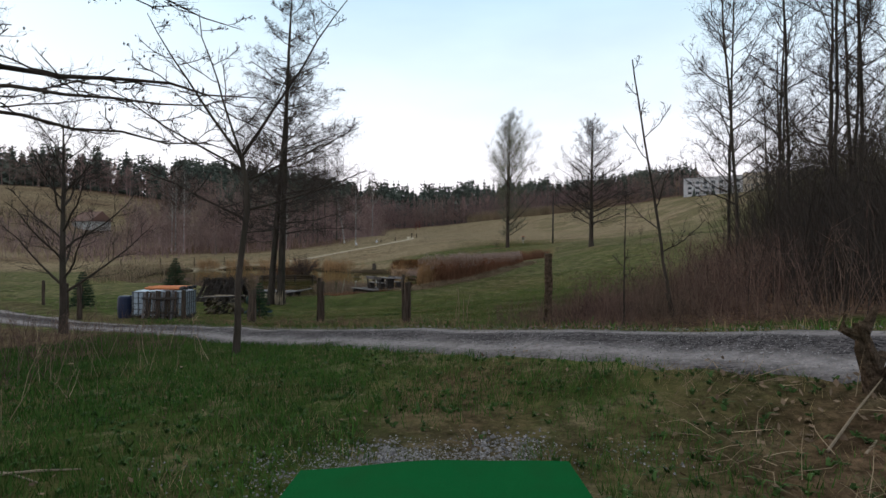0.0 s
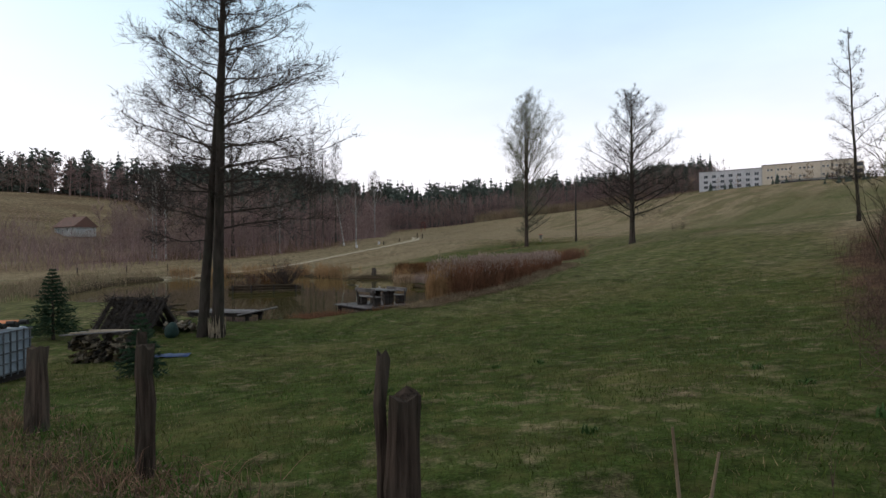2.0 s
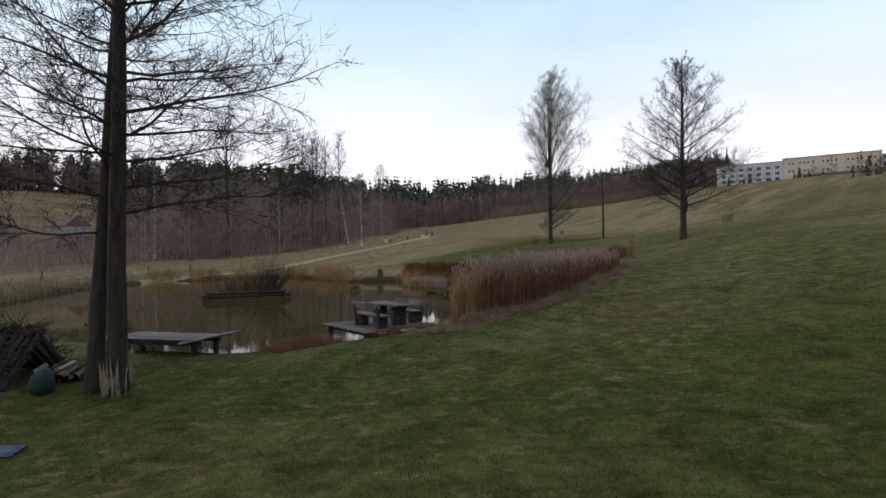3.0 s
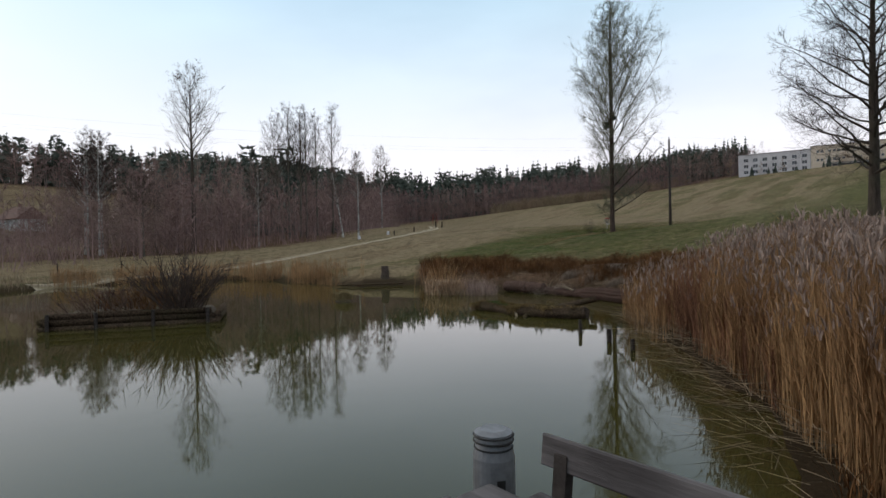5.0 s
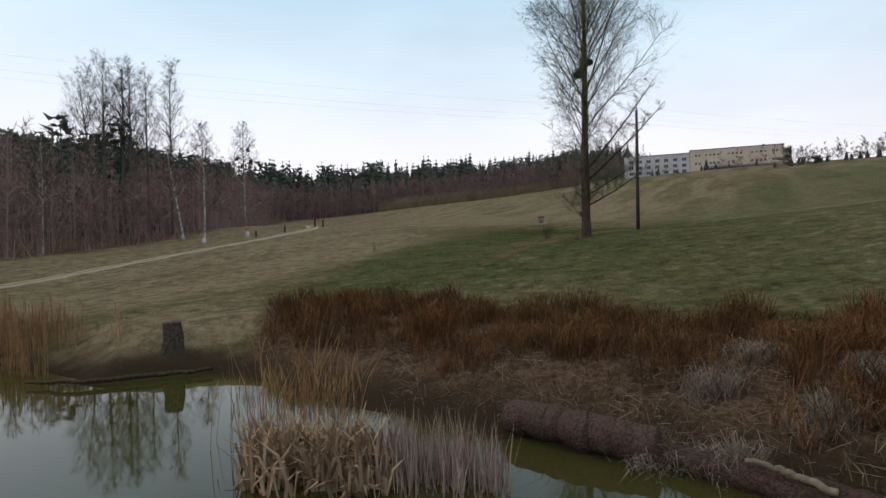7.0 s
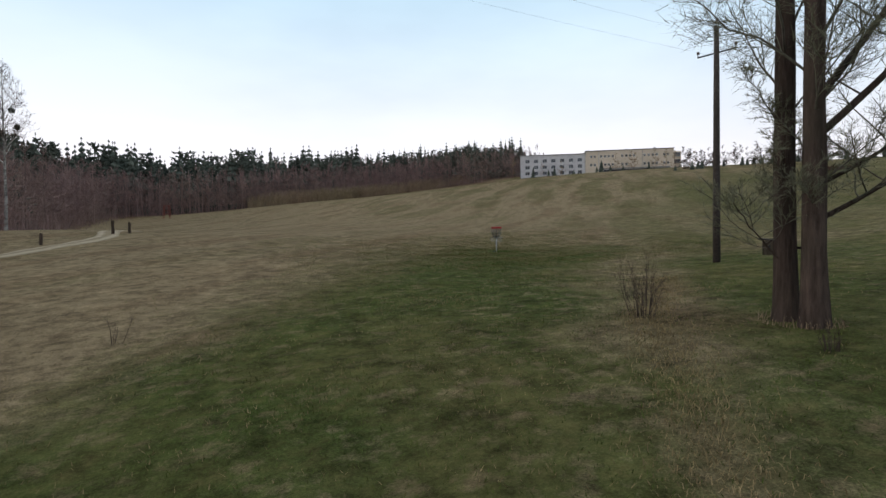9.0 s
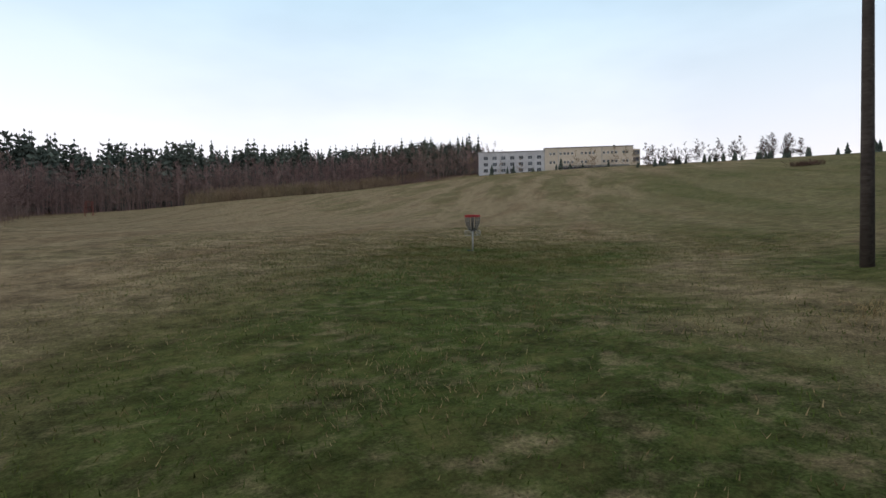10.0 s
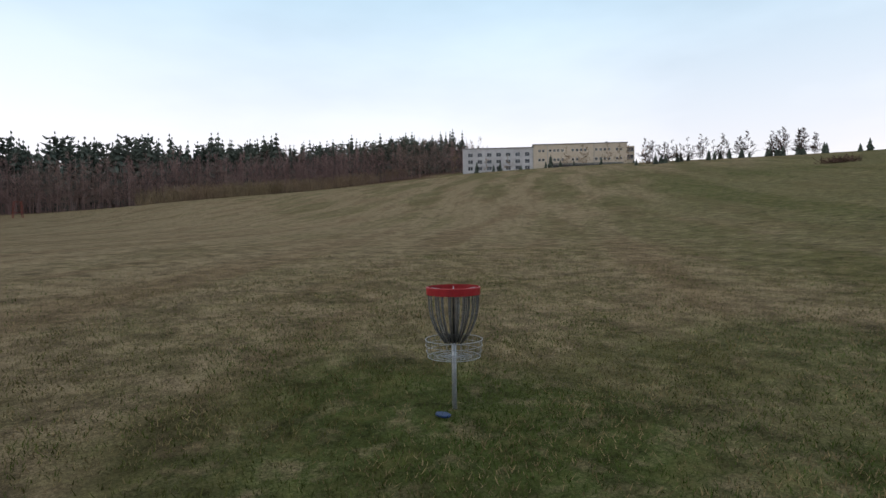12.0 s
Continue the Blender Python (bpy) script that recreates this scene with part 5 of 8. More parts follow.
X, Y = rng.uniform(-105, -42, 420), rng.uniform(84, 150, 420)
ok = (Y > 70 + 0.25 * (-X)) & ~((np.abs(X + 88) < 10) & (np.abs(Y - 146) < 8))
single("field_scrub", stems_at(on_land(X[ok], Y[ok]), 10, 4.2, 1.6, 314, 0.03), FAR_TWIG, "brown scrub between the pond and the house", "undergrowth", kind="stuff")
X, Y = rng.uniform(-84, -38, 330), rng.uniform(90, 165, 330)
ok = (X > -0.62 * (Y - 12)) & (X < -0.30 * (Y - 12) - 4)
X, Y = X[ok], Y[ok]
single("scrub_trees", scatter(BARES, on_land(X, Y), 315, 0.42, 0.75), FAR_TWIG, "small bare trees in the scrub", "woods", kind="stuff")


# mistletoe in the poplar and in the birch beside the track
def mistletoe(x, y, z, r, seed):
    rng = rng_of(seed)
    ob = thing("mistletoe", pose(x, y, z), "dark round mistletoe growing in a bare tree", "mistletoe", "mistletoe clumps")
    g = Geo()
    way = rng.normal(size=(260, 3))
    way /= np.linalg.norm(way, axis=1, keepdims=True)
    spikes(g, np.zeros((260, 3)), way, r * rng.uniform(0.5, 1.0, 260), 0.014, rng)
    slivers(g, way * r * 0.55, way + rng.normal(scale=0.6, size=(260, 3)), r * 0.5, 0.07, rng)
    part("leaf_ball", g, FAR_SPRUCE, ob)


mistletoe(9.75, 83.2, at_land(10.06, 83.14) + 9.3, 0.38, 650)
mistletoe(10.35, 83.0, at_land(10.06, 83.14) + 9.9, 0.22, 651)
for n, (dx, dz) in enumerate(((-0.9, 10.6), (0.7, 11.8), (1.1, 10.2), (-0.2, 9.4))):
    mistletoe(-17.4 + dx, 142.0, at_land(-17.4, 142.0) + dz, 0.34, 652 + n)

# ---------------------------------------------------------------- fence and yard
def rough_post(name, x, y, h, r, label, seed, group="fence posts", lean=0.0, square=False, wood=None):
    rng = rng_of(seed)
    g = Geo()
    k = 4 if square else 9
    n = 7
    s = np.linspace(0, 1, n)
    pts = np.stack([lean * s + rng.normal(scale=0.006, size=n), rng.normal(scale=0.006, size=n), -0.35 + (h + 0.35) * s], -1)
    rad = r * (1 + rng.normal(scale=0.05, size=n)) * (1.06 - 0.12 * s)
    tube(g, pts, rad, k, caps=True)
    v = g.v[-1]
    top = v[:, 2] > h * 0.97
    v[top, 2] += rng.uniform(-0.035, 0.03, top.sum())
    v[:, :2] += rng.normal(scale=r * 0.06, size=(len(v), 2))
    ob = thing(name, pose(x, y, at_land(x, y), 0, 0, rng.uniform(0, 90)), label, "post", group)
    part("post_shaft", g, wood or WOOD_POST, ob)
    return ob


rough_post("fence_post", -0.74, 12.25, 0.98, 0.086, "thick weathered round fence post on the road verge", 401)
rough_post("fence_stake", -0.86, 12.4, 1.16, 0.032, "thin grey stake beside a thick fence post", 402, lean=0.02)
rough_post("fence_stake", -3.32, 14.72, 1.26, 0.05, "thin grey stake tied beside a fence post", 421, lean=0.02)
rough_post("fence_post", -3.2, 14.6, 1.16, 0.075, "weathered grey fence post on the lawn edge", 403)
rough_post("fence_post", -5.85, 16.85, 1.08, 0.135, "reddish-brown weathered fence post", 404, lean=0.03)
rough_post("fence_post", 2.1, 10.35, 1.42, 0.08, "tall dark cracked fence post among brambles", 405, lean=-0.06, wood=LOG)
rough_post("fence_post", -9.75, 20.75, 1.15, 0.08, "weathered fence post beside the water tanks", 407)
rough_post("fence_post", -13.6, 20.6, 1.32, 0.09, "tall grey fence post by the field road", 408)
rough_post("fence_post", -14.3, 20.9, 1.35, 0.09, "tall grey fence post with a strut", 409)
rough_post("fence_post", -19.5, 27.0, 1.2, 0.07, "thin fence post in the rough grass", 410)
rough_post("fence_post", -23.0, 33.5, 1.2, 0.07, "thin fence post in the rough grass", 411)
for n, (x, y) in enumerate([(-30.5, 78.5), (-33.2, 75.0), (-36.0, 71.5), (-38.5, 67.0)]):
    rough_post("field_stake", x, y, 1.2, 0.06, "short stake in the reeds beyond the pond", 412 + n, "stakes beyond the pond")


def ibc_tank(x, y, turn, label):
    ob = thing("water_tank", pose(x, y, at_land(x, y), 0, 0, turn), label, "water tank", "water tanks")
    g = Geo()
    box(g, (1.0, 1.12, 0.98), (0, 0, 0.64), bevel=0.07)
    part("bottle", g, PLASTIC, ob, smooth=False)
    g = Geo()
    tube(g, [(0, 0, 1.12), (0, 0, 1.17)], [0.11, 0.11], 14, caps=True)
    part("lid", g, BLACK_IRON, ob, "black screw lid")
    for z in (0.2, 0.42, 0.64, 0.86, 1.08):
        g = Geo()
        c = [(-0.53, -0.59, z), (0.53, -0.59, z), (0.53, 0.59, z), (-0.53, 0.59, z), (-0.53, -0.59, z)]
        tube(g, c, [0.017] * 5, 5)
        part("cage_ring", g, CAGE, ob)
    for sx, sy, nx_, ny_ in ((0, -0.595, 1, 0), (0, 0.595, 1, 0), (-0.535, 0, 0, 1), (0.535, 0, 0, 1)):
        for m in np.linspace(-0.46, 0.46, 6):
            g = Geo()
            p = (sx + m * nx_, sy + m * 1.1 * ny_)
            tube(g, [(*p, 0.13), (*p, 1.1)], [0.019, 0.019], 5)
            part("cage_bar", g, CAGE, ob)
    for m in (-0.4, 0, 0.4):
        g = Geo()
        box(g, (0.12, 1.2, 0.14), (m, 0, 0.07), bevel=0.01)
        part("pallet_foot", g, WOOD_DARK, ob)
    return ob


ibc_tank(-10.45, 21.7, 3, "white plastic water tank in a steel cage")
ibc_tank(-11.62, 22.05, 5, "white plastic water tank beside leaning pallets")
rack = thing("pallet_stack", pose(-10.75, 20.72, at_land(-10.75, 20.72), 0, 0, 2), "old wooden pallets and boards leaning between water tanks", "pallets")
rng = rng_of(420)
for n in range(11):
    g = Geo()
    box(g, (0.085, 0.028, 1.05 + rng.uniform(-0.12, 0.14)), (-0.62 + n * 0.118 + rng.uniform(-0.02, 0.02), 0.30 + rng.uniform(-0.03, 0.03), 0.53), pose(0, 0, 0, rng.uniform(-9, -2), rng.uniform(-3, 3), 0), 0.006)
    part("board", g, WOOD_POST if n % 3 else WOOD_OLD, rack)
for z in (0.25, 0.8):
    g = Geo()
    box(g, (1.35, 0.05, 0.09), (0, 0.26, z), bevel=0.008)
    part("rail", g, WOOD_DARK, rack)
for n in range(6):
    p = thing("drain_pipe", pose(-10.75 + 0.04 * n, 21.3 + 0.125 * n, at_land(-10.5, 21.7) + 1.17 + 0.03 * (n % 2), 0, 0, 2 + rng.uniform(-5, 5)), "orange plastic drain pipe laid across the water tanks", "pipe", "orange pipes")
    g = Geo()
    tube(g, [(-0.72, 0, 0.05), (0.60, 0, 0.05)], [0.05, 0.05], 12, caps=True)
    part("tube", g, ORANGE, p)
    g = Geo()
    tube(g, [(0.58, 0, 0.05), (0.74, 0, 0.05)], [0.058, 0.058], 12, caps=True)
    part("socket", g, BLACK_IRON, p, "black pipe socket")
barrel = thing("barrel", pose(-12.55, 21.8, at_land(-12.55, 21.8)), "dark navy plastic barrel beside the tanks", "barrel")
g = Geo()
tube(g, [(0, 0, 0), (0, 0, 0.1), (0, 0, 0.45), (0, 0, 0.8), (0, 0, 0.88)], [0.25, 0.27, 0.29, 0.27, 0.24], 18, caps=True)
part("drum", g, NAVY, barrel, smooth=False)


def spruce(x, y, h, seed, label):
    """A young spruce: whorls of boughs set with needle sprays."""
    rng = rng_of(seed)
    ob = thing("young_spruce", pose(x, y, at_land(x, y) - 0.03), label, "spruce", "young spruces")
    g = Geo()
    tube(g, [(0, 0, 0), (0, 0, h * 0.6), (0, 0, h)], [0.022 * h + 0.01, 0.012 * h, 0.006], 7)
    part("trunk", g, BARK, ob)
    g = Geo()
    rows = max(9, int(h * 8))
    for m in range(rows):
        s = 0.12 + 0.86 * m / (rows - 1)
        ln = (0.36 * h * (1 - s) ** 0.85 + 0.05)
        c = 9
        a = rng.uniform(0, 6.28) + np.arange(c) * 6.28 / c + rng.uniform(-0.3, 0.3, c)
        way = np.stack([np.cos(a), np.sin(a), -0.12 + 0.35 * s + 0 * a], -1)
        root = np.tile([0, 0, h * s], (c, 1))
        l = ln * rng.uniform(0.7, 1.15, c)
        mid, end = twigs(g, root, way, l, 0.008, rng, 0.08)
        rep = 26
        q = rng.uniform(0.1, 1, (c * rep, 1))
        b = np.repeat(root, rep, 0) + np.repeat(end - root, rep, 0) * q
        w = np.repeat(way, rep, 0) + perp(np.repeat(way / np.linalg.norm(way, axis=1, keepdims=True), rep, 0), rng) * 0.9
        w[:, 2] -= 0.1
        spikes(g, b, w, 0.05 + np.repeat(l, rep) * 0.22 * rng.uniform(0.5, 1.1, c * rep), 0.016, rng)
    part("needle_bough", g, SPRUCE, ob)
    return ob


spruce(-7.25, 21.9, 1.4, 430, "young dark-green spruce on the lawn")
spruce(-13.5, 28.0, 2.35, 431, "young spruce behind the water tanks")
spruce(-16.6, 25.5, 1.7, 432, "young spruce in rough grass by the field road")

# brushwood shelter
hut = thing("brush_shelter", pose(-11.65, 29.7, at_land(-11.65, 29.7), 0, 0, -12), "dark brushwood shelter with a pitched branch roof", "shelter")
rng = rng_of(440)
for side in (-1, 1):
    for n in range(17):
        g = Geo()
        x = -1.15 + n * 0.14 + rng.uniform(-0.03, 0.03)
        p0, p1 = np.array([x, side * 0.85, -0.05]), np.array([x + rng.uniform(-0.1, 0.1), side * -0.06, 1.08 + rng.uniform(-0.03, 0.12)])
        mid = (p0 + p1) / 2 + rng.normal(scale=0.03, size=3)
        tube(g, [p0, mid, p1], [0.07, 0.06, 0.045], 6, caps=True)
        part("roof_pole", g, WOOD_DARK, hut)
g = Geo()
tube(g, [(-1.25, 0, 1.06), (0, 0.02, 1.1), (1.2, 0, 1.04)], [0.05, 0.055, 0.045], 8, caps=True)
part("ridge_pole", g, WOOD_POST, hut)
g = Geo()
n = 700
p = np.stack([rng.uniform(-1.3, 1.3, n), rng.uniform(-0.9, 0.9, n), np.zeros(n)], -1)
p[:, 2] = 1.12 * (1 - np.abs(p[:, 1]) / 0.92) + 0.06
twigs(g, p, np.stack([rng.normal(scale=0.8, size=n), rng.normal(scale=0.5, size=n), rng.uniform(-0.2, 0.5, n)], -1), rng.uniform(0.25, 0.8, n), 0.012, rng, 0.2)
part("brushwood_cover", g, TWIG_DARK, hut)["kind"] = "stuff"


def split_log(rng, length, r):
    """A split billet: an uneven three- to six-sided prism."""
    k = rng.randint(3, 7)
    a = np.sort(rng.uniform(0, 6.28, k)) + rng.uniform(0, 0.4)
    rr = r * rng.uniform(0.75, 1.15, k)
    ring = np.stack([rr * np.cos(a), 0 * a, rr * np.sin(a)], -1)
    v = np.concatenate([ring - (0, length / 2, 0), ring + (0, length / 2, 0), [(0, -length / 2 - 0.004, 0)], [(0, length / 2 + 0.004, 0)]])
    q = [(m, (m + 1) % k, k + (m + 1) % k, k + m) for m in range(k)]
    t = [(2 * k, (m + 1) % k, m) for m in range(k)] + [(2 * k + 1, k + m, k + (m + 1) % k) for m in range(k)]
    return Geo().add(v, t, q)


def log_stack(x, y, turn, length, rows, billet, label, seed):
    """Split logs piled with their ends outwards, the top row broken."""
    rng = rng_of(seed)
    ob = thing("log_stack", pose(x, y, at_land(x, y), 0, 0, turn), label, "firewood")
    z = 0.05
    for r in range(rows):
        u = -length / 2
        while u < length / 2:
            rad = rng.uniform(0.045, 0.08)
            if r < rows - 1 or rng.uniform() < 0.6:
                part("log", split_log(rng, billet * rng.uniform(0.85, 1.1), rad), (LOG, WOOD_DARK, WOOD_POST, WOOD_CUT)[rng.choice(4, p=(0.25, 0.05, 0.35, 0.35))], ob,
                     at=pose(u + rad, rng.uniform(-0.05, 0.05), z + rng.uniform(-0.015, 0.015), rng.uniform(-3, 3), rng.uniform(0, 360), rng.uniform(-5, 5)))
            u += rad * 1.75
        z += 0.105
    return ob


log_stack(-9.75, 24.6, 8, 1.55, 7, 0.5, "stack of dark split logs with boards on top", 450)
for n in range(4):
    ob = thing("loose_board", pose(-9.75 + 0.08 * n, 24.42 + 0.13 * n, at_land(-9.75, 24.6) + 0.79 + 0.016 * (n % 2), 0, 1.5 * (n - 1.5), 8 + 3 * n), "pale grey board lying on the log stack", "board", "boards on the log stack")
    g = Geo()
    box(g, (1.9 - 0.2 * n, 0.11, 0.028), bevel=0.004)
    part("plank", g, WOOD_CUT if n % 2 else WOOD_OLD, ob)
log_stack(-9.95, 29.6, 20, 1.3, 3, 0.9, "low pile of grey branches under the alder", 451)
tarp = thing("tarpaulin", pose(-8.35, 25.2, at_land(-8.35, 25.2), 0, 0, 10), "crumpled blue tarpaulin lying on the grass", "tarpaulin")
g = Geo()
u, v_ = np.meshgrid(np.linspace(-0.6, 0.6, 17), np.linspace(-0.22, 0.22, 9), indexing="ij")
zz = 0.05 + 0.04 * np.abs(wobble(u * 6, v_ * 6, 1.4, 77)) - 0.05 * ((np.abs(u) / 0.6) ** 4 + (np.abs(v_) / 0.22) ** 4) / 2
ii, jj = np.meshgrid(np.arange(16), np.arange(8), indexing="ij")
g.add(np.stack([u, v_, zz], -1).reshape(-1, 3), None, np.stack([ii * 9 + jj, (ii + 1) * 9 + jj, (ii + 1) * 9 + jj + 1, ii * 9 + jj + 1], -1).reshape(-1, 4))
part("sheet", g, BLUE, tarp, smooth=True)
bag = thing("garden_sack", pose(-9.9, 28.6, at_land(-9.9, 28.6)), "dark green garden sack slumped by the shelter", "sack")
g = Geo()
tube(g, [(0, 0, 0), (0.02, 0, 0.12), (0.0, 0.03, 0.32), (0.05, 0.02, 0.46), (0.06, 0, 0.5)], [0.2, 0.27, 0.24, 0.14, 0.03], 12, caps=True, squash=0.8)
part("sack_body", g, GREEN_SHEET, bag, smooth=True)


# ---------------------------------------------------------------- platform, picnic set and jetty
def plank_floor(name, x, y, z, turn, length, width, count, label, seed, legs, material):
    """A floor of planks laid across two beams; the planks run along the local y."""
    rng = rng_of(seed)
    ob = thing(name, pose(x, y, z, 0, 0, turn), label, "deck")
    w = length / count
    for n in range(count):
        g = Geo()
        box(g, (w - 0.016, width + rng.uniform(-0.06, 0.06), 0.045), (0, 0, 0), bevel=0.007)
        part("plank", g, material, ob, at=pose(-length / 2 + (n + 0.5) * w, rng.uniform(-0.02, 0.02), -0.022 + rng.uniform(-0.006, 0.006), 0, rng.uniform(-1.2, 1.2), rng.uniform(-0.2, 0.2)))
    for m in (-0.36, 0.36):
        g = Geo()
        box(g, (0.15, length - 0.06, 0.15), (0, 0, 0), bevel=0.01)
        part("beam", g, WOOD_DARK, ob, at=pose(0, m * width, -0.125, 0, 0, 90))
    for lx, ly in legs:
        g = Geo()
        tube(g, [(lx, ly, -1.5), (lx, ly, -0.6), (lx, ly, -0.05)], [0.10, 0.095, 0.09], 10, caps=True)
        part("support_post", g, WOOD_DARK, ob)
    return ob


DECK_Z, DECK_TURN = -1.12, -50.0
UX, UY = math.cos(radians(DECK_TURN)), math.sin(radians(DECK_TURN))       # along the table
VX, VY = -UY, UX                                                          # across it


def on_deck(u, v, z, turn=0.0):
    return pose(-4.0 + u * UX + v * VX, 36.05 + u * UY + v * VY, DECK_Z + z, 0, 0, DECK_TURN + turn)


m = on_deck(0.05, 0, 0)
plank_floor("pond_platform", m.translation.x, m.translation.y, DECK_Z, DECK_TURN, 2.92, 2.72, 24, "weathered grey plank platform over the pond", 460, [(-1.12, -1.18), (1.2, -1.18), (-1.12, 1.15), (1.2, 1.15)], WOOD_OLD)
bank = thing("retaining_board", on_deck(1.58, 0.1, -0.22), "rough board holding the bank beside the platform", "board")
g = Geo()
box(g, (0.06, 2.6, 0.3), bevel=0.01)
part("plank", g, WOOD_DARK, bank)

table = thing("picnic_table", on_deck(0.31, 0.28, 0), "heavy weathered wooden picnic table on the platform", "table")
for n in range(3):
    g = Geo()
    box(g, (0.232, 1.74 + 0.05 * (n == 1), 0.055), bevel=0.01)
    part("tabletop_plank", g, WOOD_OLD, table, at=pose(0.01 * (n - 1), -0.24 + n * 0.24, 0.66, rng.uniform(-0.6, 0.6), 0, 90))
for sx in (-0.56, 0.56):
    for sy in (-0.13, 0.13):
        g = Geo()
        box(g, (0.15, 0.23, 0.62), (sx, sy, 0.31), bevel=0.02)
        part("leg", g, WOOD_DARK, table)
    g = Geo()
    box(g, (0.10, 0.62, 0.09), (sx, 0, 0.575), bevel=0.01)
    part("crossbar", g, WOOD_DARK, table)
    g = Geo()
    box(g, (0.42, 0.06, 0.07), (sx * 0.7, 0, 0.46), pose(0, 0, 0, 0, 42 if sx < 0 else -42, 0), 0.008)
    part("brace", g, WOOD_DARK, table)


def bench(u, v, flip, label, back=0.70):
    ob = thing("bench", on_deck(u, v, 0, 180 if flip else 0), label, "bench", "benches at the table")
    for n in range(2):
        g = Geo()
        box(g, (0.165, 1.66, 0.05), bevel=0.01)
        part("seat_plank", g, WOOD_OLD, ob, at=pose(0, -0.085 + n * 0.172, 0.40, 0, 0, 90))
    for sx in (-0.58, 0.58):
        g = Geo()
        box(g, (0.20, 0.30, 0.375), (sx, 0.02, 0.187), bevel=0.02)
        part("leg", g, WOOD_DARK, ob)
        g = Geo()
        box(g, (0.09, 0.07, back + 0.02), (sx * 1.22, -0.2, back / 2), pose(0, 0, 0, 7, 0, 0), 0.008)
        part("back_post", g, WOOD_DARK, ob)
    g = Geo()
    box(g, (0.18, 1.72, 0.045), bevel=0.01)
    part("backrest", g, WOOD_OLD, ob, at=pose(0, -0.235, back, 97, 0, 0) @ pose(0, 0, 0, 0, 0, 90))
    return ob


bench(0.47, -0.50, False, "weathered wooden bench with one back board facing the table", 0.71)
bench(0.10, 1.04, True, "weathered wooden bench with one back board by the water", 0.65)
drum = thing("clip_top_drum", pose(-3.72, 38.75, WATER, 0, 0, 30), "grey clip-top plastic drum standing in the water by the platform", "drum")
g = Geo()
tube(g, [(0, 0, -0.4), (0, 0, 0.1), (0, 0, 0.62), (0, 0, 0.70), (0, 0, 0.74)], [0.165, 0.175, 0.175, 0.155, 0.14], 26, caps=True)
part("body", g, DRUM_GREY, drum)
g = Geo()
tube(g, [(0, 0, 0.745), (0, 0, 0.76), (0, 0, 0.82), (0, 0, 0.845)], [0.145, 0.16, 0.16, 0.11], 26, caps=True)
part("lid", g, DRUM_GREY, drum, "domed grey lid")
for z in (0.70, 0.755, 0.80):
    g = Geo()
    ring_of(g, 0.158 + 0.006 * (z > 0.72), z, 0.008, 28, 6)
    part("clip_ring", g, BLACK_IRON, drum)
g = Geo()
tube(g, [(0.165, 0, 0.80), (0.205, 0, 0.76), (0.18, 0, 0.66)], [0.009, 0.009, 0.009], 6)
part("clip_handle", g, BLACK_IRON, drum)
g = Geo()
box(g, (0.01, 0.07, 0.11), (-0.172, 0, 0.42), bevel=0.002)
part("hand_slot", g, BLACK_IRON, drum, at=pose(0, 0, 0, 0, 0, 75))

plank_floor("jetty", -10.2, 34.5, WATER + 0.40, -14, 3.2, 1.3, 19, "grey plank jetty beside the alder", 470, [(-1.4, -0.5), (-1.4, 0.5), (1.4, -0.5), (1.4, 0.5)], WOOD_OLD).matrix_basis = pose(-10.4, 34.6, WATER + 0.40, 0, 0, -14)
ramp_ = thing("loose_plank", pose(-8.75, 33.9, WATER + 0.42, 0, -9, 24), "grey plank sloping up from the jetty", "plank")
g = Geo()
box(g, (1.7, 0.26, 0.05), (0, 0, 0.02), bevel=0.008)
part("board", g, WOOD_OLD, ramp_)

# ---------------------------------------------------------------- in and round the pond
def fallen_log(name, pts, radii, label, seed, k=14, knots=0.10, material=None):
    rng = rng_of(seed)
    pts, radii = np.array(pts, float), np.array(radii, float)
    s = np.linspace(0, 1, 64)
    t = np.linspace(0, 1, len(pts))
    line = np.stack([np.interp(s, t, pts[:, n]) for n in range(3)], -1)
    lump = np.interp(s, np.linspace(0, 1, 22), rng.normal(scale=knots * 0.5, size=22))
    rad = np.interp(s, t, radii) * (1 + lump)
    line += np.stack([np.interp(s, np.linspace(0, 1, 16), rng.normal(scale=0.015, size=16)) for n in range(3)], -1)
    ob = thing(name, pose(*line[0]), label, "log", "logs in the pond")
    g = Geo()
    tube(g, line - line[0], rad, k, caps=True)
    v = g.v[-1]
    v += rng.normal(scale=knots * 0.17 * radii.mean(), size=v.shape)
    ridge = 1 + rng.normal(scale=0.035 + 0.0012 * k, size=k)
    centre = np.repeat(line - line[0], k, 0)
    v[:len(centre)] = centre + (v[:len(centre)] - centre) * np.tile(ridge, 64)[:, None]
    part("trunk", g, material or LOG, ob, smooth=True)
    return ob, line, rad


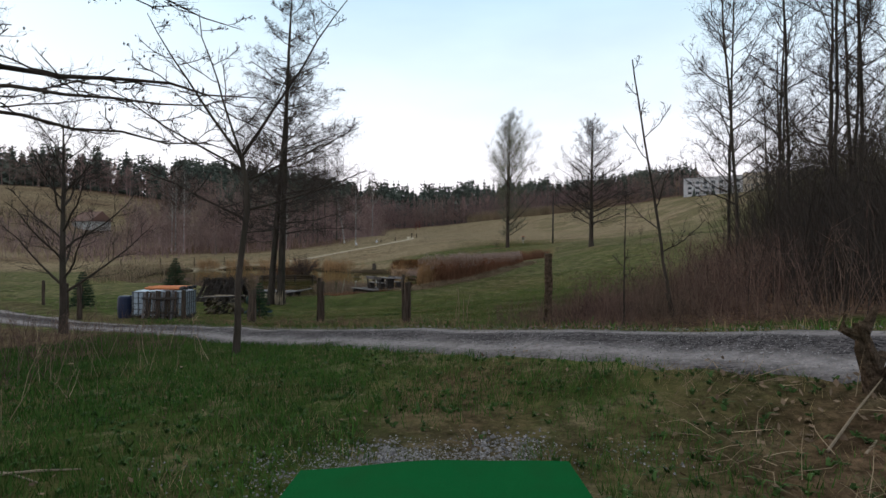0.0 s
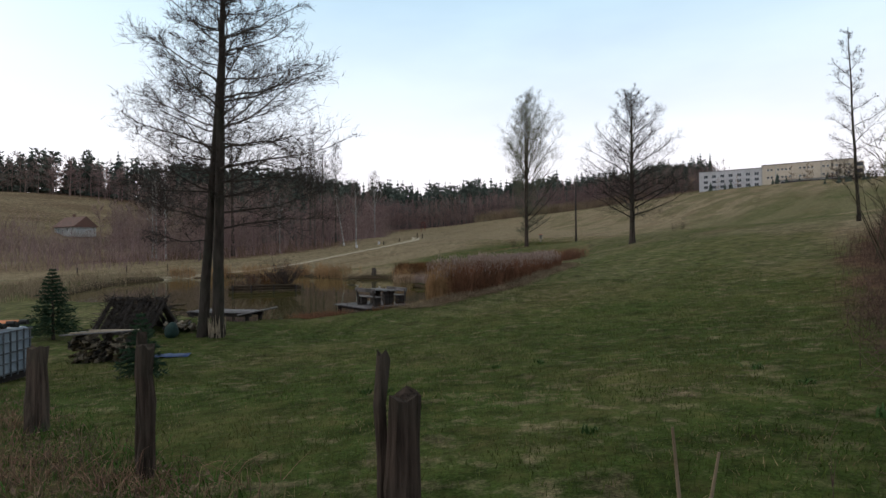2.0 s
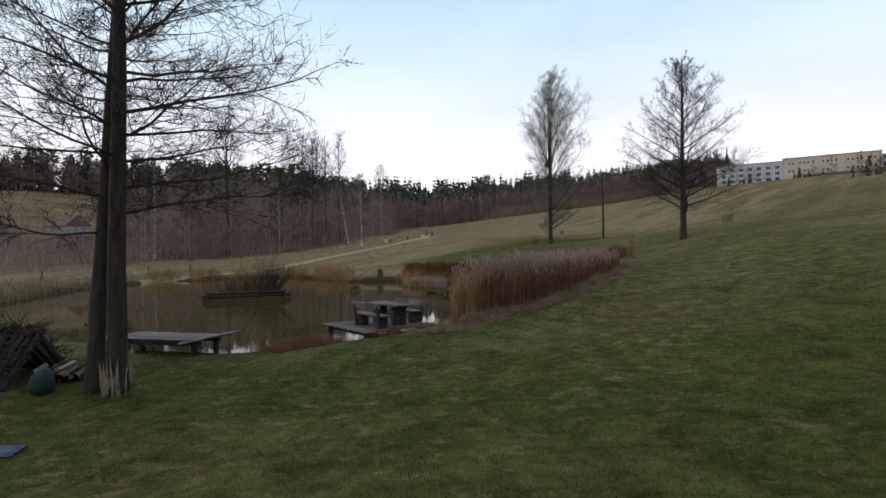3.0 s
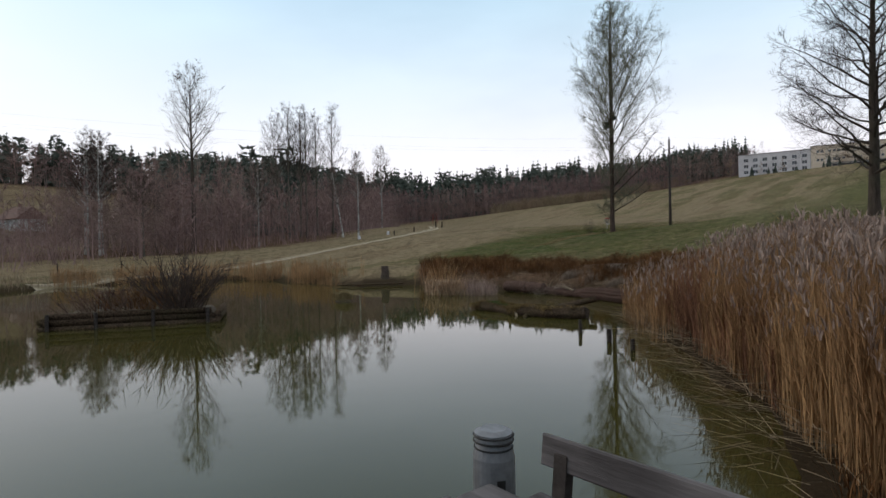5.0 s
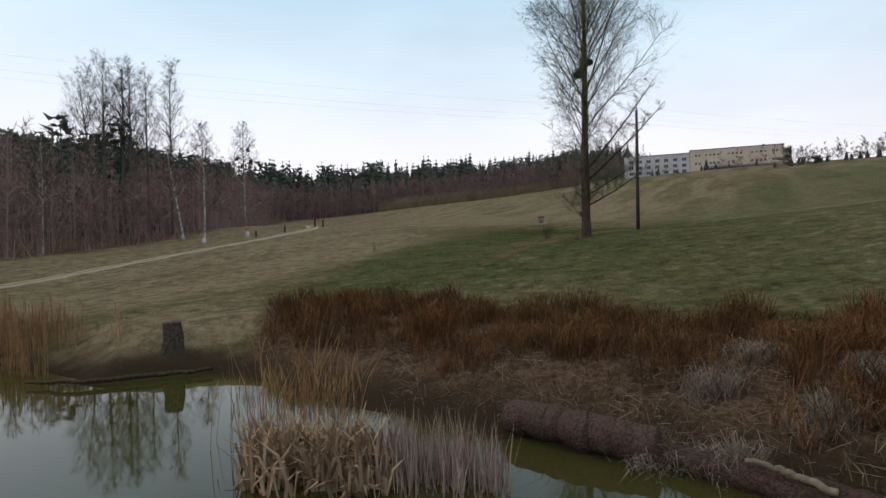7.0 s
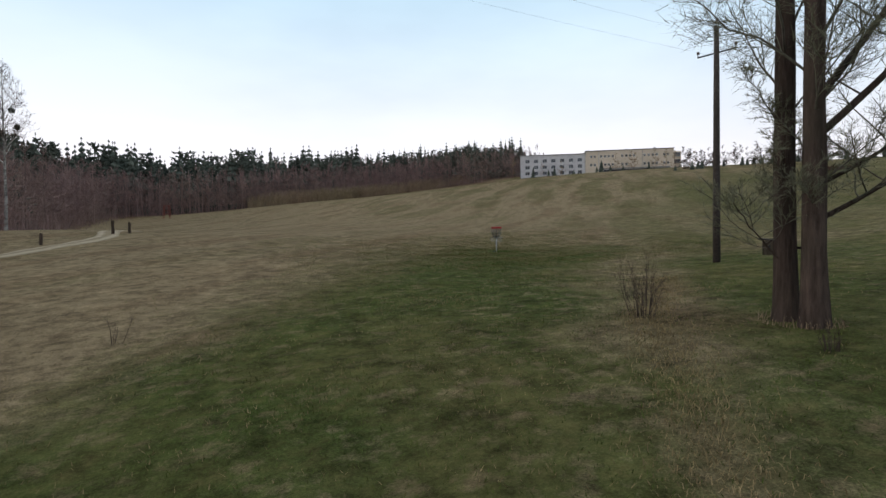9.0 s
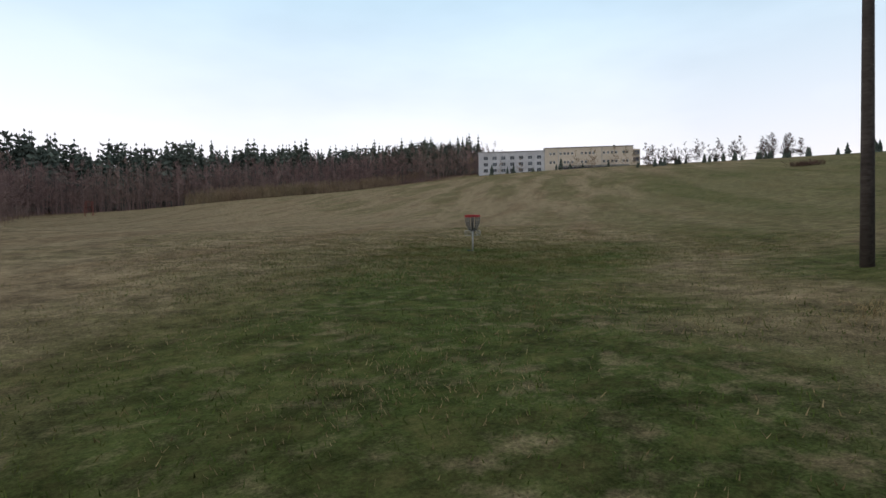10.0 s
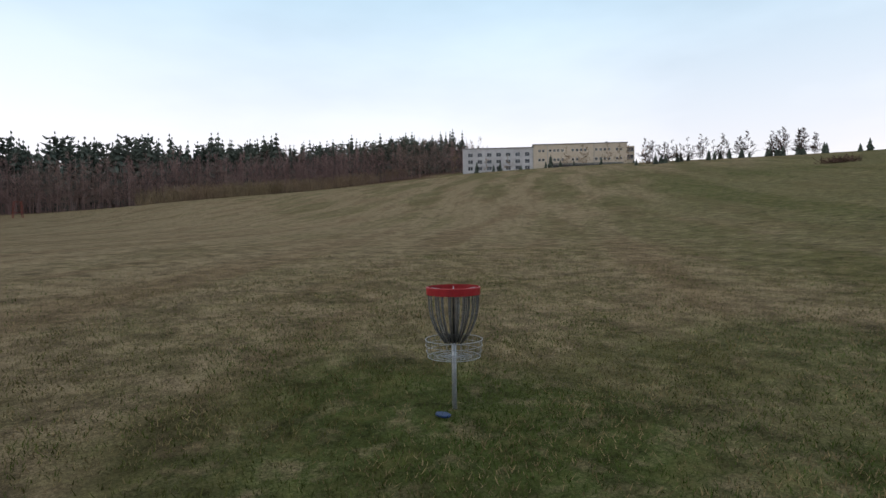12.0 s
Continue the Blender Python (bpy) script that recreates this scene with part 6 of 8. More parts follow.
sunk, line, rad = fallen_log("fallen_log", [(-3.15, 54.5, -1.58), (-2.95, 54.35, -1.52), (-2.45, 53.75, -1.50), (-2.1, 52.95, -1.56), (-1.6, 52.45, -1.50), (-1.0, 51.95, -1.50), (-0.4, 51.65, -1.48), (0.08, 51.5, -1.46)], [0.10, 0.17, 0.17, 0.15, 0.20, 0.22, 0.21, 0.20], "mossy fallen tree trunk lying in the pond", 480, k=30, knots=0.24)
rng = rng_of(481)
g = Geo()
tube(g, np.array([(-1.5, 52.4, -1.52), (-1.0, 52.5, -1.44), (-0.35, 52.45, -1.34), (0.15, 52.55, -1.24), (0.7, 52.65, -1.15)]) - line[0], [0.13, 0.12, 0.105, 0.10, 0.08], 14, caps=True)
g.v[-1] += rng.normal(scale=0.012, size=g.v[-1].shape)
part("limb", g, LOG, sunk, smooth=True)
g = Geo()
c = line[-1] - line[0]
tube(g, [c - (0.02, -0.02, 0), c + (0.012, -0.011, 0)], [0.205, 0.19], 16, caps=True)
part("sawn_end", g, LOG_GREY, sunk, "weathered sawn end of the trunk")
g = Geo()
c = line[30] - line[0]
tube(g, [c + (-0.05, -0.15, 0.0), c + (-0.02, -0.42, -0.14)], [0.05, 0.04], 8, caps=True)
part("cut_branch", g, WOOD_CUT, sunk, "pale broken branch stub")
for n, (s, side) in enumerate(((22, 1), (37, -1), (42, 1))):
    g = Geo()
    c = line[s] - line[0]
    tube(g, [c, c + (0.18 * side, -0.25, -0.12), c + (0.25 * side, -0.4, -0.3)], [0.1, 0.07, 0.05], 7, caps=True)
    part("branch_stub", g, LOG, sunk, smooth=True)
g = Geo()
q = np.clip(np.concatenate([rng.randint(0, 10, 620), rng.randint(10, 60, 680), rng.normal(31, 3.5, 900).astype(int)]), 0, 63)
foot = line[q] - line[0] + np.stack([rng.normal(scale=0.10, size=2200), rng.normal(scale=0.10, size=2200), rad[q] * 0.86], -1)
blades(g, foot, rng.uniform(0.05, 0.15, 2200), 0.013, 1.8, rng, 1.2)
for c, k in ((3, 460), (30, 480), (44, 200)):
    a = rng.uniform(0, 6.28, k)
    f = line[c] - line[0] + np.stack([rng.normal(scale=0.10, size=k), rng.normal(scale=0.10, size=k), np.full(k, rad[c] * 0.95)], -1)
    m2, e2 = twigs(g, f, np.stack([np.cos(a), np.sin(a), rng.uniform(-0.2, 0.5, k)], -1), rng.uniform(0.08, 0.22, k), 0.006, rng, 0.1)
    spikes(g, e2, np.stack([np.cos(a) * 0.35, np.sin(a) * 0.35, np.full(k, -1.0)], -1), rng.uniform(0.1, 0.28, k), 0.005, rng)
part("moss_tuft", g, MOSS, sunk, "brown grass and moss growing on the trunk")["kind"] = "stuff"
g = Geo()
q = rng.randint(14, 24, 120)
foot = line[q] - line[0] + np.stack([rng.normal(scale=0.06, size=120), rng.normal(scale=0.06, size=120), rad[q] * 0.9], -1)
blades(g, foot, rng.uniform(0.06, 0.16, 120), 0.016, 0.6, rng)
part("green_tuft", g, WEED, sunk, "fresh green shoots on the trunk")["kind"] = "stuff"

fallen_log("bank_log", [(1.6, 58.0, -1.46), (2.3, 56.3, -1.42), (3.1, 54.5, -1.40), (3.8, 53.1, -1.40)], [0.25, 0.26, 0.25, 0.22], "thick log with furrowed bark lying along the bank", 482, 44, knots=0.09, material=LOG_RED)
fallen_log("bank_log", [(0.2, 60.3, -1.48), (1.0, 59.0, -1.48), (1.6, 57.95, -1.44)], [0.16, 0.17, 0.18], "thin half-buried log at the waterline", 483, 24, material=LOG_RED)
fallen_log("bank_log", [(-1.3, 61.9, -1.34), (-0.55, 61.0, -1.36), (0.2, 60.2, -1.38)], [0.25, 0.26, 0.24], "short brown log edging the bank", 484, 30, material=LOG_RED)
fallen_log("driftwood", [(0.75, 59.2, -1.24), (0.95, 58.8, -1.24), (1.2, 58.4, -1.32)], [0.03, 0.04, 0.045], "bleached pale driftwood branch on the bank", 485, 8, material=WOOD_CUT)
fallen_log("driftwood", [(-10.9, 67.3, -1.50), (-9.6, 66.9, -1.48), (-8.0, 67.2, -1.46), (-7.0, 67.5, -1.48)], [0.035, 0.05, 0.055, 0.045], "grey drift branch along the far bank", 486, 9)
fallen_log("driftwood", [(-17.0, 40.6, -1.58), (-15.8, 40.3, -1.55), (-14.8, 40.2, -1.45)], [0.05, 0.06, 0.05], "thin log floating near the bank", 487, 8)

stump = thing("tree_stump", pose(-8.2, 68.7, at_land(-8.2, 68.7)), "tall cut tree stump on the far bank", "stump")
g = Geo()
tube(g, [(0, 0, -0.25), (0, 0, 0.05), (0.01, 0, 0.35), (0, 0.01, 0.72)], [0.34, 0.27, 0.23, 0.22], 14, caps=True)
v = g.v[-1]
v[:, :2] *= 1 + rng.normal(scale=0.05, size=(len(v), 1))
part("bole", g, LOG_GREY, stump)
for n, (x, y, h, r) in enumerate([(-0.72, 48.75, 0.34, 0.05), (-0.36, 47.35, 0.30, 0.06), (-0.15, 46.3, 0.24, 0.05)]):
    ob = thing("mooring_stake", pose(x, y, WATER), "dark rotten stake standing in the water", "stake", "stakes in the pond")
    g = Geo()
    tube(g, [(0, 0, -0.6), (0.005, 0, 0.1), (0, 0.01, h)], [r, r, r * 0.9], 9, caps=True)
    part("post_shaft", g, WOOD_DARK, ob)

# islet held by logs
islet = thing("islet", pose(-14.55, 52.85, WATER, 0, 0, 18), "small islet held by stacked logs, with bare shrubs", "islet")
g = Geo()
u, v_ = np.meshgrid(np.linspace(-2.5, 2.5, 26), np.linspace(-1.3, 1.5, 16), indexing="ij")
edge = np.maximum(np.abs(u) / 2.5, np.where(v_ < 0, -v_ / 1.3, v_ / 1.5))
zz = 0.36 + 0.10 * wobble(u, v_, 0.9, 91) - 0.9 * smooth_step(edge, 0.86, 1.0)
ii, jj = np.meshgrid(np.arange(25), np.arange(15), indexing="ij")
g.add(np.stack([u, v_, zz], -1).reshape(-1, 3), None, np.stack([ii * 16 + jj, (ii + 1) * 16 + jj, (ii + 1) * 16 + jj + 1, ii * 16 + jj + 1], -1).reshape(-1, 4))
SOIL = surf("islet_soil", (0.05, 0.036, 0.024), (0.15, 0.105, 0.066), 8, (0.10, 0.085, 0.045), 1.2, 0.95, bump=0.8, depth=0.05)
part("soil", g, SOIL, islet, smooth=True)
for n, (p0, p1, z) in enumerate([((-2.6, -1.25), (2.55, -1.25), 0.03), ((-2.5, -1.28), (2.6, -1.22), 0.22), ((-2.4, -1.2), (2.3, -1.25), 0.40), ((-2.5, -1.3), (-2.5, 1.4), 0.06), ((-2.52, -1.3), (-2.48, 1.3), 0.26), ((2.5, -1.3), (2.5, 1.4), 0.10), ((2.5, -1.3), (2.5, 1.3), 0.30)]):
    g = Geo()
    tube(g, [(*p0, z), ((p0[0] + p1[0]) / 2, (p0[1] + p1[1]) / 2, z + 0.01), (*p1, z)], [0.10, 0.105, 0.09], 10, caps=True)
    part("log", g, LOG, islet, smooth=True)
for x in (-2.3, -1.0, 0.6, 2.2):
    g = Geo()
    tube(g, [(x, -1.42, -0.6), (x, -1.42, 0.5)], [0.06, 0.055], 8, caps=True)
    part("stake", g, WOOD_DARK, islet)
rng = rng_of(490)


def shrub(count, height, spread, seed, r=0.006, lean=0.35, fan=3):
    rng = rng_of(seed)
    g = Geo()
    p = np.zeros((count, 3))
    p[:, :2] = rng.normal(scale=spread, size=(count, 2))
    w = np.stack([p[:, 0] / (spread * fan) + rng.normal(scale=lean, size=count), p[:, 1] / (spread * fan) + rng.normal(scale=lean, size=count), np.ones(count)], -1)
    h = height * rng.uniform(0.55, 1.1, count)
    mid, end = twigs(g, p, w, h, r, rng, 0.08)
    b = np.repeat(p, 7, 0) + np.repeat(end - p, 7, 0) * rng.uniform(0.3, 1.0, (count * 7, 1))
    ww = np.repeat(w, 7, 0) + rng.normal(scale=0.5, size=(count * 7, 3))
    twigs(g, b, ww, np.repeat(h, 7) * rng.uniform(0.12, 0.38, count * 7), r * 0.55, rng, 0.1)
    return g


g = shrub(110, 2.0, 0.26, 491, 0.018)
part("shrub", g, TWIG, islet, "bare twiggy shrub", at=pose(1.35, -0.6, 0.35))
part("shrub", shrub(110, 1.0, 0.7, 492, 0.015), BRAMBLE, islet, "low brown shrub", at=pose(-0.9, 0.2, 0.35))
part("shrub", shrub(100, 0.9, 0.6, 493, 0.015), SEDGE, islet, "rusty brown shrub", at=pose(0.2, 0.4, 0.35))
tuft = thing("sedge_islet", pose(-8.8, 58.4, WATER), "small tuft of sedge standing in the water", "sedge")
g = Geo()
tube(g, [(0, 0, -0.5), (0, 0, -0.05), (0, 0, 0.14)], [0.5, 0.44, 0.16], 12, caps=True)
part("root_clump", g, SOIL, tuft, smooth=True)
g = Geo()
f = np.stack([rng.normal(scale=0.2, size=520), rng.normal(scale=0.2, size=520), np.full(520, 0.08)], -1)
blades(g, f, rng.uniform(0.25, 0.6, 520), 0.014, 1.0, rng, 0.35)
part("leaf_tuft", g, GRASS_DRY, tuft)["kind"] = "stuff"


# ---------------------------------------------------------------- tee, basket, pole
mat_ = thing("tee_mat", pose(-0.02, 1.1, 0), "green artificial-turf tee mat on gravel", "mat")
g = Geo()
u, v_ = np.meshgrid(np.linspace(-0.785, 0.785, 15), np.linspace(-1.6, 1.62, 25), indexing="ij")
zz = land(u - 0.02, v_ + 1.1) + 0.055 + 0.006 * wobble(u, v_, 0.8, 66)
ii, jj = np.meshgrid(np.arange(14), np.arange(24), indexing="ij")
nv = u.size
quads = np.stack([ii * 25 + jj, (ii + 1) * 25 + jj, (ii + 1) * 25 + jj + 1, ii * 25 + jj + 1], -1).reshape(-1, 4)
top = np.stack([u, v_, zz], -1).reshape(-1, 3)
rim = [n * 25 for n in range(15)] + [14 * 25 + m for m in range(1, 25)] + [n * 25 + 24 for n in range(13, -1, -1)] + [m for m in range(23, 0, -1)]
low = top[rim] - (0, 0, 0.05)
side = [(rim[n], nv + n, nv + (n + 1) % len(rim), rim[(n + 1) % len(rim)]) for n in range(len(rim))]
g.add(np.concatenate([top, low]), None, np.concatenate([quads, np.array(side)]))
part("turf", g, TURF, mat_, smooth=False)

BX, BY = 15.56, 104.66
basket = thing("disc_golf_basket", pose(BX, BY, at_land(BX, BY)), "disc golf basket with a red band and hanging chains", "disc golf basket")
g = Geo()
tube(g, [(0, 0, -0.1), (0, 0, 0.4), (0, 0, 0.80)], [0.027, 0.027, 0.027], 14, caps=True)
part("pole", g, STEEL, basket, smooth=True)
g = Geo()
tube(g, [(0, 0, 0.79), (0, 0, 1.1), (0, 0, 1.37)], [0.015, 0.015, 0.015], 10, caps=True)
part("inner_rod", g, BLACK_IRON, basket, "dull dark rod inside the chains", smooth=True)
g = Geo()
a = np.arange(48) * 2 * np.pi / 48
v = np.concatenate([np.stack([r * np.cos(a), r * np.sin(a), np.full(48, z)], -1) for r, z in ((0.308, 1.315), (0.31, 1.395), (0.296, 1.402), (0.294, 1.315))])
q = np.concatenate([np.stack([n * 48 + np.arange(48), n * 48 + (np.arange(48) + 1) % 48, ((n + 1) % 4) * 48 + (np.arange(48) + 1) % 48, ((n + 1) % 4) * 48 + np.arange(48)], -1) for n in range(4)])
g.add(v, None, q)
part("band", g, RED, basket, "glossy red metal band")
for n in range(6):
    g = Geo()
    c, s = math.cos(n * 1.0472), math.sin(n * 1.0472)
    tube(g, [(0.02 * c, 0.02 * s, 1.35), (0.295 * c, 0.295 * s, 1.375)], [0.006, 0.006], 6)
    part("spoke", g, STEEL, basket)
for count, r_top, r_low, z_low, turn in ((20, 0.285, 0.10, 0.76, 0.0), (12, 0.18, 0.07, 0.80, 0.26)):
    for n in range(count):
        a = turn + n * 2 * math.pi / count
        g = Geo()
        s = np.linspace(0, 1, 40)
        rr = r_top + (r_low - r_top) * s ** 2.8
        pts = np.stack([rr * np.cos(a), rr * np.sin(a), 1.34 + (z_low - 1.34) * s], -1)
        rad = np.where(np.arange(40) % 2 == 0, 0.0115, 0.0055)
        tube(g, pts, rad, 5)
        part("chain", g, CHAIN, basket)
g = Geo()
tube(g, [(0, 0, 0.77), (0, 0, 0.82), (0, 0, 0.86)], [0.07, 0.08, 0.06], 18, caps=True)
part("chain_collar", g, BLACK_IRON, basket)
for r, z, th in ((0.325, 0.80, 0.0045), (0.325, 0.735, 0.0028), (0.318, 0.67, 0.0028), (0.30, 0.605, 0.0045), (0.20, 0.60, 0.0035), (0.11, 0.60, 0.0035)):
    g = Geo()
    ring_of(g, r, z, th, 40, 6)
    part("tray_ring", g, STEEL, basket)
for n in range(24):
    a = n * 2 * math.pi / 24
    g = Geo()
    c, s = math.cos(a), math.sin(a)
    tube(g, [(0.325 * c, 0.325 * s, 0.80), (0.30 * c, 0.30 * s, 0.605), (0.03 * c, 0.03 * s, 0.60)], [0.0022, 0.0022, 0.0022], 4)
    part("tray_wire", g, STEEL, basket)
disc = thing("flying_disc", pose(BX - 0.24, BY - 0.16, at_land(BX - 0.24, BY - 0.16) + 0.012, 4, 6, 0), "blue flying disc lying in the grass at the basket", "disc")
g = Geo()
tube(g, [(0, 0, 0), (0, 0, 0.014), (0, 0, 0.02)], [0.085, 0.085, 0.07], 28, caps=True)
part("plate", g, BLUE, disc)

PX, PY = 18.7, 92.45
pole = thing("utility_pole", pose(PX, PY, at_land(PX, PY)), "tarred wooden utility pole with a crossarm", "utility pole")
g = Geo()
tube(g, [(0, 0, -0.3), (0, 0, 3), (0.0, 0, 6), (0, 0, 9.15)], [0.145, 0.13, 0.115, 0.095], 14, caps=True)
part("shaft", g, WOOD_DARK, pole, smooth=True)
g = Geo()
ax = np.array([0.36, -0.93, 0.04])
tube(g, [ax * -0.72 + (0, 0, 8.12), ax * 0.72 + (0, 0, 8.12)], [0.032, 0.032], 8, caps=True)
part("crossarm", g, BLACK_IRON, pole)
tips = [ax * -0.70 + (0, 0, 8.12), ax * 0.70 + (0, 0, 8.12), np.array([0, 0, 9.15])]
for c in tips:
    g = Geo()
    tube(g, [c, c + (0, 0, 0.10), c + (0, 0, 0.12), c + (0, 0, 0.20), c + (0, 0, 0.24)], [0.014, 0.014, 0.055, 0.05, 0.02], 12, caps=True)
    part("insulator", g, CERAMIC, pole)
for c in tips:
    for far in (Vector((88.0, 16.0, 5.0)), Vector((-82.0, -12.0, 4.0))):
        s = np.linspace(0, 1, 24)[:, None]
        a0 = np.array(c) + (PX, PY, at_land(PX, PY) + 0.2)
        b0 = a0 + np.array(far)
        line = a0 * (1 - s) + b0 * s
        line[:, 2] -= 4 * 1.6 * (s * (1 - s))[:, 0]
        w = thing("overhead_wire", pose(*a0), "thin overhead wire strung from the pole", "wire", "overhead wires")
        g = Geo()
        tube(g, line - a0, np.full(24, 0.0022), 4)
        part("strand", g, BLACK_IRON, w)

box_ = thing("nest_box", pose(10.12, 83.75, at_land(10.2, 83.2) + 1.3, 0, 0, -65), "small wooden nest box fixed to the poplar", "nest box")
g = Geo()
box(g, (0.22, 0.24, 0.26), (0, 0, 0), bevel=0.006)
part("body", g, WOOD_POST, box_)
g = Geo()
box(g, (0.32, 0.32, 0.03), (-0.02, 0, 0.15), pose(0, 0, 0, 0, 8, 0), 0.004)
part("lid", g, WOOD_DARK, box_, "overhanging dark lid")
g = Geo()
tube(g, [(0, -0.12, 0.03), (0, -0.124, 0.03)], [0.025, 0.025], 12, caps=True)
part("entrance_ring", g, BLACK_IRON, box_)
g = Geo()
box(g, (0.5, 0.03, 0.05), (0.3, 0.02, 0), bevel=0.004)
part("bracket", g, WOOD_DARK, box_)
for n, (x, y, h, c, seed) in enumerate([(8.6, 85.4, 1.7, 34, 495), (8.9, 81.8, 0.5, 16, 496), (-1.5, 90.5, 0.9, 7, 497), (24.0, 70.0, 1.6, 20, 498), (27.5, 76.0, 1.8, 24, 499), (13.6, 64.2, 1.6, 14, 500)]):
    ob = thing("bare_shrub", pose(x, y, at_land(x, y) - 0.03), "small bare shrub standing in the meadow", "shrub", "meadow shrubs")
    part("stem_fan", shrub(int(c * 0.9), h * 0.72, 0.05 + 0.03 * h, seed, 0.007, 0.06, 8), TWIG, ob)
for n, (x, y, h, r) in enumerate([(-6.6, 128.0, 1.1, 0.12), (-5.6, 129.5, 0.9, 0.11), (-9.8, 121.0, 0.8, 0.1), (-12.5, 117.0, 0.7, 0.1)]):
    rough_post("track_post", x, y, h, r, "squat weathered post beside the farm track", 510 + n, "posts by the farm track")
for n, (x, y) in enumerate([(-13.6, 118.5), (-17.4, 115.0)]):
    ob = thing("marker_stone", pose(x, y, at_land(x, y)), "pale marker stone at the wood's edge", "stone", "marker stones")
    g = Geo()
    tube(g, [(0, 0, -0.1), (0, 0, 0.3), (0, 0, 0.5)], [0.2, 0.22, 0.1], 9, caps=True)
    part("stone", g, PLASTER_W, ob)
stand = thing("climbing_frame", pose(-10.5, 257.0, at_land(-10.5, 257.0), 0, 0, 20), "small red wooden frame at the edge of the far wood", "frame")
for x, y in ((-1, -0.6), (1, -0.6), (-1, 0.6), (1, 0.6)):
    g = Geo()
    box(g, (0.11, 0.11, 3.9), (x * 0.8, y, 1.75), pose(0, 0, 0, 0, -4 * x, 0))
    part("upright", g, RUST_POST, stand)
for z in (1.2, 2.2, 3.6):
    g = Geo()
    box(g, (1.7, 0.10, 0.10), (0, -0.6, z))
    part("rail", g, RUST_POST, stand)

root = thing("uprooted_stump", pose(2.93, 3.22, at_land(2.93, 3.22), 0, 0, 20) @ Matrix.Scale(0.74, 4), "twisted dark uprooted stump among dead stalks", "stump")
rng = rng_of(520)
g = Geo()
tube(g, [(0.1, 0, -0.1), (0.02, 0, 0.15), (-0.08, 0.02, 0.4), (-0.14, 0.02, 0.62)], [0.13, 0.09, 0.08, 0.055], 11, caps=True)
g.v[-1] += rng.normal(scale=0.014, size=g.v[-1].shape)
part("bole", g, LOG, root)
for p in ([(-0.12, 0, 0.55), (-0.02, 0, 0.66), (0.06, 0, 0.78)], [(-0.1, 0.05, 0.5), (-0.25, 0.1, 0.56), (-0.22, 0.1, 0.7)], [(0.05, 0, 0.2), (0.3, 0.1, 0.3), (0.5, 0.1, 0.2)], [(0, -0.1, 0.2), (0.15, -0.3, 0.12), (0.3, -0.45, -0.02)]):
    g = Geo()
    tube(g, p, [0.06, 0.04, 0.02], 7, caps=True)
    part("root", g, LOG, root)
for n, (p0, p1) in enumerate([((2.30, 2.74, 0.0), (2.96, 3.16, 0.34)), ((2.45, 2.64, 0.03), (3.1, 3.1, 0.18)), ((-2.95, 3.0, 0.02), (-2.35, 2.75, 0.04)), ((-2.8, 2.85, 0.02), (-2.2, 2.9, 0.05))]):
    ob = thing("dead_stick", pose(p0[0], p0[1], at_land(p0[0], p0[1])), "pale dead stick lying in the grass", "stick", "dead sticks")
    g = Geo()
    d = np.array(p1) - np.array(p0)
    tube(g, [(0, 0, 0.02), d * 0.5 + (0.02, 0.03, 0.02), d + (0, 0, 0.02)], [0.010, 0.008, 0.004], 6, caps=True)
    part("stem", g, WOOD_CUT, ob)

# ---------------------------------------------------------------- buildings far off
def wall_with_holes(length, z0, z1, holes, depth=0.3):
    """A wall in the plane y = 0 from x = 0 to length, with rectangular openings (x0, x1, z0, z1) and their reveals, facing -y."""
    xs = sorted({0.0, length, *[h[0] for h in holes], *[h[1] for h in holes]})
    zs = sorted({z0, z1, *[h[2] for h in holes], *[h[3] for h in holes]})
    g = Geo()
    for a, b in zip(xs, xs[1:]):
        for c, d in zip(zs, zs[1:]):
            mx, mz = (a + b) / 2, (c + d) / 2
            if not any(h[0] < mx < h[1] and h[2] < mz < h[3] for h in holes):
                g.add([(a, 0, c), (b, 0, c), (b, 0, d), (a, 0, d)], None, [(0, 1, 2, 3)])
    for a, b, c, d in holes:
        for p in ([(a, 0, c), (a, depth, c), (a, depth, d), (a, 0, d)], [(b, 0, d), (b, depth, d), (b, depth, c), (b, 0, c)], [(a, 0, c), (b, 0, c), (b, depth, c), (a, depth, c)], [(a, depth, d), (b, depth, d), (b, 0, d), (a, 0, d)]):
            g.add(p, None, [(0, 1, 2, 3)])
    return g


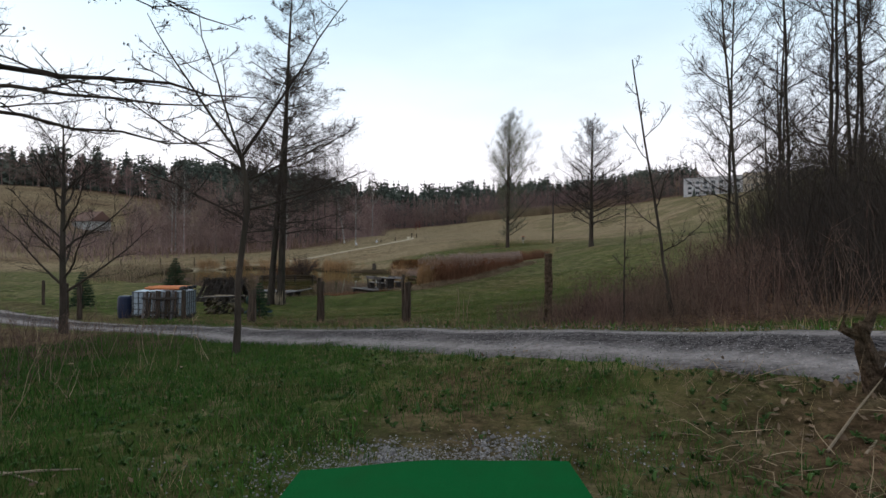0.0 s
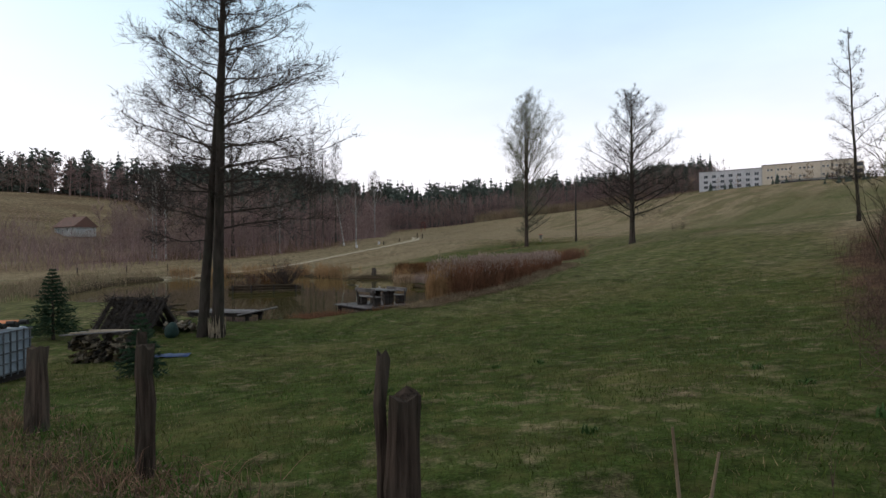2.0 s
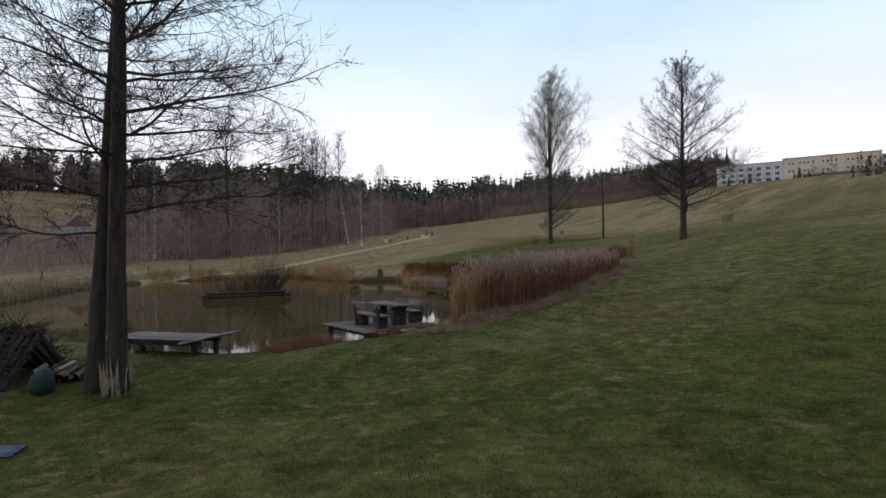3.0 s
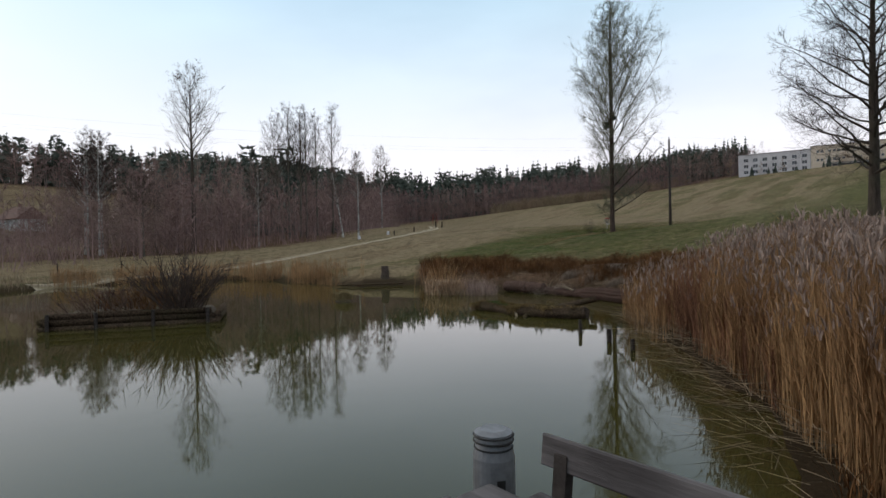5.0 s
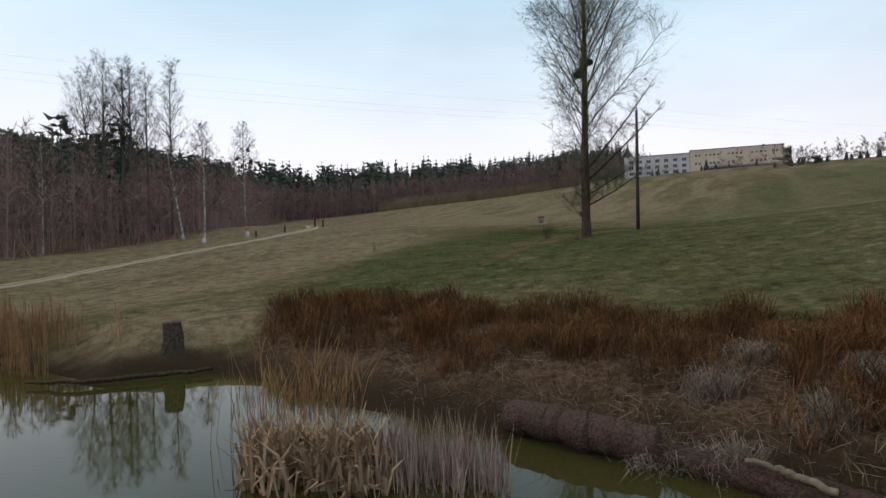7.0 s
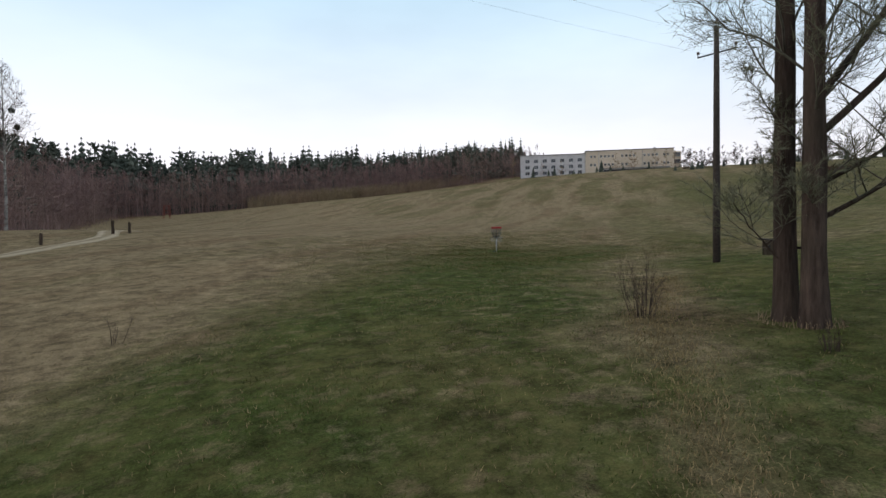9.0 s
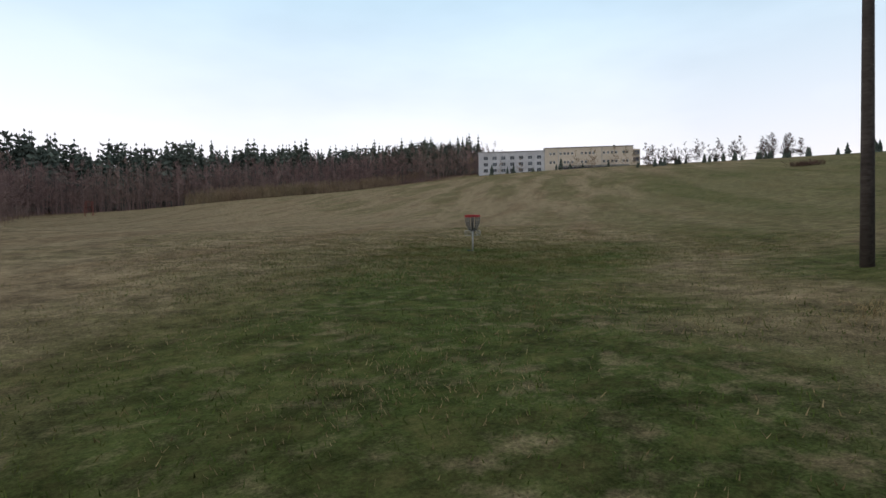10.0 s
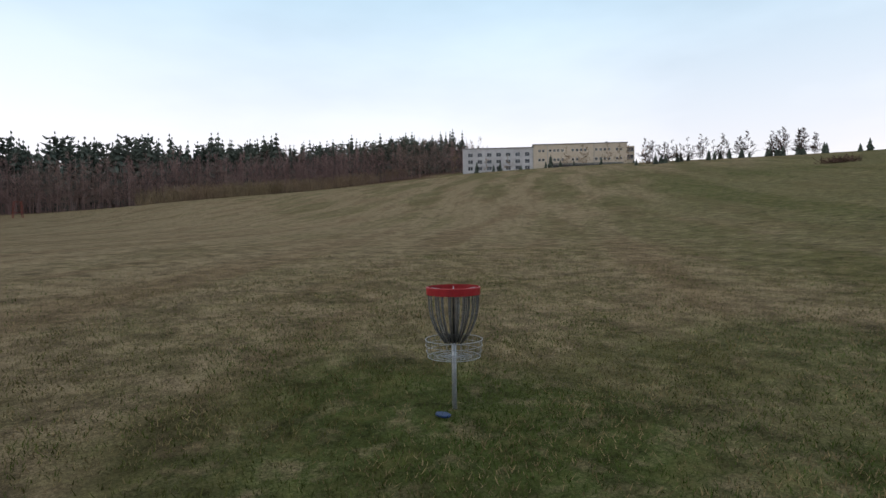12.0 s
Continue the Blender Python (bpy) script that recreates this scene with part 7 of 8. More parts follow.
def block(parent, x0, length, depth, z0, z1, holes, material, roof=True):
    g = wall_with_holes(length, z0, z1, holes)
    part("wall", g, material, parent, at=pose(x0, 0, 0))
    g = Geo()
    g.add([(0, 0, z0), (0, depth, z0), (0, depth, z1), (0, 0, z1)], None, [(3, 2, 1, 0)])
    g.add([(length, 0, z0), (length, depth, z0), (length, depth, z1), (length, 0, z1)], None, [(0, 1, 2, 3)])
    g.add([(0, depth, z0), (length, depth, z0), (length, depth, z1), (0, depth, z1)], None, [(3, 2, 1, 0)])
    part("rear_wall", g, material, parent, at=pose(x0, 0, 0))
    if roof:
        g = Geo()
        box(g, (length + 0.5, depth + 0.6, 0.28), (length / 2, depth / 2, z1 + 0.14), bevel=0.04)
        part("roof", g, ROOF, parent, at=pose(x0, 0, 0))
    for a, b, c, d in holes:
        w, h = b - a, d - c
        win = Geo()
        t = 0.09
        for p in ((w, t, (w / 2, 0, t / 2)), (w, t, (w / 2, 0, h - t / 2)), (t, h - 2 * t, (t / 2, 0, h / 2)), (t, h - 2 * t, (w - t / 2, 0, h / 2)), (t * 0.8, h - 2 * t, (w * 0.5, 0, h / 2))):
            box(win, (p[0], 0.08, p[1]), p[2])
        f = part("window", win, FRAME, parent, at=pose(x0 + a, 0.2, c))
        glass = Geo()
        box(glass, (w - 0.1, 0.03, h - 0.1), (w / 2, 0.02, h / 2))
        part("pane", glass, PANE, f)


B0 = Vector((123.6, 283.7, 28.3))
hall = thing("apartment_block", Matrix.Translation(B0) @ pose(0, 0, 0, 0, 0, math.degrees(math.atan2(-34.5, 50.9))), "long three-storey flat-roofed block with white and cream wings on the hilltop", "building")
left = []
for col in range(7):
    for row, z in enumerate((0.7, 3.2, 5.8)):
        x = 2.0 + col * 3.6
        left.append((x, x + 1.9, z, z + 1.55))
block(hall, 0.0, 26.8, 12, -2.5, 8.9, left, PLASTER_W)
right = []
for x in (1.9, 3.3, 5.9, 7.5, 8.9, 10.5, 14.3, 15.9, 17.4, 18.9, 23.0, 24.6, 26.2, 27.7, 30.6, 32.0):
    right.append((x, x + 0.95, 7.1, 8.15))
    if x < 11 or 14 < x < 16 or x > 22:
        right.append((x, x + 1.0, 3.6, 4.7))
right.append((7.2, 32.5, 0.2, 2.2))
block(hall, 26.8, 34.7, 12, -2.5, 9.85, right, PLASTER_Y)
g = Geo()
box(g, (3.0, 9.5, 9.8), (63.1, 6.4, 4.0), bevel=0.05)
part("stair_wing", g, PLASTER_Y, hall, "cream stair wing")
for z in (1.2, 4.2, 7.0):
    g = Geo()
    box(g, (2.3, 0.12, 1.5), (63.1, 1.62, z + 0.6))
    part("loggia_glass", g, PANE, hall)
    g = Geo()
    box(g, (2.7, 0.9, 0.16), (63.1, 1.4, z - 0.25))
    part("balcony_slab", g, CONCRETE, hall)
for x in (26.7, 32.2, 49.4):
    g = Geo()
    box(g, (0.22, 0.2, 10.5), (x, -0.06, 4.4))
    part("downpipe", g, CONCRETE, hall)
for x, h in ((28.0, 0.5), (43.5, 0.5), (54.8, 0.8), (6.0, 0.4)):
    g = Geo()
    box(g, (0.7, 0.7, h + 0.4), (x, 4, 10.1 + h / 2), bevel=0.05)
    part("chimney", g, ROOF, hall)
g = Geo()
box(g, (26.5, 0.4, 0.5), (46.8, -0.25, 2.45))
part("canopy", g, ROOF, hall, "dark canopy over the ground floor")

cot = thing("farmhouse", pose(-97.0, 147.0, at_land(-97.0, 147.0) - 0.6, 0, 0, -28), "low white farmhouse with a dark tiled roof below the wood", "house")
cot.scale = (0.72, 0.72, 0.72)
hs = [(1.5, 2.6, 0.9, 2.1), (4.2, 5.3, 0.9, 2.1), (7.0, 8.1, 0.9, 2.1), (9.4, 10.4, 0.1, 2.1)]
block(cot, 0, 12, 7, -1, 2.7, hs, CONCRETE, roof=False)
g = Geo()
v = [(-0.5, -0.6, 2.5), (12.5, -0.6, 2.5), (12.5, 3.5, 6.0), (-0.5, 3.5, 6.0), (12.5, 7.6, 2.5), (-0.5, 7.6, 2.5), (-0.5, -0.6, 2.35), (12.5, -0.6, 2.35), (12.5, 7.6, 2.35), (-0.5, 7.6, 2.35)]
g.add(v, [(0, 3, 5), (1, 4, 2)], [(0, 1, 2, 3), (3, 2, 4, 5), (6, 7, 1, 0), (8, 9, 5, 4), (9, 6, 0, 5), (7, 8, 4, 1), (9, 8, 7, 6)])
part("roof", g, ROOF_RED, cot)
g = Geo()
box(g, (0.7, 0.7, 1.6), (4, 4.2, 6.2), bevel=0.03)
part("chimney", g, ROOF_RED, cot)

# ---------------------------------------------------------------- trees along the hilltop
rng = rng_of(600)
ROW = [(134, 206), (146, 203), (154, 194), (156, 181), (154, 168), (152, 158), (150, 145), (148, 130)]
row_s = np.linspace(0, 1, len(ROW))


def on_row(s):
    return float(np.interp(s, row_s, [p[0] for p in ROW])), float(np.interp(s, row_s, [p[1] for p in ROW]))


def hill_spruce(x, y, h, seed, parent_label):
    ob = thing("hedge_spruce", pose(x, y, at_land(x, y) - 0.1), parent_label, "spruce", "small spruces on the hilltop")
    ob.scale = (1.5, 1.5, 1.0)
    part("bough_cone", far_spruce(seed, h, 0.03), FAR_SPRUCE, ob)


for n in range(46):
    s = float(np.clip(rng.uniform(0, 1), 0.01, 0.99))
    x, y = on_row(s)
    h = rng.uniform(1.3, 2.6) if s < 0.7 else rng.uniform(1.5, 3.4)
    hill_spruce(x + rng.uniform(-3, 3), y + rng.uniform(-3, 3), h, 610 + n % 6, "small dark spruce in the row on the hilltop")
hill_spruce(*on_row(0.86), 7.2, 616, "taller dark spruce at the end of the row")
ROW_CROWNS = [far_bare(240 + n, 15, 18, 10, 0.13).mesh("bare_crown", TWIG if n % 2 else TWIG_DARK) for n in range(6)]
for n in range(64):
    s = rng.choice((0.04, 0.10, 0.17, 0.26, 0.30, 0.36, 0.42, 0.47)) + rng.normal(scale=0.02)
    x, y = on_row(max(0.0, s))
    h = rng.uniform(3.4, 7.0)
    ob = thing("hilltop_tree", pose(x + rng.uniform(-4, 4), y + rng.uniform(-4, 4), at_land(x, y) - 0.2), "thin bare tree in the row on the hilltop", "tree", "bare trees on the hilltop")
    ob.scale = (h / 15 * 1.3, h / 15 * 1.3, h / 15)
    part("bare_crown", ROW_CROWNS[n % 6], None, ob)
for x, t, h in ((5.5, -3.0, 4.2), (11.8, -3.5, 2.6), (14.2, -2.6, 3.6), (33.0, -3.2, 4.6), (31.2, -3.0, 2.2), (36.5, -3.4, 2.6), (41.5, -3.2, 2.0), (51.5, -3.0, 2.4), (63.0, -4.0, 2.0), (22.0, -3.0, 1.6)):
    p = hall.matrix_basis @ Vector((x, t, 0))
    hill_spruce(p.x, p.y, h, 610 + int(x) % 6, "small dark spruce in front of the block")
BLOCK_CROWNS = [far_bare(250 + n, 15, 18, 10, 0.11).mesh("bare_crown", FAR_SHRUB) for n in range(3)]
for x, t, h in ((38.5, -5, 7.5), (44.5, -5, 8.0), (46.0, -4, 7.0), (53.5, -5, 8.2), (57.5, -5, 8.0), (60.5, -6, 7.4), (66.5, -3, 7.5), (9.0, -5, 6.0), (-3.0, -2, 9.0), (17.0, -4, 6.0), (70.0, 3, 8.0)):
    p = hall.matrix_basis @ Vector((x, t, 0))
    ob = thing("hilltop_tree", pose(p.x, p.y, at_land(p.x, p.y) - 0.2), "thin bare tree in front of the block", "tree", "bare trees at the block")
    ob.scale = (h / 15 * 1.2, h / 15 * 1.2, h / 15)
    part("bare_crown", BLOCK_CROWNS[int(x) % 3], None, ob)
ob = thing("brush_heap", pose(113.5, 148.0, at_land(113.5, 148.0)), "low brown heap of brush on the meadow", "heap")
part("brush_mass", shrub(190, 1.2, 1.4, 640, 0.06, 0.9), BRAMBLE, ob)

# ---------------------------------------------------------------- reeds, sedge, brush and grass
def stuff(name, geo, material, label, category):
    return single(name, geo, material, label, category, kind="stuff")


def reeds(name, foot, height, seed, material, label, plume=0.5, width=0.009, lean=0.14, leaves=2):
    rng = rng_of(seed)
    n = len(foot)
    h = height * rng.uniform(0.55, 1.12, n) * (0.94 + 0.10 * wobble(foot[:, 0], foot[:, 1], 1.2, seed + 9))
    g = Geo()
    blades(g, foot, h, width, lean, rng)
    for m in range(leaves):
        b = foot + np.stack([np.zeros(n), np.zeros(n), h * rng.uniform(0.2, 0.7, n)], -1)
        blades(g, b, h * rng.uniform(0.2, 0.4, n), width * 1.3, 0.6, rng, 0.15)
    stuff(name, g, material, label, "reeds")
    if plume:
        pick = rng.uniform(size=n) < plume
        g = Geo()
        f = foot[pick] + np.stack([np.zeros(pick.sum()), np.zeros(pick.sum()), h[pick] * 0.93], -1)
        for m in range(4):
            blades(g, f, rng.uniform(0.10, 0.24, len(f)), 0.022, 0.6, rng, 0.2)
        stuff(name + "_plumes", g, PLUME, "feathery grey-brown seed plumes of the reeds", "reeds")


rng = rng_of(700)
shore_y = [p[1] for p in SHORE[1:11]]
shore_x = [p[0] for p in SHORE[1:11]]


def bed(n, y0, y1, out0, out1, seed):
    rng = rng_of(seed)
    y = rng.uniform(y0, y1, n)
    x = np.interp(y, shore_y, shore_x) + rng.uniform(out0, out1, n) * np.interp(y, (y0, y0 + 2.0, y1 - 2, y1), (0.75, 1, 1, 0.6))
    return on_land(x, y, 0.05)


RIM_Y, RIM_X = (35.9, 36.9, 38.2, 40.0, 42.2, 44.5, 50.0, 53.0), (0.1, 1.3, 2.3, 3.6, 5.1, 6.6, 7.2, 5.6)


def reed_places(n, y0, y1, u0, u1, seed):
    """Places in the reed bed: u runs from the shore line (0) to the bed's landward rim (1)."""
    rng = rng_of(seed)
    y = rng.uniform(y0, y1, n)
    sx = np.interp(y, (36.0, *shore_y[3:]), (-1.6, *shore_x[3:])) + 0.05
    rim = np.maximum(np.interp(y, RIM_Y, RIM_X) + 0.25 * wobble(y, y * 0.3, 1.1, seed + 3), sx + 0.6)
    x = sx + (rim - sx) * rng.uniform(u0, u1, n)
    keep = rng.uniform(0, 1, n) < (rim - sx) / 6.0
    return on_land(x[keep], y[keep], 0.05)


def reed_height(foot):
    return np.clip(0.98 - np.maximum(foot[:, 2], WATER), 0.9, 2.2)


gold = reed_places(11500, 35.9, 45.5, 0.0, 0.46, 701)
reeds("reed_bed", gold, reed_height(gold), 702, REED, "tall dry golden reeds on the pond's edge", 0.34)
rust = reed_places(16500, 36.3, 51.5, 0.38, 1.0, 703)
reeds("rusty_reed_bed", rust, reed_height(rust), 704, REED_RED, "dense rust-brown reeds behind the golden ones", 0.26)
low_red = reed_places(7000, 41.5, 51.0, 0.0, 0.5, 717)
reeds("shore_reeds", low_red, 0.72 * reed_height(low_red), 718, REED_RED, "low rust-red reeds leaning over the water", 0.0, 0.011, 0.3)
late = bed(1000, 47.0, 52.5, -0.6, 1.8, 705)
reeds("thin_reed_bed", late, 1.7, 706, REED, "thinning dry reeds along the bank", 0.3)
rng = rng_of(709)
s = rng.uniform(0, 1, 2600)
x, y = 4.4 + 6.4 * s + rng.normal(scale=0.55, size=2600), 49.0 + 9.0 * s + rng.normal(scale=0.55, size=2600)
reeds("bank_reeds", on_land(x, y, 0.05), 1.15, 716, REED_RED, "low rust-brown reeds along the top of the bank", 0.0, 0.013, 0.2, 1)
broken = bed(420, 39.0, 51.0, -0.7, 0.3, 707)
g = Geo()
rng = rng_of(708)
w = np.stack([rng.normal(-0.5, 0.7, len(broken)), rng.normal(scale=0.8, size=len(broken)), rng.uniform(0.02, 0.35, len(broken))], -1)
broken[:, 2] = np.maximum(broken[:, 2], WATER) + rng.uniform(0.0, 0.3, len(broken))
twigs(g, broken, w, rng.uniform(0.4, 1.2, len(broken)), 0.005, rng, 0.06)
stuff("broken_reeds", g, STRAW, "broken pale reed stalks fallen over the water", "reeds")

def far_shore(n, first, last, in0, in1, seed):
    """Places beside a stretch of the shore line, in0 to in1 metres outside it."""
    rng = rng_of(seed)
    pts = np.array(SHORE[first:last + 1], float)
    seg = np.linalg.norm(np.diff(pts, axis=0), axis=1)
    s = rng.uniform(0, seg.sum(), n)
    i = np.minimum(np.searchsorted(np.cumsum(seg), s), len(seg) - 1)
    f = ((s - np.concatenate([[0], np.cumsum(seg)])[i]) / seg[i])[:, None]
    p = pts[i] * (1 - f) + pts[i + 1] * f
    d = (pts[i + 1] - pts[i]) / seg[i][:, None]
    out = np.stack([d[:, 1], -d[:, 0]], -1)
    p = p + out * rng.uniform(in0, in1, n)[:, None]
    return p[:, 0], p[:, 1]


x, y = far_shore(3600, 18, 23, -0.6, 1.4, 710)
clump = wobble(x, y, 2.2, 711) > -0.35
reeds("far_reeds", on_land(x[clump], y[clump], 0.05), 1.5, 712, REED, "low dry tan reeds along the far bank", 0.0, 0.016, 0.12, 1)
x, y = far_shore(2600, 22, 27, -0.3, 3.0, 713)
reeds("left_bank_reeds", on_land(x, y, 0.05), 1.0, 714, STRAW, "pale dry grass and reeds on the bank", 0.0, 0.018, 0.4, 1)
# cattail clump in the water
rng = rng_of(720)
n = 950
s = rng.uniform(0, 1, n)
fx, fy = -5.2 + 3.1 * s + rng.normal(scale=0.12, size=n), 61.3 - 1.1 * s + rng.normal(scale=0.34, size=n)
foot = np.stack([fx, fy, np.full(n, WATER - 0.05)], -1)
left = s < 0.55
g = Geo()
blades(g, foot[left], rng.uniform(0.45, 1.1, left.sum()), 0.05, 0.5, rng, 0.2)
blades(g, foot[left], rng.uniform(0.3, 0.85, left.sum()), 0.055, 0.8, rng, 0.4)
blades(g, foot[left], rng.uniform(0.2, 0.6, left.sum()), 0.05, 1.0, rng, 0.6)
stuff("cattail_leaves", g, CATTAIL, "clump of broken straw-coloured cattail leaves in the water", "cattails")
g = Geo()
blades(g, foot[~left], rng.uniform(0.35, 1.0, (~left).sum()), 0.016, 0.25, rng)
blades(g, foot[~left], rng.uniform(0.2, 0.85, (~left).sum()), 0.014, 0.4, rng)
stuff("cattail_stems", g, CATTAIL_STEM, "greyish upright reed stems beside the cattails", "cattails")
f2 = np.stack([rng.normal(-4.6, 0.45, 160), rng.normal(62.5, 0.3, 160), np.full(160, WATER)], -1)
reeds("tall_reed_tuft", f2, 1.9, 721, REED, "tall thin reeds rising behind the cattails", 0.0, 0.012, 0.45, 1)

# rust-coloured sedge band on the far bank
rng = rng_of(730)
n = 23000
x, y = rng.uniform(-7, 15, n), rng.uniform(55, 73, n)
d = shore_distance(x, y)
band = (d > 1.5 + 0.8 * wobble(x, y, 2.5, 731)) & (d < 6.4 + 1.4 * wobble(x, y, 3.5, 732)) & (wobble(x, y, 1.4, 734) + rng.uniform(-0.6, 0.6, n) > -0.35) & (x > -6 + 0.2 * wobble(x, y, 1, 733))
tuft_p = np.repeat(on_land(x[band], y[band], 0.03), 5, 0)
tuft_p[:, :2] += rng.normal(scale=0.06, size=(len(tuft_p), 2))
g = Geo()
blades(g, tuft_p, rng.uniform(0.3, 0.95, len(tuft_p)) * np.clip(0.85 + 0.55 * wobble(tuft_p[:, 0], tuft_p[:, 1], 1.8, 736), 0.3, 1.6), 0.016, 1.0, rng, 0.3)
stuff("sedge_band", g, SEDGE, "band of rust-brown sedge on the bank", "sedge")
x, y = rng.uniform(-3, 16, 24000), rng.uniform(50, 66, 24000)
d = shore_distance(x, y)
band = (d > 0.2) & (d < 5.2) & (wobble(x, y, 1.3, 735) > -0.5)
p = on_land(x[band], y[band], 0.02)
w = rng.normal(scale=1.0, size=(len(p), 3))
w[:, 2] = np.abs(w[:, 2]) * 0.5
g = Geo()
twigs(g, p, w, rng.uniform(0.15, 0.6, len(p)), 0.005, rng, 0.2)
stuff("bank_litter", g, STRAW, "tangle of pale dead stalks on the bank", "dead stalks")
x, y = rng.uniform(-3, 16, 9000), rng.uniform(50, 66, 9000)
d = shore_distance(x, y)
p = on_land(x[(d > 0.2) & (d < 4)], y[(d > 0.2) & (d < 4)], 0.02)
g = Geo()
blades(g, p, rng.uniform(0.1, 0.45, len(p)), 0.012, 0.8, rng, 0.3)
stuff("bank_brush", g, THATCH, "low brown brush on the bank", "brush")
for n, (x, y, r) in enumerate([(0.15, 60.1, 0.42), (0.8, 59.6, 0.3), (2.9, 58.2, 0.35), (4.2, 56.4, 0.4), (5.0, 59.0, 0.4), (3.4, 60.0, 0.35), (1.6, 61.0, 0.4), (2.3, 59.6, 0.45), (4.4, 58.2, 0.42), (6.0, 57.6, 0.4), (6.6, 59.4, 0.42), (3.0, 61.6, 0.4), (5.4, 61.0, 0.4), (7.4, 56.4, 0.38), (4.9, 54.6, 0.4), (6.2, 55.6, 0.42)]):
    ob = thing("grass_tussock", pose(x, y, at_land(x, y)), "drooping tussock of pale dead grass on the bank", "tussock", "tussocks on the bank")
    g = Geo()
    rng = rng_of(740 + n)
    f = np.stack([rng.normal(scale=r * 0.55, size=420), rng.normal(scale=r * 0.4, size=420), np.full(420, -0.02)], -1)
    f[:, 2] += land(f[:, 0] + x, f[:, 1] + y) - at_land(x, y)
    blades(g, f, rng.uniform(0.2, 0.6, 420), 0.012, 1.5, rng, 0.6)
    part("leaf_tuft", g, TUSSOCK, ob)

# rushes on the near bank
rng = rng_of(750)
n = 1500
s = rng.uniform(0, 1, n)
x, y = -7.2 + 2.2 * s + rng.normal(scale=0.2, size=n), 33.8 + 1.0 * s + rng.normal(scale=0.35, size=n)
foot = on_land(x, y, 0.03)
foot[:, 2] = np.maximum(foot[:, 2], WATER - 0.08)
reeds("near_rushes", foot, 0.5, 751, REED_RED, "rust-brown rushes on the near bank", 0.0, 0.009, 0.4, 1)
x, y = rng.uniform(-7.6, -4.9, 40), rng.uniform(34.6, 35.6, 40)
g = Geo()
spikes(g, np.stack([x, y, np.full(40, WATER - 0.05)], -1), np.stack([rng.normal(scale=0.06, size=40), rng.normal(scale=0.06, size=40), np.ones(40)], -1), rng.uniform(0.6, 1.15, 40), 0.006, rng)
stuff("dark_stalks", g, TWIG_DARK, "thin dark dead stalks standing in the shallows", "stalks")
x, y = far_shore(1200, 2, 5, 0.1, 1.1, 752)
reeds("deck_sedge", on_land(x, y, 0.03), 0.42, 753, SEDGE, "rust-brown sedge beside the platform", 0.0, 0.011, 0.7, 1)

# brushwood thicket
rng = rng_of(760)
X, Y = rng.uniform(2.2, 32, 2700), rng.uniform(7.6, 48, 2700)
t = thicket_in(X, Y)
rim = (t > 0.1) & (t < 3.0)
middle = (t > 2.2) & (t < 5.5)
deep = (t > 4.6) & (t < 13)
p = on_land(X[rim], Y[rim], 0.05)
stuff("brambles", stems_at(p, 14, 0.95, 0.4, 761, 0.005), BRAMBLE, "purplish bare bramble stems at the lawn's edge", "brambles")
p = on_land(X[middle], Y[middle], 0.05)
stuff("low_brushwood", stems_at(p, 12, 1.7, 0.45, 764, 0.007), BRAMBLE, "reddish-brown bare shrubs on the bank", "brushwood")
p = on_land(X[deep], Y[deep], 0.05)
stuff("brushwood", stems_at(p, 9, 3.9, 0.5, 762, 0.010), TWIG_DARK, "dense dark brushwood in the thicket", "brushwood")
p = on_land(X[deep & (t > 6)][::3], Y[deep & (t > 6)][::3], 0.05)
stuff("brush_poles", stems_at(p, 4, 5.4, 0.6, 763, 0.013), TWIG_DARK, "upright bare poles in the thicket", "brushwood")
for low, high, height, count, seed in ((0.0, 0.35, 4.6, 70, 765), (0.25, 0.7, 6.2, 80, 766), (0.55, 1.0, 7.4, 90, 767)):      # the close-grown clump behind, rising along the bank
    along = rng.uniform(low, high, count)
    p = on_land(17.4 + 10.0 * along + rng.normal(scale=0.7, size=count), 28.4 + 4.5 * along + rng.normal(scale=1.3, size=count), 0.1)
    stuff("dense_bushes", stems_at(p, 15, height, 0.7, seed, 0.024), THICKET, "tall close-grown olive-brown bushes on the bank", "bushes")
n = 9000
X, Y = rng.uniform(2.0, 12, n), rng.uniform(7, 24, n)
t = thicket_in(X, Y)
ok = (t > -0.6) & (t < 4)
g = Geo()
w = rng.normal(scale=1.0, size=(ok.sum(), 3))
w[:, 2] = np.abs(w[:, 2]) * 0.6
twigs(g, on_land(X[ok], Y[ok], 0.0), w, rng.uniform(0.2, 0.7, ok.sum()), 0.004, rng, 0.2)
stuff("fallen_twigs", g, BRAMBLE, "tangle of fallen twigs at the thicket's foot", "twigs")
# dry stalks on the verge by the road
rng = rng_of(770)
X, Y = rng.uniform(-15, -4.6, 240), rng.uniform(2.5, 13, 240)
ok = Y < road_y(X) - 1.9
stuff("verge_brush", stems_at(on_land(X[ok], Y[ok], 0.02), 7, 0.8, 0.25, 771, 0.004), BRAMBLE, "grey-brown dead stalks on the road verge", "stalks")
X, Y = rng.uniform(-9, -3.4, 90), rng.uniform(2.4, 9, 90)
stuff("pale_stalks", stems_at(on_land(X, Y, 0.02), 2, 0.75, 0.2, 772, 0.004), STRAW, "pale upright dead stalks in the grass", "stalks")
X, Y = rng.uniform(1.6, 5.0, 110), rng.uniform(0.6, 4.6, 110)
ok = Y < road_y(X) - 1.5
g = Geo()
p = np.repeat(on_land(X[ok], Y[ok]), 6, 0)
p[:, :2] += rng.normal(scale=0.15, size=(len(p), 2))
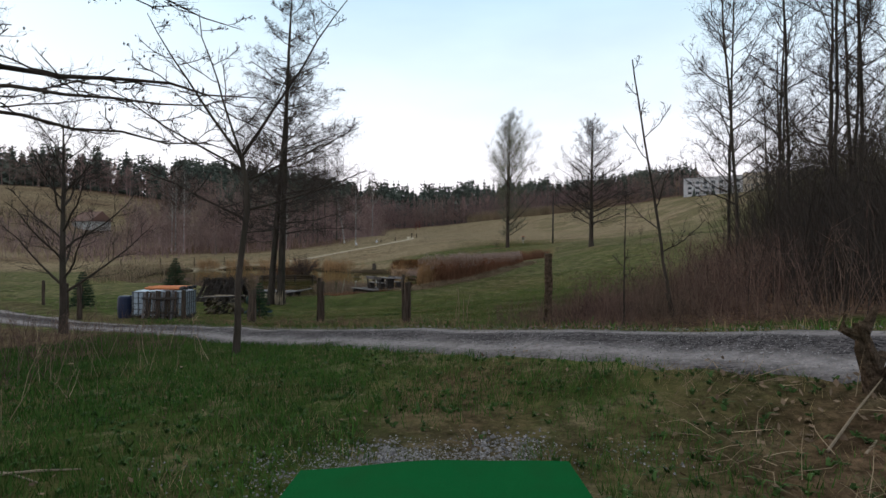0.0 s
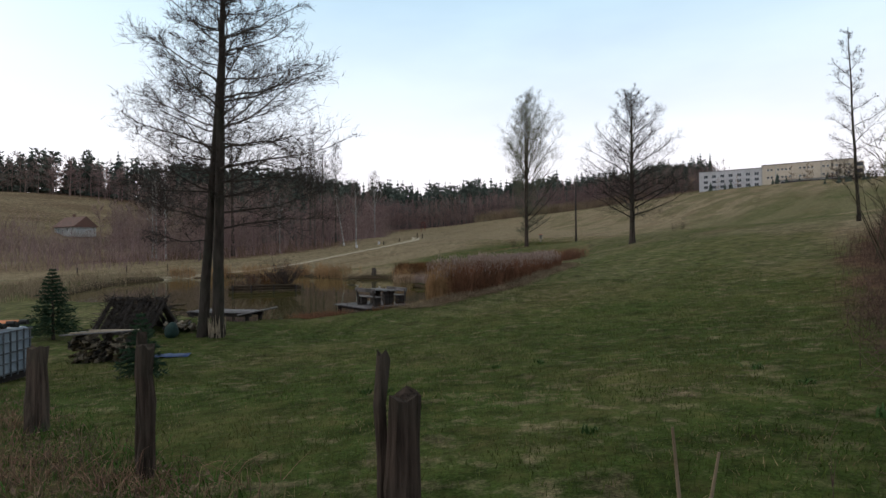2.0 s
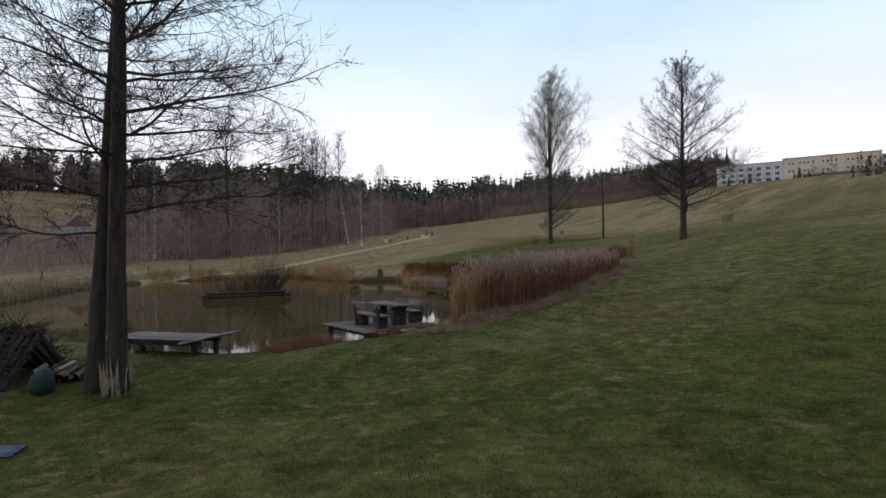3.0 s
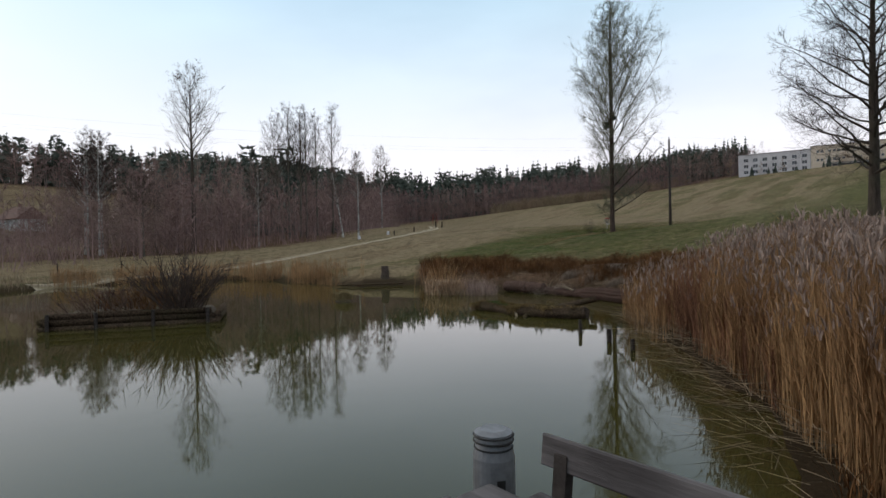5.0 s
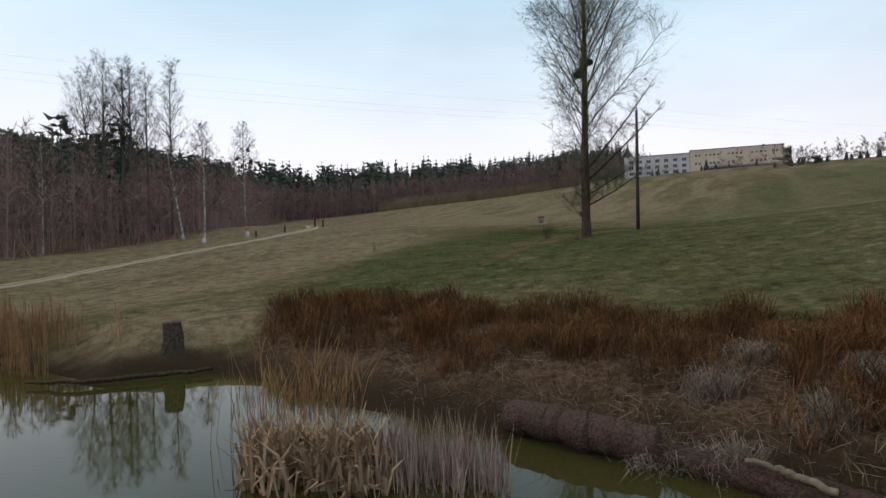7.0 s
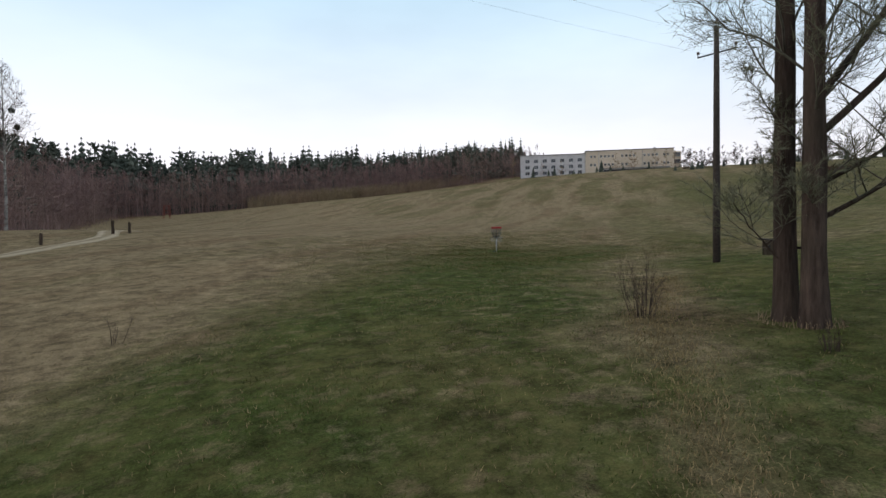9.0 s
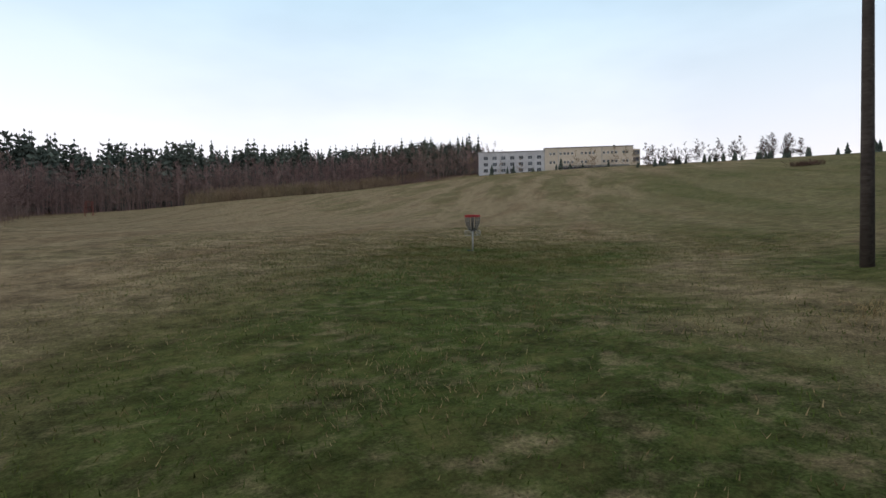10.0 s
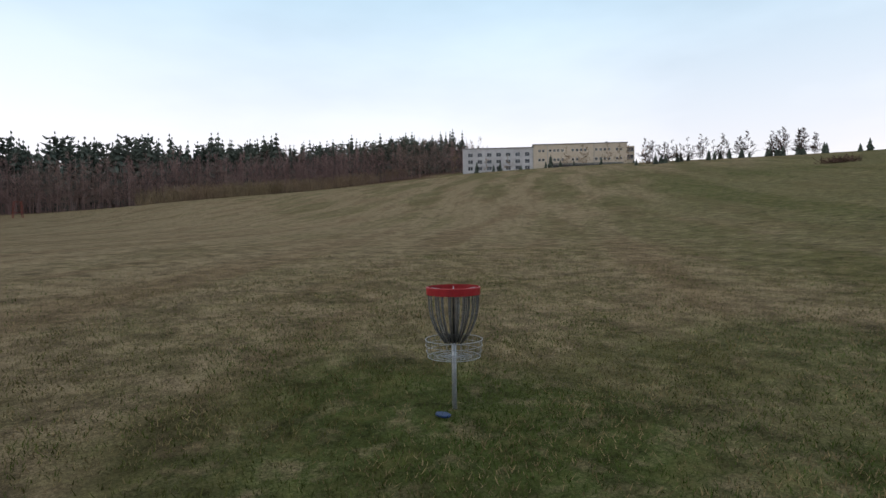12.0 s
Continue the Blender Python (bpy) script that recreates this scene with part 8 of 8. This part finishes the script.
w = rng.normal(scale=1.0, size=(len(p), 3))
w[:, 2] = np.abs(w[:, 2]) * 0.4
twigs(g, p, w, rng.uniform(0.15, 0.55, len(p)), 0.003, rng, 0.2)
stuff("dead_straw", g, STRAW, "matted dead straw on the verge", "straw")
X = rng.uniform(-12, 7, 900)
Y = road_y(X) + 1.45 + rng.uniform(0.0, 2.9, 900)
p = np.repeat(on_land(X, Y), 9, 0)
p[:, :2] += rng.normal(scale=0.16, size=(len(p), 2))
g = Geo()
half = np.arange(len(p)) // 9 % 3 == 0
blades(g, p[half], rng.uniform(0.08, 0.28, half.sum()), 0.006, 1.0, rng, 0.4)
stuff("verge_dry_grass", g, GRASS_DRY, "dry tufts of grass along the fence line", "grass")
g = Geo()
blades(g, p[~half], rng.uniform(0.06, 0.2, (~half).sum()), 0.010, 1.0, rng, 0.3)
stuff("verge_grass", g, GRASS_LUSH, "green tufts of grass along the fence line", "grass")
X = rng.uniform(-5, 3, 90)
Y = road_y(X) + 3.2 + rng.uniform(-0.5, 0.7, 90)
stuff("verge_thorns", stems_at(on_land(X, Y), 9, 0.24, 0.25, 773, 0.003), BRAMBLE, "low reddish bramble runners under the posts", "brambles")


rng = rng_of(774)
for n in range(26):                             # matted rust-brown thatch under the fence
    x = 6.2 - 0.6 * n + rng.uniform(-0.5, 0.5)
    y = float(road_y(x)) + 3.2 + rng.uniform(-0.7, 0.75)
    k = 120
    f = np.stack([x + rng.normal(scale=0.32, size=k), y + rng.normal(scale=0.2, size=k), np.zeros(k)], -1)
    f = on_land(f[:, 0], f[:, 1], 0.01)
    g = Geo()
    blades(g, f, rng.uniform(0.06, 0.24, k), 0.007, 1.7, rng, 0.6)
    w = rng.normal(scale=1.0, size=(60, 3))
    w[:, 2] = np.abs(w[:, 2]) * 0.7
    twigs(g, f[:40], w[:40], rng.uniform(0.2, 0.55, 40), 0.004, rng, 0.25)
    stuff("thatch_clump", g, THATCH, "matted rust-brown dead grass under the fence", "dead grass")
for n, (x, y, h) in enumerate([(0.42, 12.0, 0.78), (0.52, 11.95, 0.50), (0.36, 12.05, 0.46), (0.62, 12.2, 0.6)]):
    ob = thing("dead_stalk", pose(x, y, at_land(x, y)), "pale broken dead stalk standing in the grass", "stalk", "broken stalks")
    g = Geo()
    tube(g, [(0, 0, -0.05), (0.01, 0, h * 0.5), (-0.02 + 0.03 * n, 0.01, h)], [0.011, 0.009, 0.006], 6, caps=True)
    part("stem", g, STRAW, ob)
for n in range(16):                             # rosettes in the lawn
    x, y = rng.uniform(-2, 6.5), rng.uniform(13.5, 20)
    if thicket_in(x, y) > -0.3:
        continue
    ob = thing("weed_rosette", pose(x, y, at_land(x, y)), "low grey-green weed rosette in the lawn", "weed", "weeds in the lawn")
    g = Geo()
    k = 24
    blades(g, np.stack([rng.normal(scale=0.05, size=k), rng.normal(scale=0.05, size=k), np.zeros(k)], -1), rng.uniform(0.05, 0.12, k), 0.022, 1.3, rng, 0.3)
    part("leaf_tuft", g, WEED, ob)["kind"] = "stuff"
X, Y = rng.uniform(1.0, 4.2, 110), rng.uniform(9.3, 12.6, 110)
ok = (Y > road_y(X) + 1.9) & (X - 1.0 > (Y - 9.3) * 0.25)
stuff("bramble_bank", stems_at(on_land(X[ok], Y[ok], 0.02), 13, 0.55, 0.24, 775, 0.0035), BRAMBLE, "low purplish brambles round a leaning post", "brambles")
n = 260                                         # long arching runners at the thicket's edge
yy = rng.uniform(11, 24, n)
xx = np.interp(yy, (7.8, 8.6, 9.6, 10.5, 15, 24, 35, 60), (30, 3.5, 2.3, 2.2, 4.4, 10.2, 17.5, 40)) + rng.uniform(0.0, 1.4, n)
f = on_land(xx, yy, 0.2)
g = Geo()
m, e = twigs(g, f, np.stack([rng.normal(-0.6, 0.5, n), rng.normal(-0.3, 0.6, n), rng.uniform(0.3, 1.1, n)], -1), rng.uniform(0.6, 1.3, n), 0.006, rng, 0.12)
twigs(g, e, np.stack([rng.normal(-0.8, 0.4, n), rng.normal(-0.4, 0.5, n), rng.uniform(-0.7, 0.1, n)], -1), rng.uniform(0.4, 1.0, n), 0.004, rng, 0.1)
stuff("bramble_runners", g, BRAMBLE, "long arching bramble runners over the lawn's edge", "brambles")


# ---------------------------------------------------------------- grass
def sward(n, x0, x1, y0, y1, keep, h0, h1, width, seed, lean=0.7):
    """Blades of one triangle each, on the ground inside a box where keep(x, y) holds."""
    rng = rng_of(seed)
    x, y = rng.uniform(x0, x1, n), rng.uniform(y0, y1, n)
    ok = keep(x, y, rng)
    x, y = x[ok], y[ok]
    n = len(x)
    f = on_land(x, y, 0.01)
    a, l = rng.uniform(0, 6.28, n), rng.uniform(0, 6.28, n)
    h = rng.uniform(h0, h1, n)
    side = np.stack([np.cos(a), np.sin(a), 0 * a], -1) * width * 0.5
    tip = f + np.stack([np.cos(l) * h * lean * rng.uniform(0, 1, n), np.sin(l) * h * lean * rng.uniform(0, 1, n), h], -1)
    g = Geo()
    g.add(np.stack([f - side, f + side, tip], 1).reshape(-1, 3), np.arange(n * 3).reshape(-1, 3))
    return g


def off_road(x, y):
    return np.abs(y - road_y(x)) > 1.34 + 0.16 * wobble(x, y, 0.5, 71)


def off_mat(x, y):
    return ~((np.abs(x + 0.02) < 0.86) & (y < 2.8)) & (np.hypot(x, (y - 3.0) * 1.3) > 0.7 + 0.3 * wobble(x, y, 0.4, 72))


stuff("tee_grass", sward(240000, -8, 8, 0.6, 13, lambda x, y, r: off_road(x, y) & off_mat(x, y) & (y < road_y(x)) & (wobble(x, y, 1.1, 73) + r.uniform(-0.9, 0.9, len(x)) > -0.15 - 0.5 * (x < -1) + 0.9 * (x > 1.7)), 0.04, 0.13, 0.008, 781), GRASS_LUSH, "lush dark-green grass round the tee", "grass")
stuff("tee_dry_grass", sward(120000, -8, 8, 0.6, 13, lambda x, y, r: off_road(x, y) & off_mat(x, y) & (y < road_y(x)) & (wobble(x, y, 1.1, 74) + r.uniform(-0.9, 0.9, len(x)) > 0.45), 0.03, 0.11, 0.006, 782, 1.3), GRASS_DRY, "dry straw mixed into the grass round the tee", "grass")
stuff("lawn_grass", sward(210000, -11, 13, 10, 38, lambda x, y, r: (y > road_y(x) + 1.7) & (thicket_in(x, y) < 0.3) & (shore_distance(x, y) > 0.5) & (wobble(x, y, 2.2, 75) + r.uniform(-1, 1, len(x)) > -0.5), 0.03, 0.085, 0.010, 783), GRASS, "green lawn grass between the fence and the pond", "grass")
stuff("lawn_dry_grass", sward(90000, -11, 13, 10, 38, lambda x, y, r: (y > road_y(x) + 1.7) & (thicket_in(x, y) < 0.3) & (shore_distance(x, y) > 0.5) & (wobble(x, y, 2.2, 76) + r.uniform(-1, 1, len(x)) > 0.25), 0.025, 0.07, 0.009, 784, 1.2), GRASS_DRY, "dry blades in the lawn", "grass")
near_path = lambda x, y: np.abs(x - np.interp(y, (60, 75, 88, 106, 125), (-2, 1, 6, 17, 30)))
stuff("meadow_grass", sward(330000, -16, 40, 68, 122, lambda x, y, r: (shore_distance(x, y) > 5) & (near_path(x, y) < 3 + 14 * r.uniform(0, 1, len(x)) ** 2) & (wobble(x, y, 3.0, 77) + r.uniform(-1, 1, len(x)) > -0.25 + 1.2 * smooth_step(-6.0 - (x - np.interp(y, (60, 75, 88, 106, 125), (-2, 1, 6, 17, 30))), -3, 4)), 0.03, 0.085, 0.015, 785, 1.0), GRASS, "short green blades in the mown meadow", "grass")
stuff("meadow_dry_grass", sward(330000, -16, 40, 68, 122, lambda x, y, r: (shore_distance(x, y) > 5) & (near_path(x, y) < 3 + 14 * r.uniform(0, 1, len(x)) ** 2) & (wobble(x, y, 3.0, 78) + r.uniform(-1, 1, len(x)) > 0.35 - 1.15 * smooth_step(-6.0 - (x - np.interp(y, (60, 75, 88, 106, 125), (-2, 1, 6, 17, 30))), -3, 4)), 0.03, 0.08, 0.015, 786, 1.3), GRASS_DRY, "short dry blades in the mown meadow", "grass")
end_zone = lambda x, y, r: r.uniform(0, 1, len(x)) < np.exp(-np.hypot(x - 15.0, y - 103.0) / 6.0) * 1.6
stuff("basket_grass", sward(220000, 3, 30, 97, 118, lambda x, y, r: end_zone(x, y, r) & (wobble(x, y, 1.6, 81) + r.uniform(-1, 1, len(x)) > -0.25), 0.03, 0.085, 0.014, 787, 1.1), GRASS, "short green blades round the basket", "grass")
stuff("basket_dry_grass", sward(220000, 3, 30, 97, 118, lambda x, y, r: end_zone(x, y, r) & (wobble(x, y, 1.6, 82) + r.uniform(-1, 1, len(x)) > 0.3), 0.03, 0.08, 0.014, 788, 1.4), GRASS_DRY, "short dry blades round the basket", "grass")
rng = rng_of(755)
y = rng.uniform(33.6, 46, 4200)
x = np.interp(y, (33.6, *RIM_Y), (-2.2, *RIM_X)) + rng.normal(0.15, 0.5, 4200)
g = Geo()
blades(g, on_land(x, y, 0.01), rng.uniform(0.12, 0.4, len(x)), 0.009, 1.6, rng, 0.75)
blades(g, on_land(x, y, 0.01), rng.uniform(0.1, 0.3, len(x)), 0.009, 1.6, rng, 0.8)
w = rng.normal(scale=1.0, size=(len(x), 3))
w[:, 2] = np.abs(w[:, 2]) * 0.12
twigs(g, on_land(x, y, -0.03), w, rng.uniform(0.25, 0.9, len(x)), 0.004, rng, 0.06)
stuff("fallen_reeds", g, STRAW, "matted dead reed stalks beside the reed bed", "reeds")
rng = rng_of(756)
y = rng.uniform(77, 90, 5200)
x = np.interp(y, (76, 80.0, 81, 82.7, 85.4, 87.5, 92), (2.2, 4.6, 5.4, 6.8, 8.8, 11.2, 15.5)) + rng.normal(scale=0.42, size=5200)
g = Geo()
blades(g, on_land(x, y, 0.01), rng.uniform(0.05, 0.16, 5200), 0.010, 1.4, rng, 0.6)
stuff("ditch_straw", g, GRASS_DRY, "pale straw lying along a shallow ditch", "dead grass")
# broad-leaved weeds, dead leaves and stones
rng = rng_of(790)
n = 2600
x, y = rng.uniform(-7, 7, n), rng.uniform(1, 8.5, n)
ok = off_mat(x, y) & off_road(x, y) & (y < road_y(x))
f = np.repeat(on_land(x[ok], y[ok]), 5, 0)
g = Geo()
blades(g, f, rng.uniform(0.03, 0.08, len(f)), 0.025, 1.6, rng, 0.5)
stuff("weed_rosettes", g, WEED, "low broad-leaved weeds in the grass", "weeds")


def litter(name, x, y, size, material, label, seed):
    rng = rng_of(seed)
    p = on_land(x, y) + np.stack([0 * x, 0 * x, rng.uniform(0.015, 0.05, len(x))], -1)
    a = perp(np.tile([0.0, 0, 1], (len(x), 1)) + rng.normal(scale=0.4, size=(len(x), 3)), rng)
    up = np.tile([0.0, 0, 1], (len(x), 1)) + rng.normal(scale=0.3, size=(len(x), 3))
    b = np.cross(up, a)
    s = (size * rng.uniform(0.5, 1.2, len(x)))[:, None]
    v = np.stack([p - a * s, p + b * s * 0.55, p + a * s, p - b * s * 0.55], 1)
    g = Geo()
    g.add(v.reshape(-1, 3), None, np.arange(len(x) * 4).reshape(-1, 4))
    stuff(name, g, material, label, "leaves")


x, y = rng.uniform(1.5, 8, 4200), rng.uniform(1.0, 8, 4200)
ok = off_road(x, y) & (y < road_y(x)) & (wobble(x, y, 1.5, 79) > -0.3)
litter("dead_leaves", x[ok], y[ok], 0.035, LEAF, "scattered dead leaves on the verge", 791)
x = rng.uniform(-9, 8, 3600)
y = road_y(x) + 1.5 + rng.uniform(0, 2.9, 3600)
litter("fence_leaves", x, y, 0.03, LEAF, "dead leaves along the fence line", 792)
x, y = rng.uniform(-6, 3, 1500), rng.uniform(1, 7, 1500)
ok = off_mat(x, y) & (wobble(x, y, 1.0, 80) > 0.3)
litter("tee_leaves", x[ok], y[ok], 0.025, LEAF, "a few dead leaves in the grass", 793)


def stones(name, x, y, r0, r1, label, seed, lift=0.0):
    rng = rng_of(seed)
    n = len(x)
    c = on_land(x, y) + np.array([0, 0, lift])
    r = rng.uniform(r0, r1, n)[:, None]
    dirs = np.array([(1, 0, -0.3), (0, 1, -0.3), (-1, 0, -0.3), (0, -1, -0.3), (0, 0, 0.7)])
    v = c[:, None] + dirs[None] * r[:, :, None] * rng.uniform(0.6, 1.3, (n, 5, 1))
    t = np.array([(0, 1, 4), (1, 2, 4), (2, 3, 4), (3, 0, 4)])
    g = Geo()
    g.add(v.reshape(-1, 3), (np.arange(n)[:, None, None] * 5 + t[None]).reshape(-1, 3))
    stuff(name, g, STONE, label, "gravel")


x = rng.uniform(-9, 9, 24000)
off = rng.normal(scale=0.7, size=24000)
ok = (np.abs(off) < 1.4) & (rng.uniform(0, 1, 24000) > 0.75 * np.exp(-((np.abs(off) - 0.85) / 0.25) ** 2))
stones("road_stones", x[ok], (road_y(x) + off)[ok], 0.004, 0.014, "loose grey stones on the road", 794, 0.062)
x = rng.uniform(-9, 9, 1300)
off = rng.normal(scale=0.42, size=1300)
stones("road_cobbles", x, road_y(x) + off, 0.010, 0.022, "coarse stones on the crown of the road", 797, 0.06)
x, y = rng.normal(-0.05, 0.62, 3600), rng.normal(2.96, 0.19, 3600)
ok = ~((np.abs(x + 0.02) < 0.8) & (y < 2.74))
stones("tee_stones", x[ok], y[ok], 0.007, 0.017, "loose gravel in front of the tee mat", 795)
x, y = np.concatenate([rng.normal(-0.98, 0.12, 700), rng.normal(0.9, 0.06, 250)]), rng.uniform(0.2, 2.9, 950)
stones("mat_edge_stones", x, y, 0.005, 0.018, "gravel showing along the mat's edge", 796)
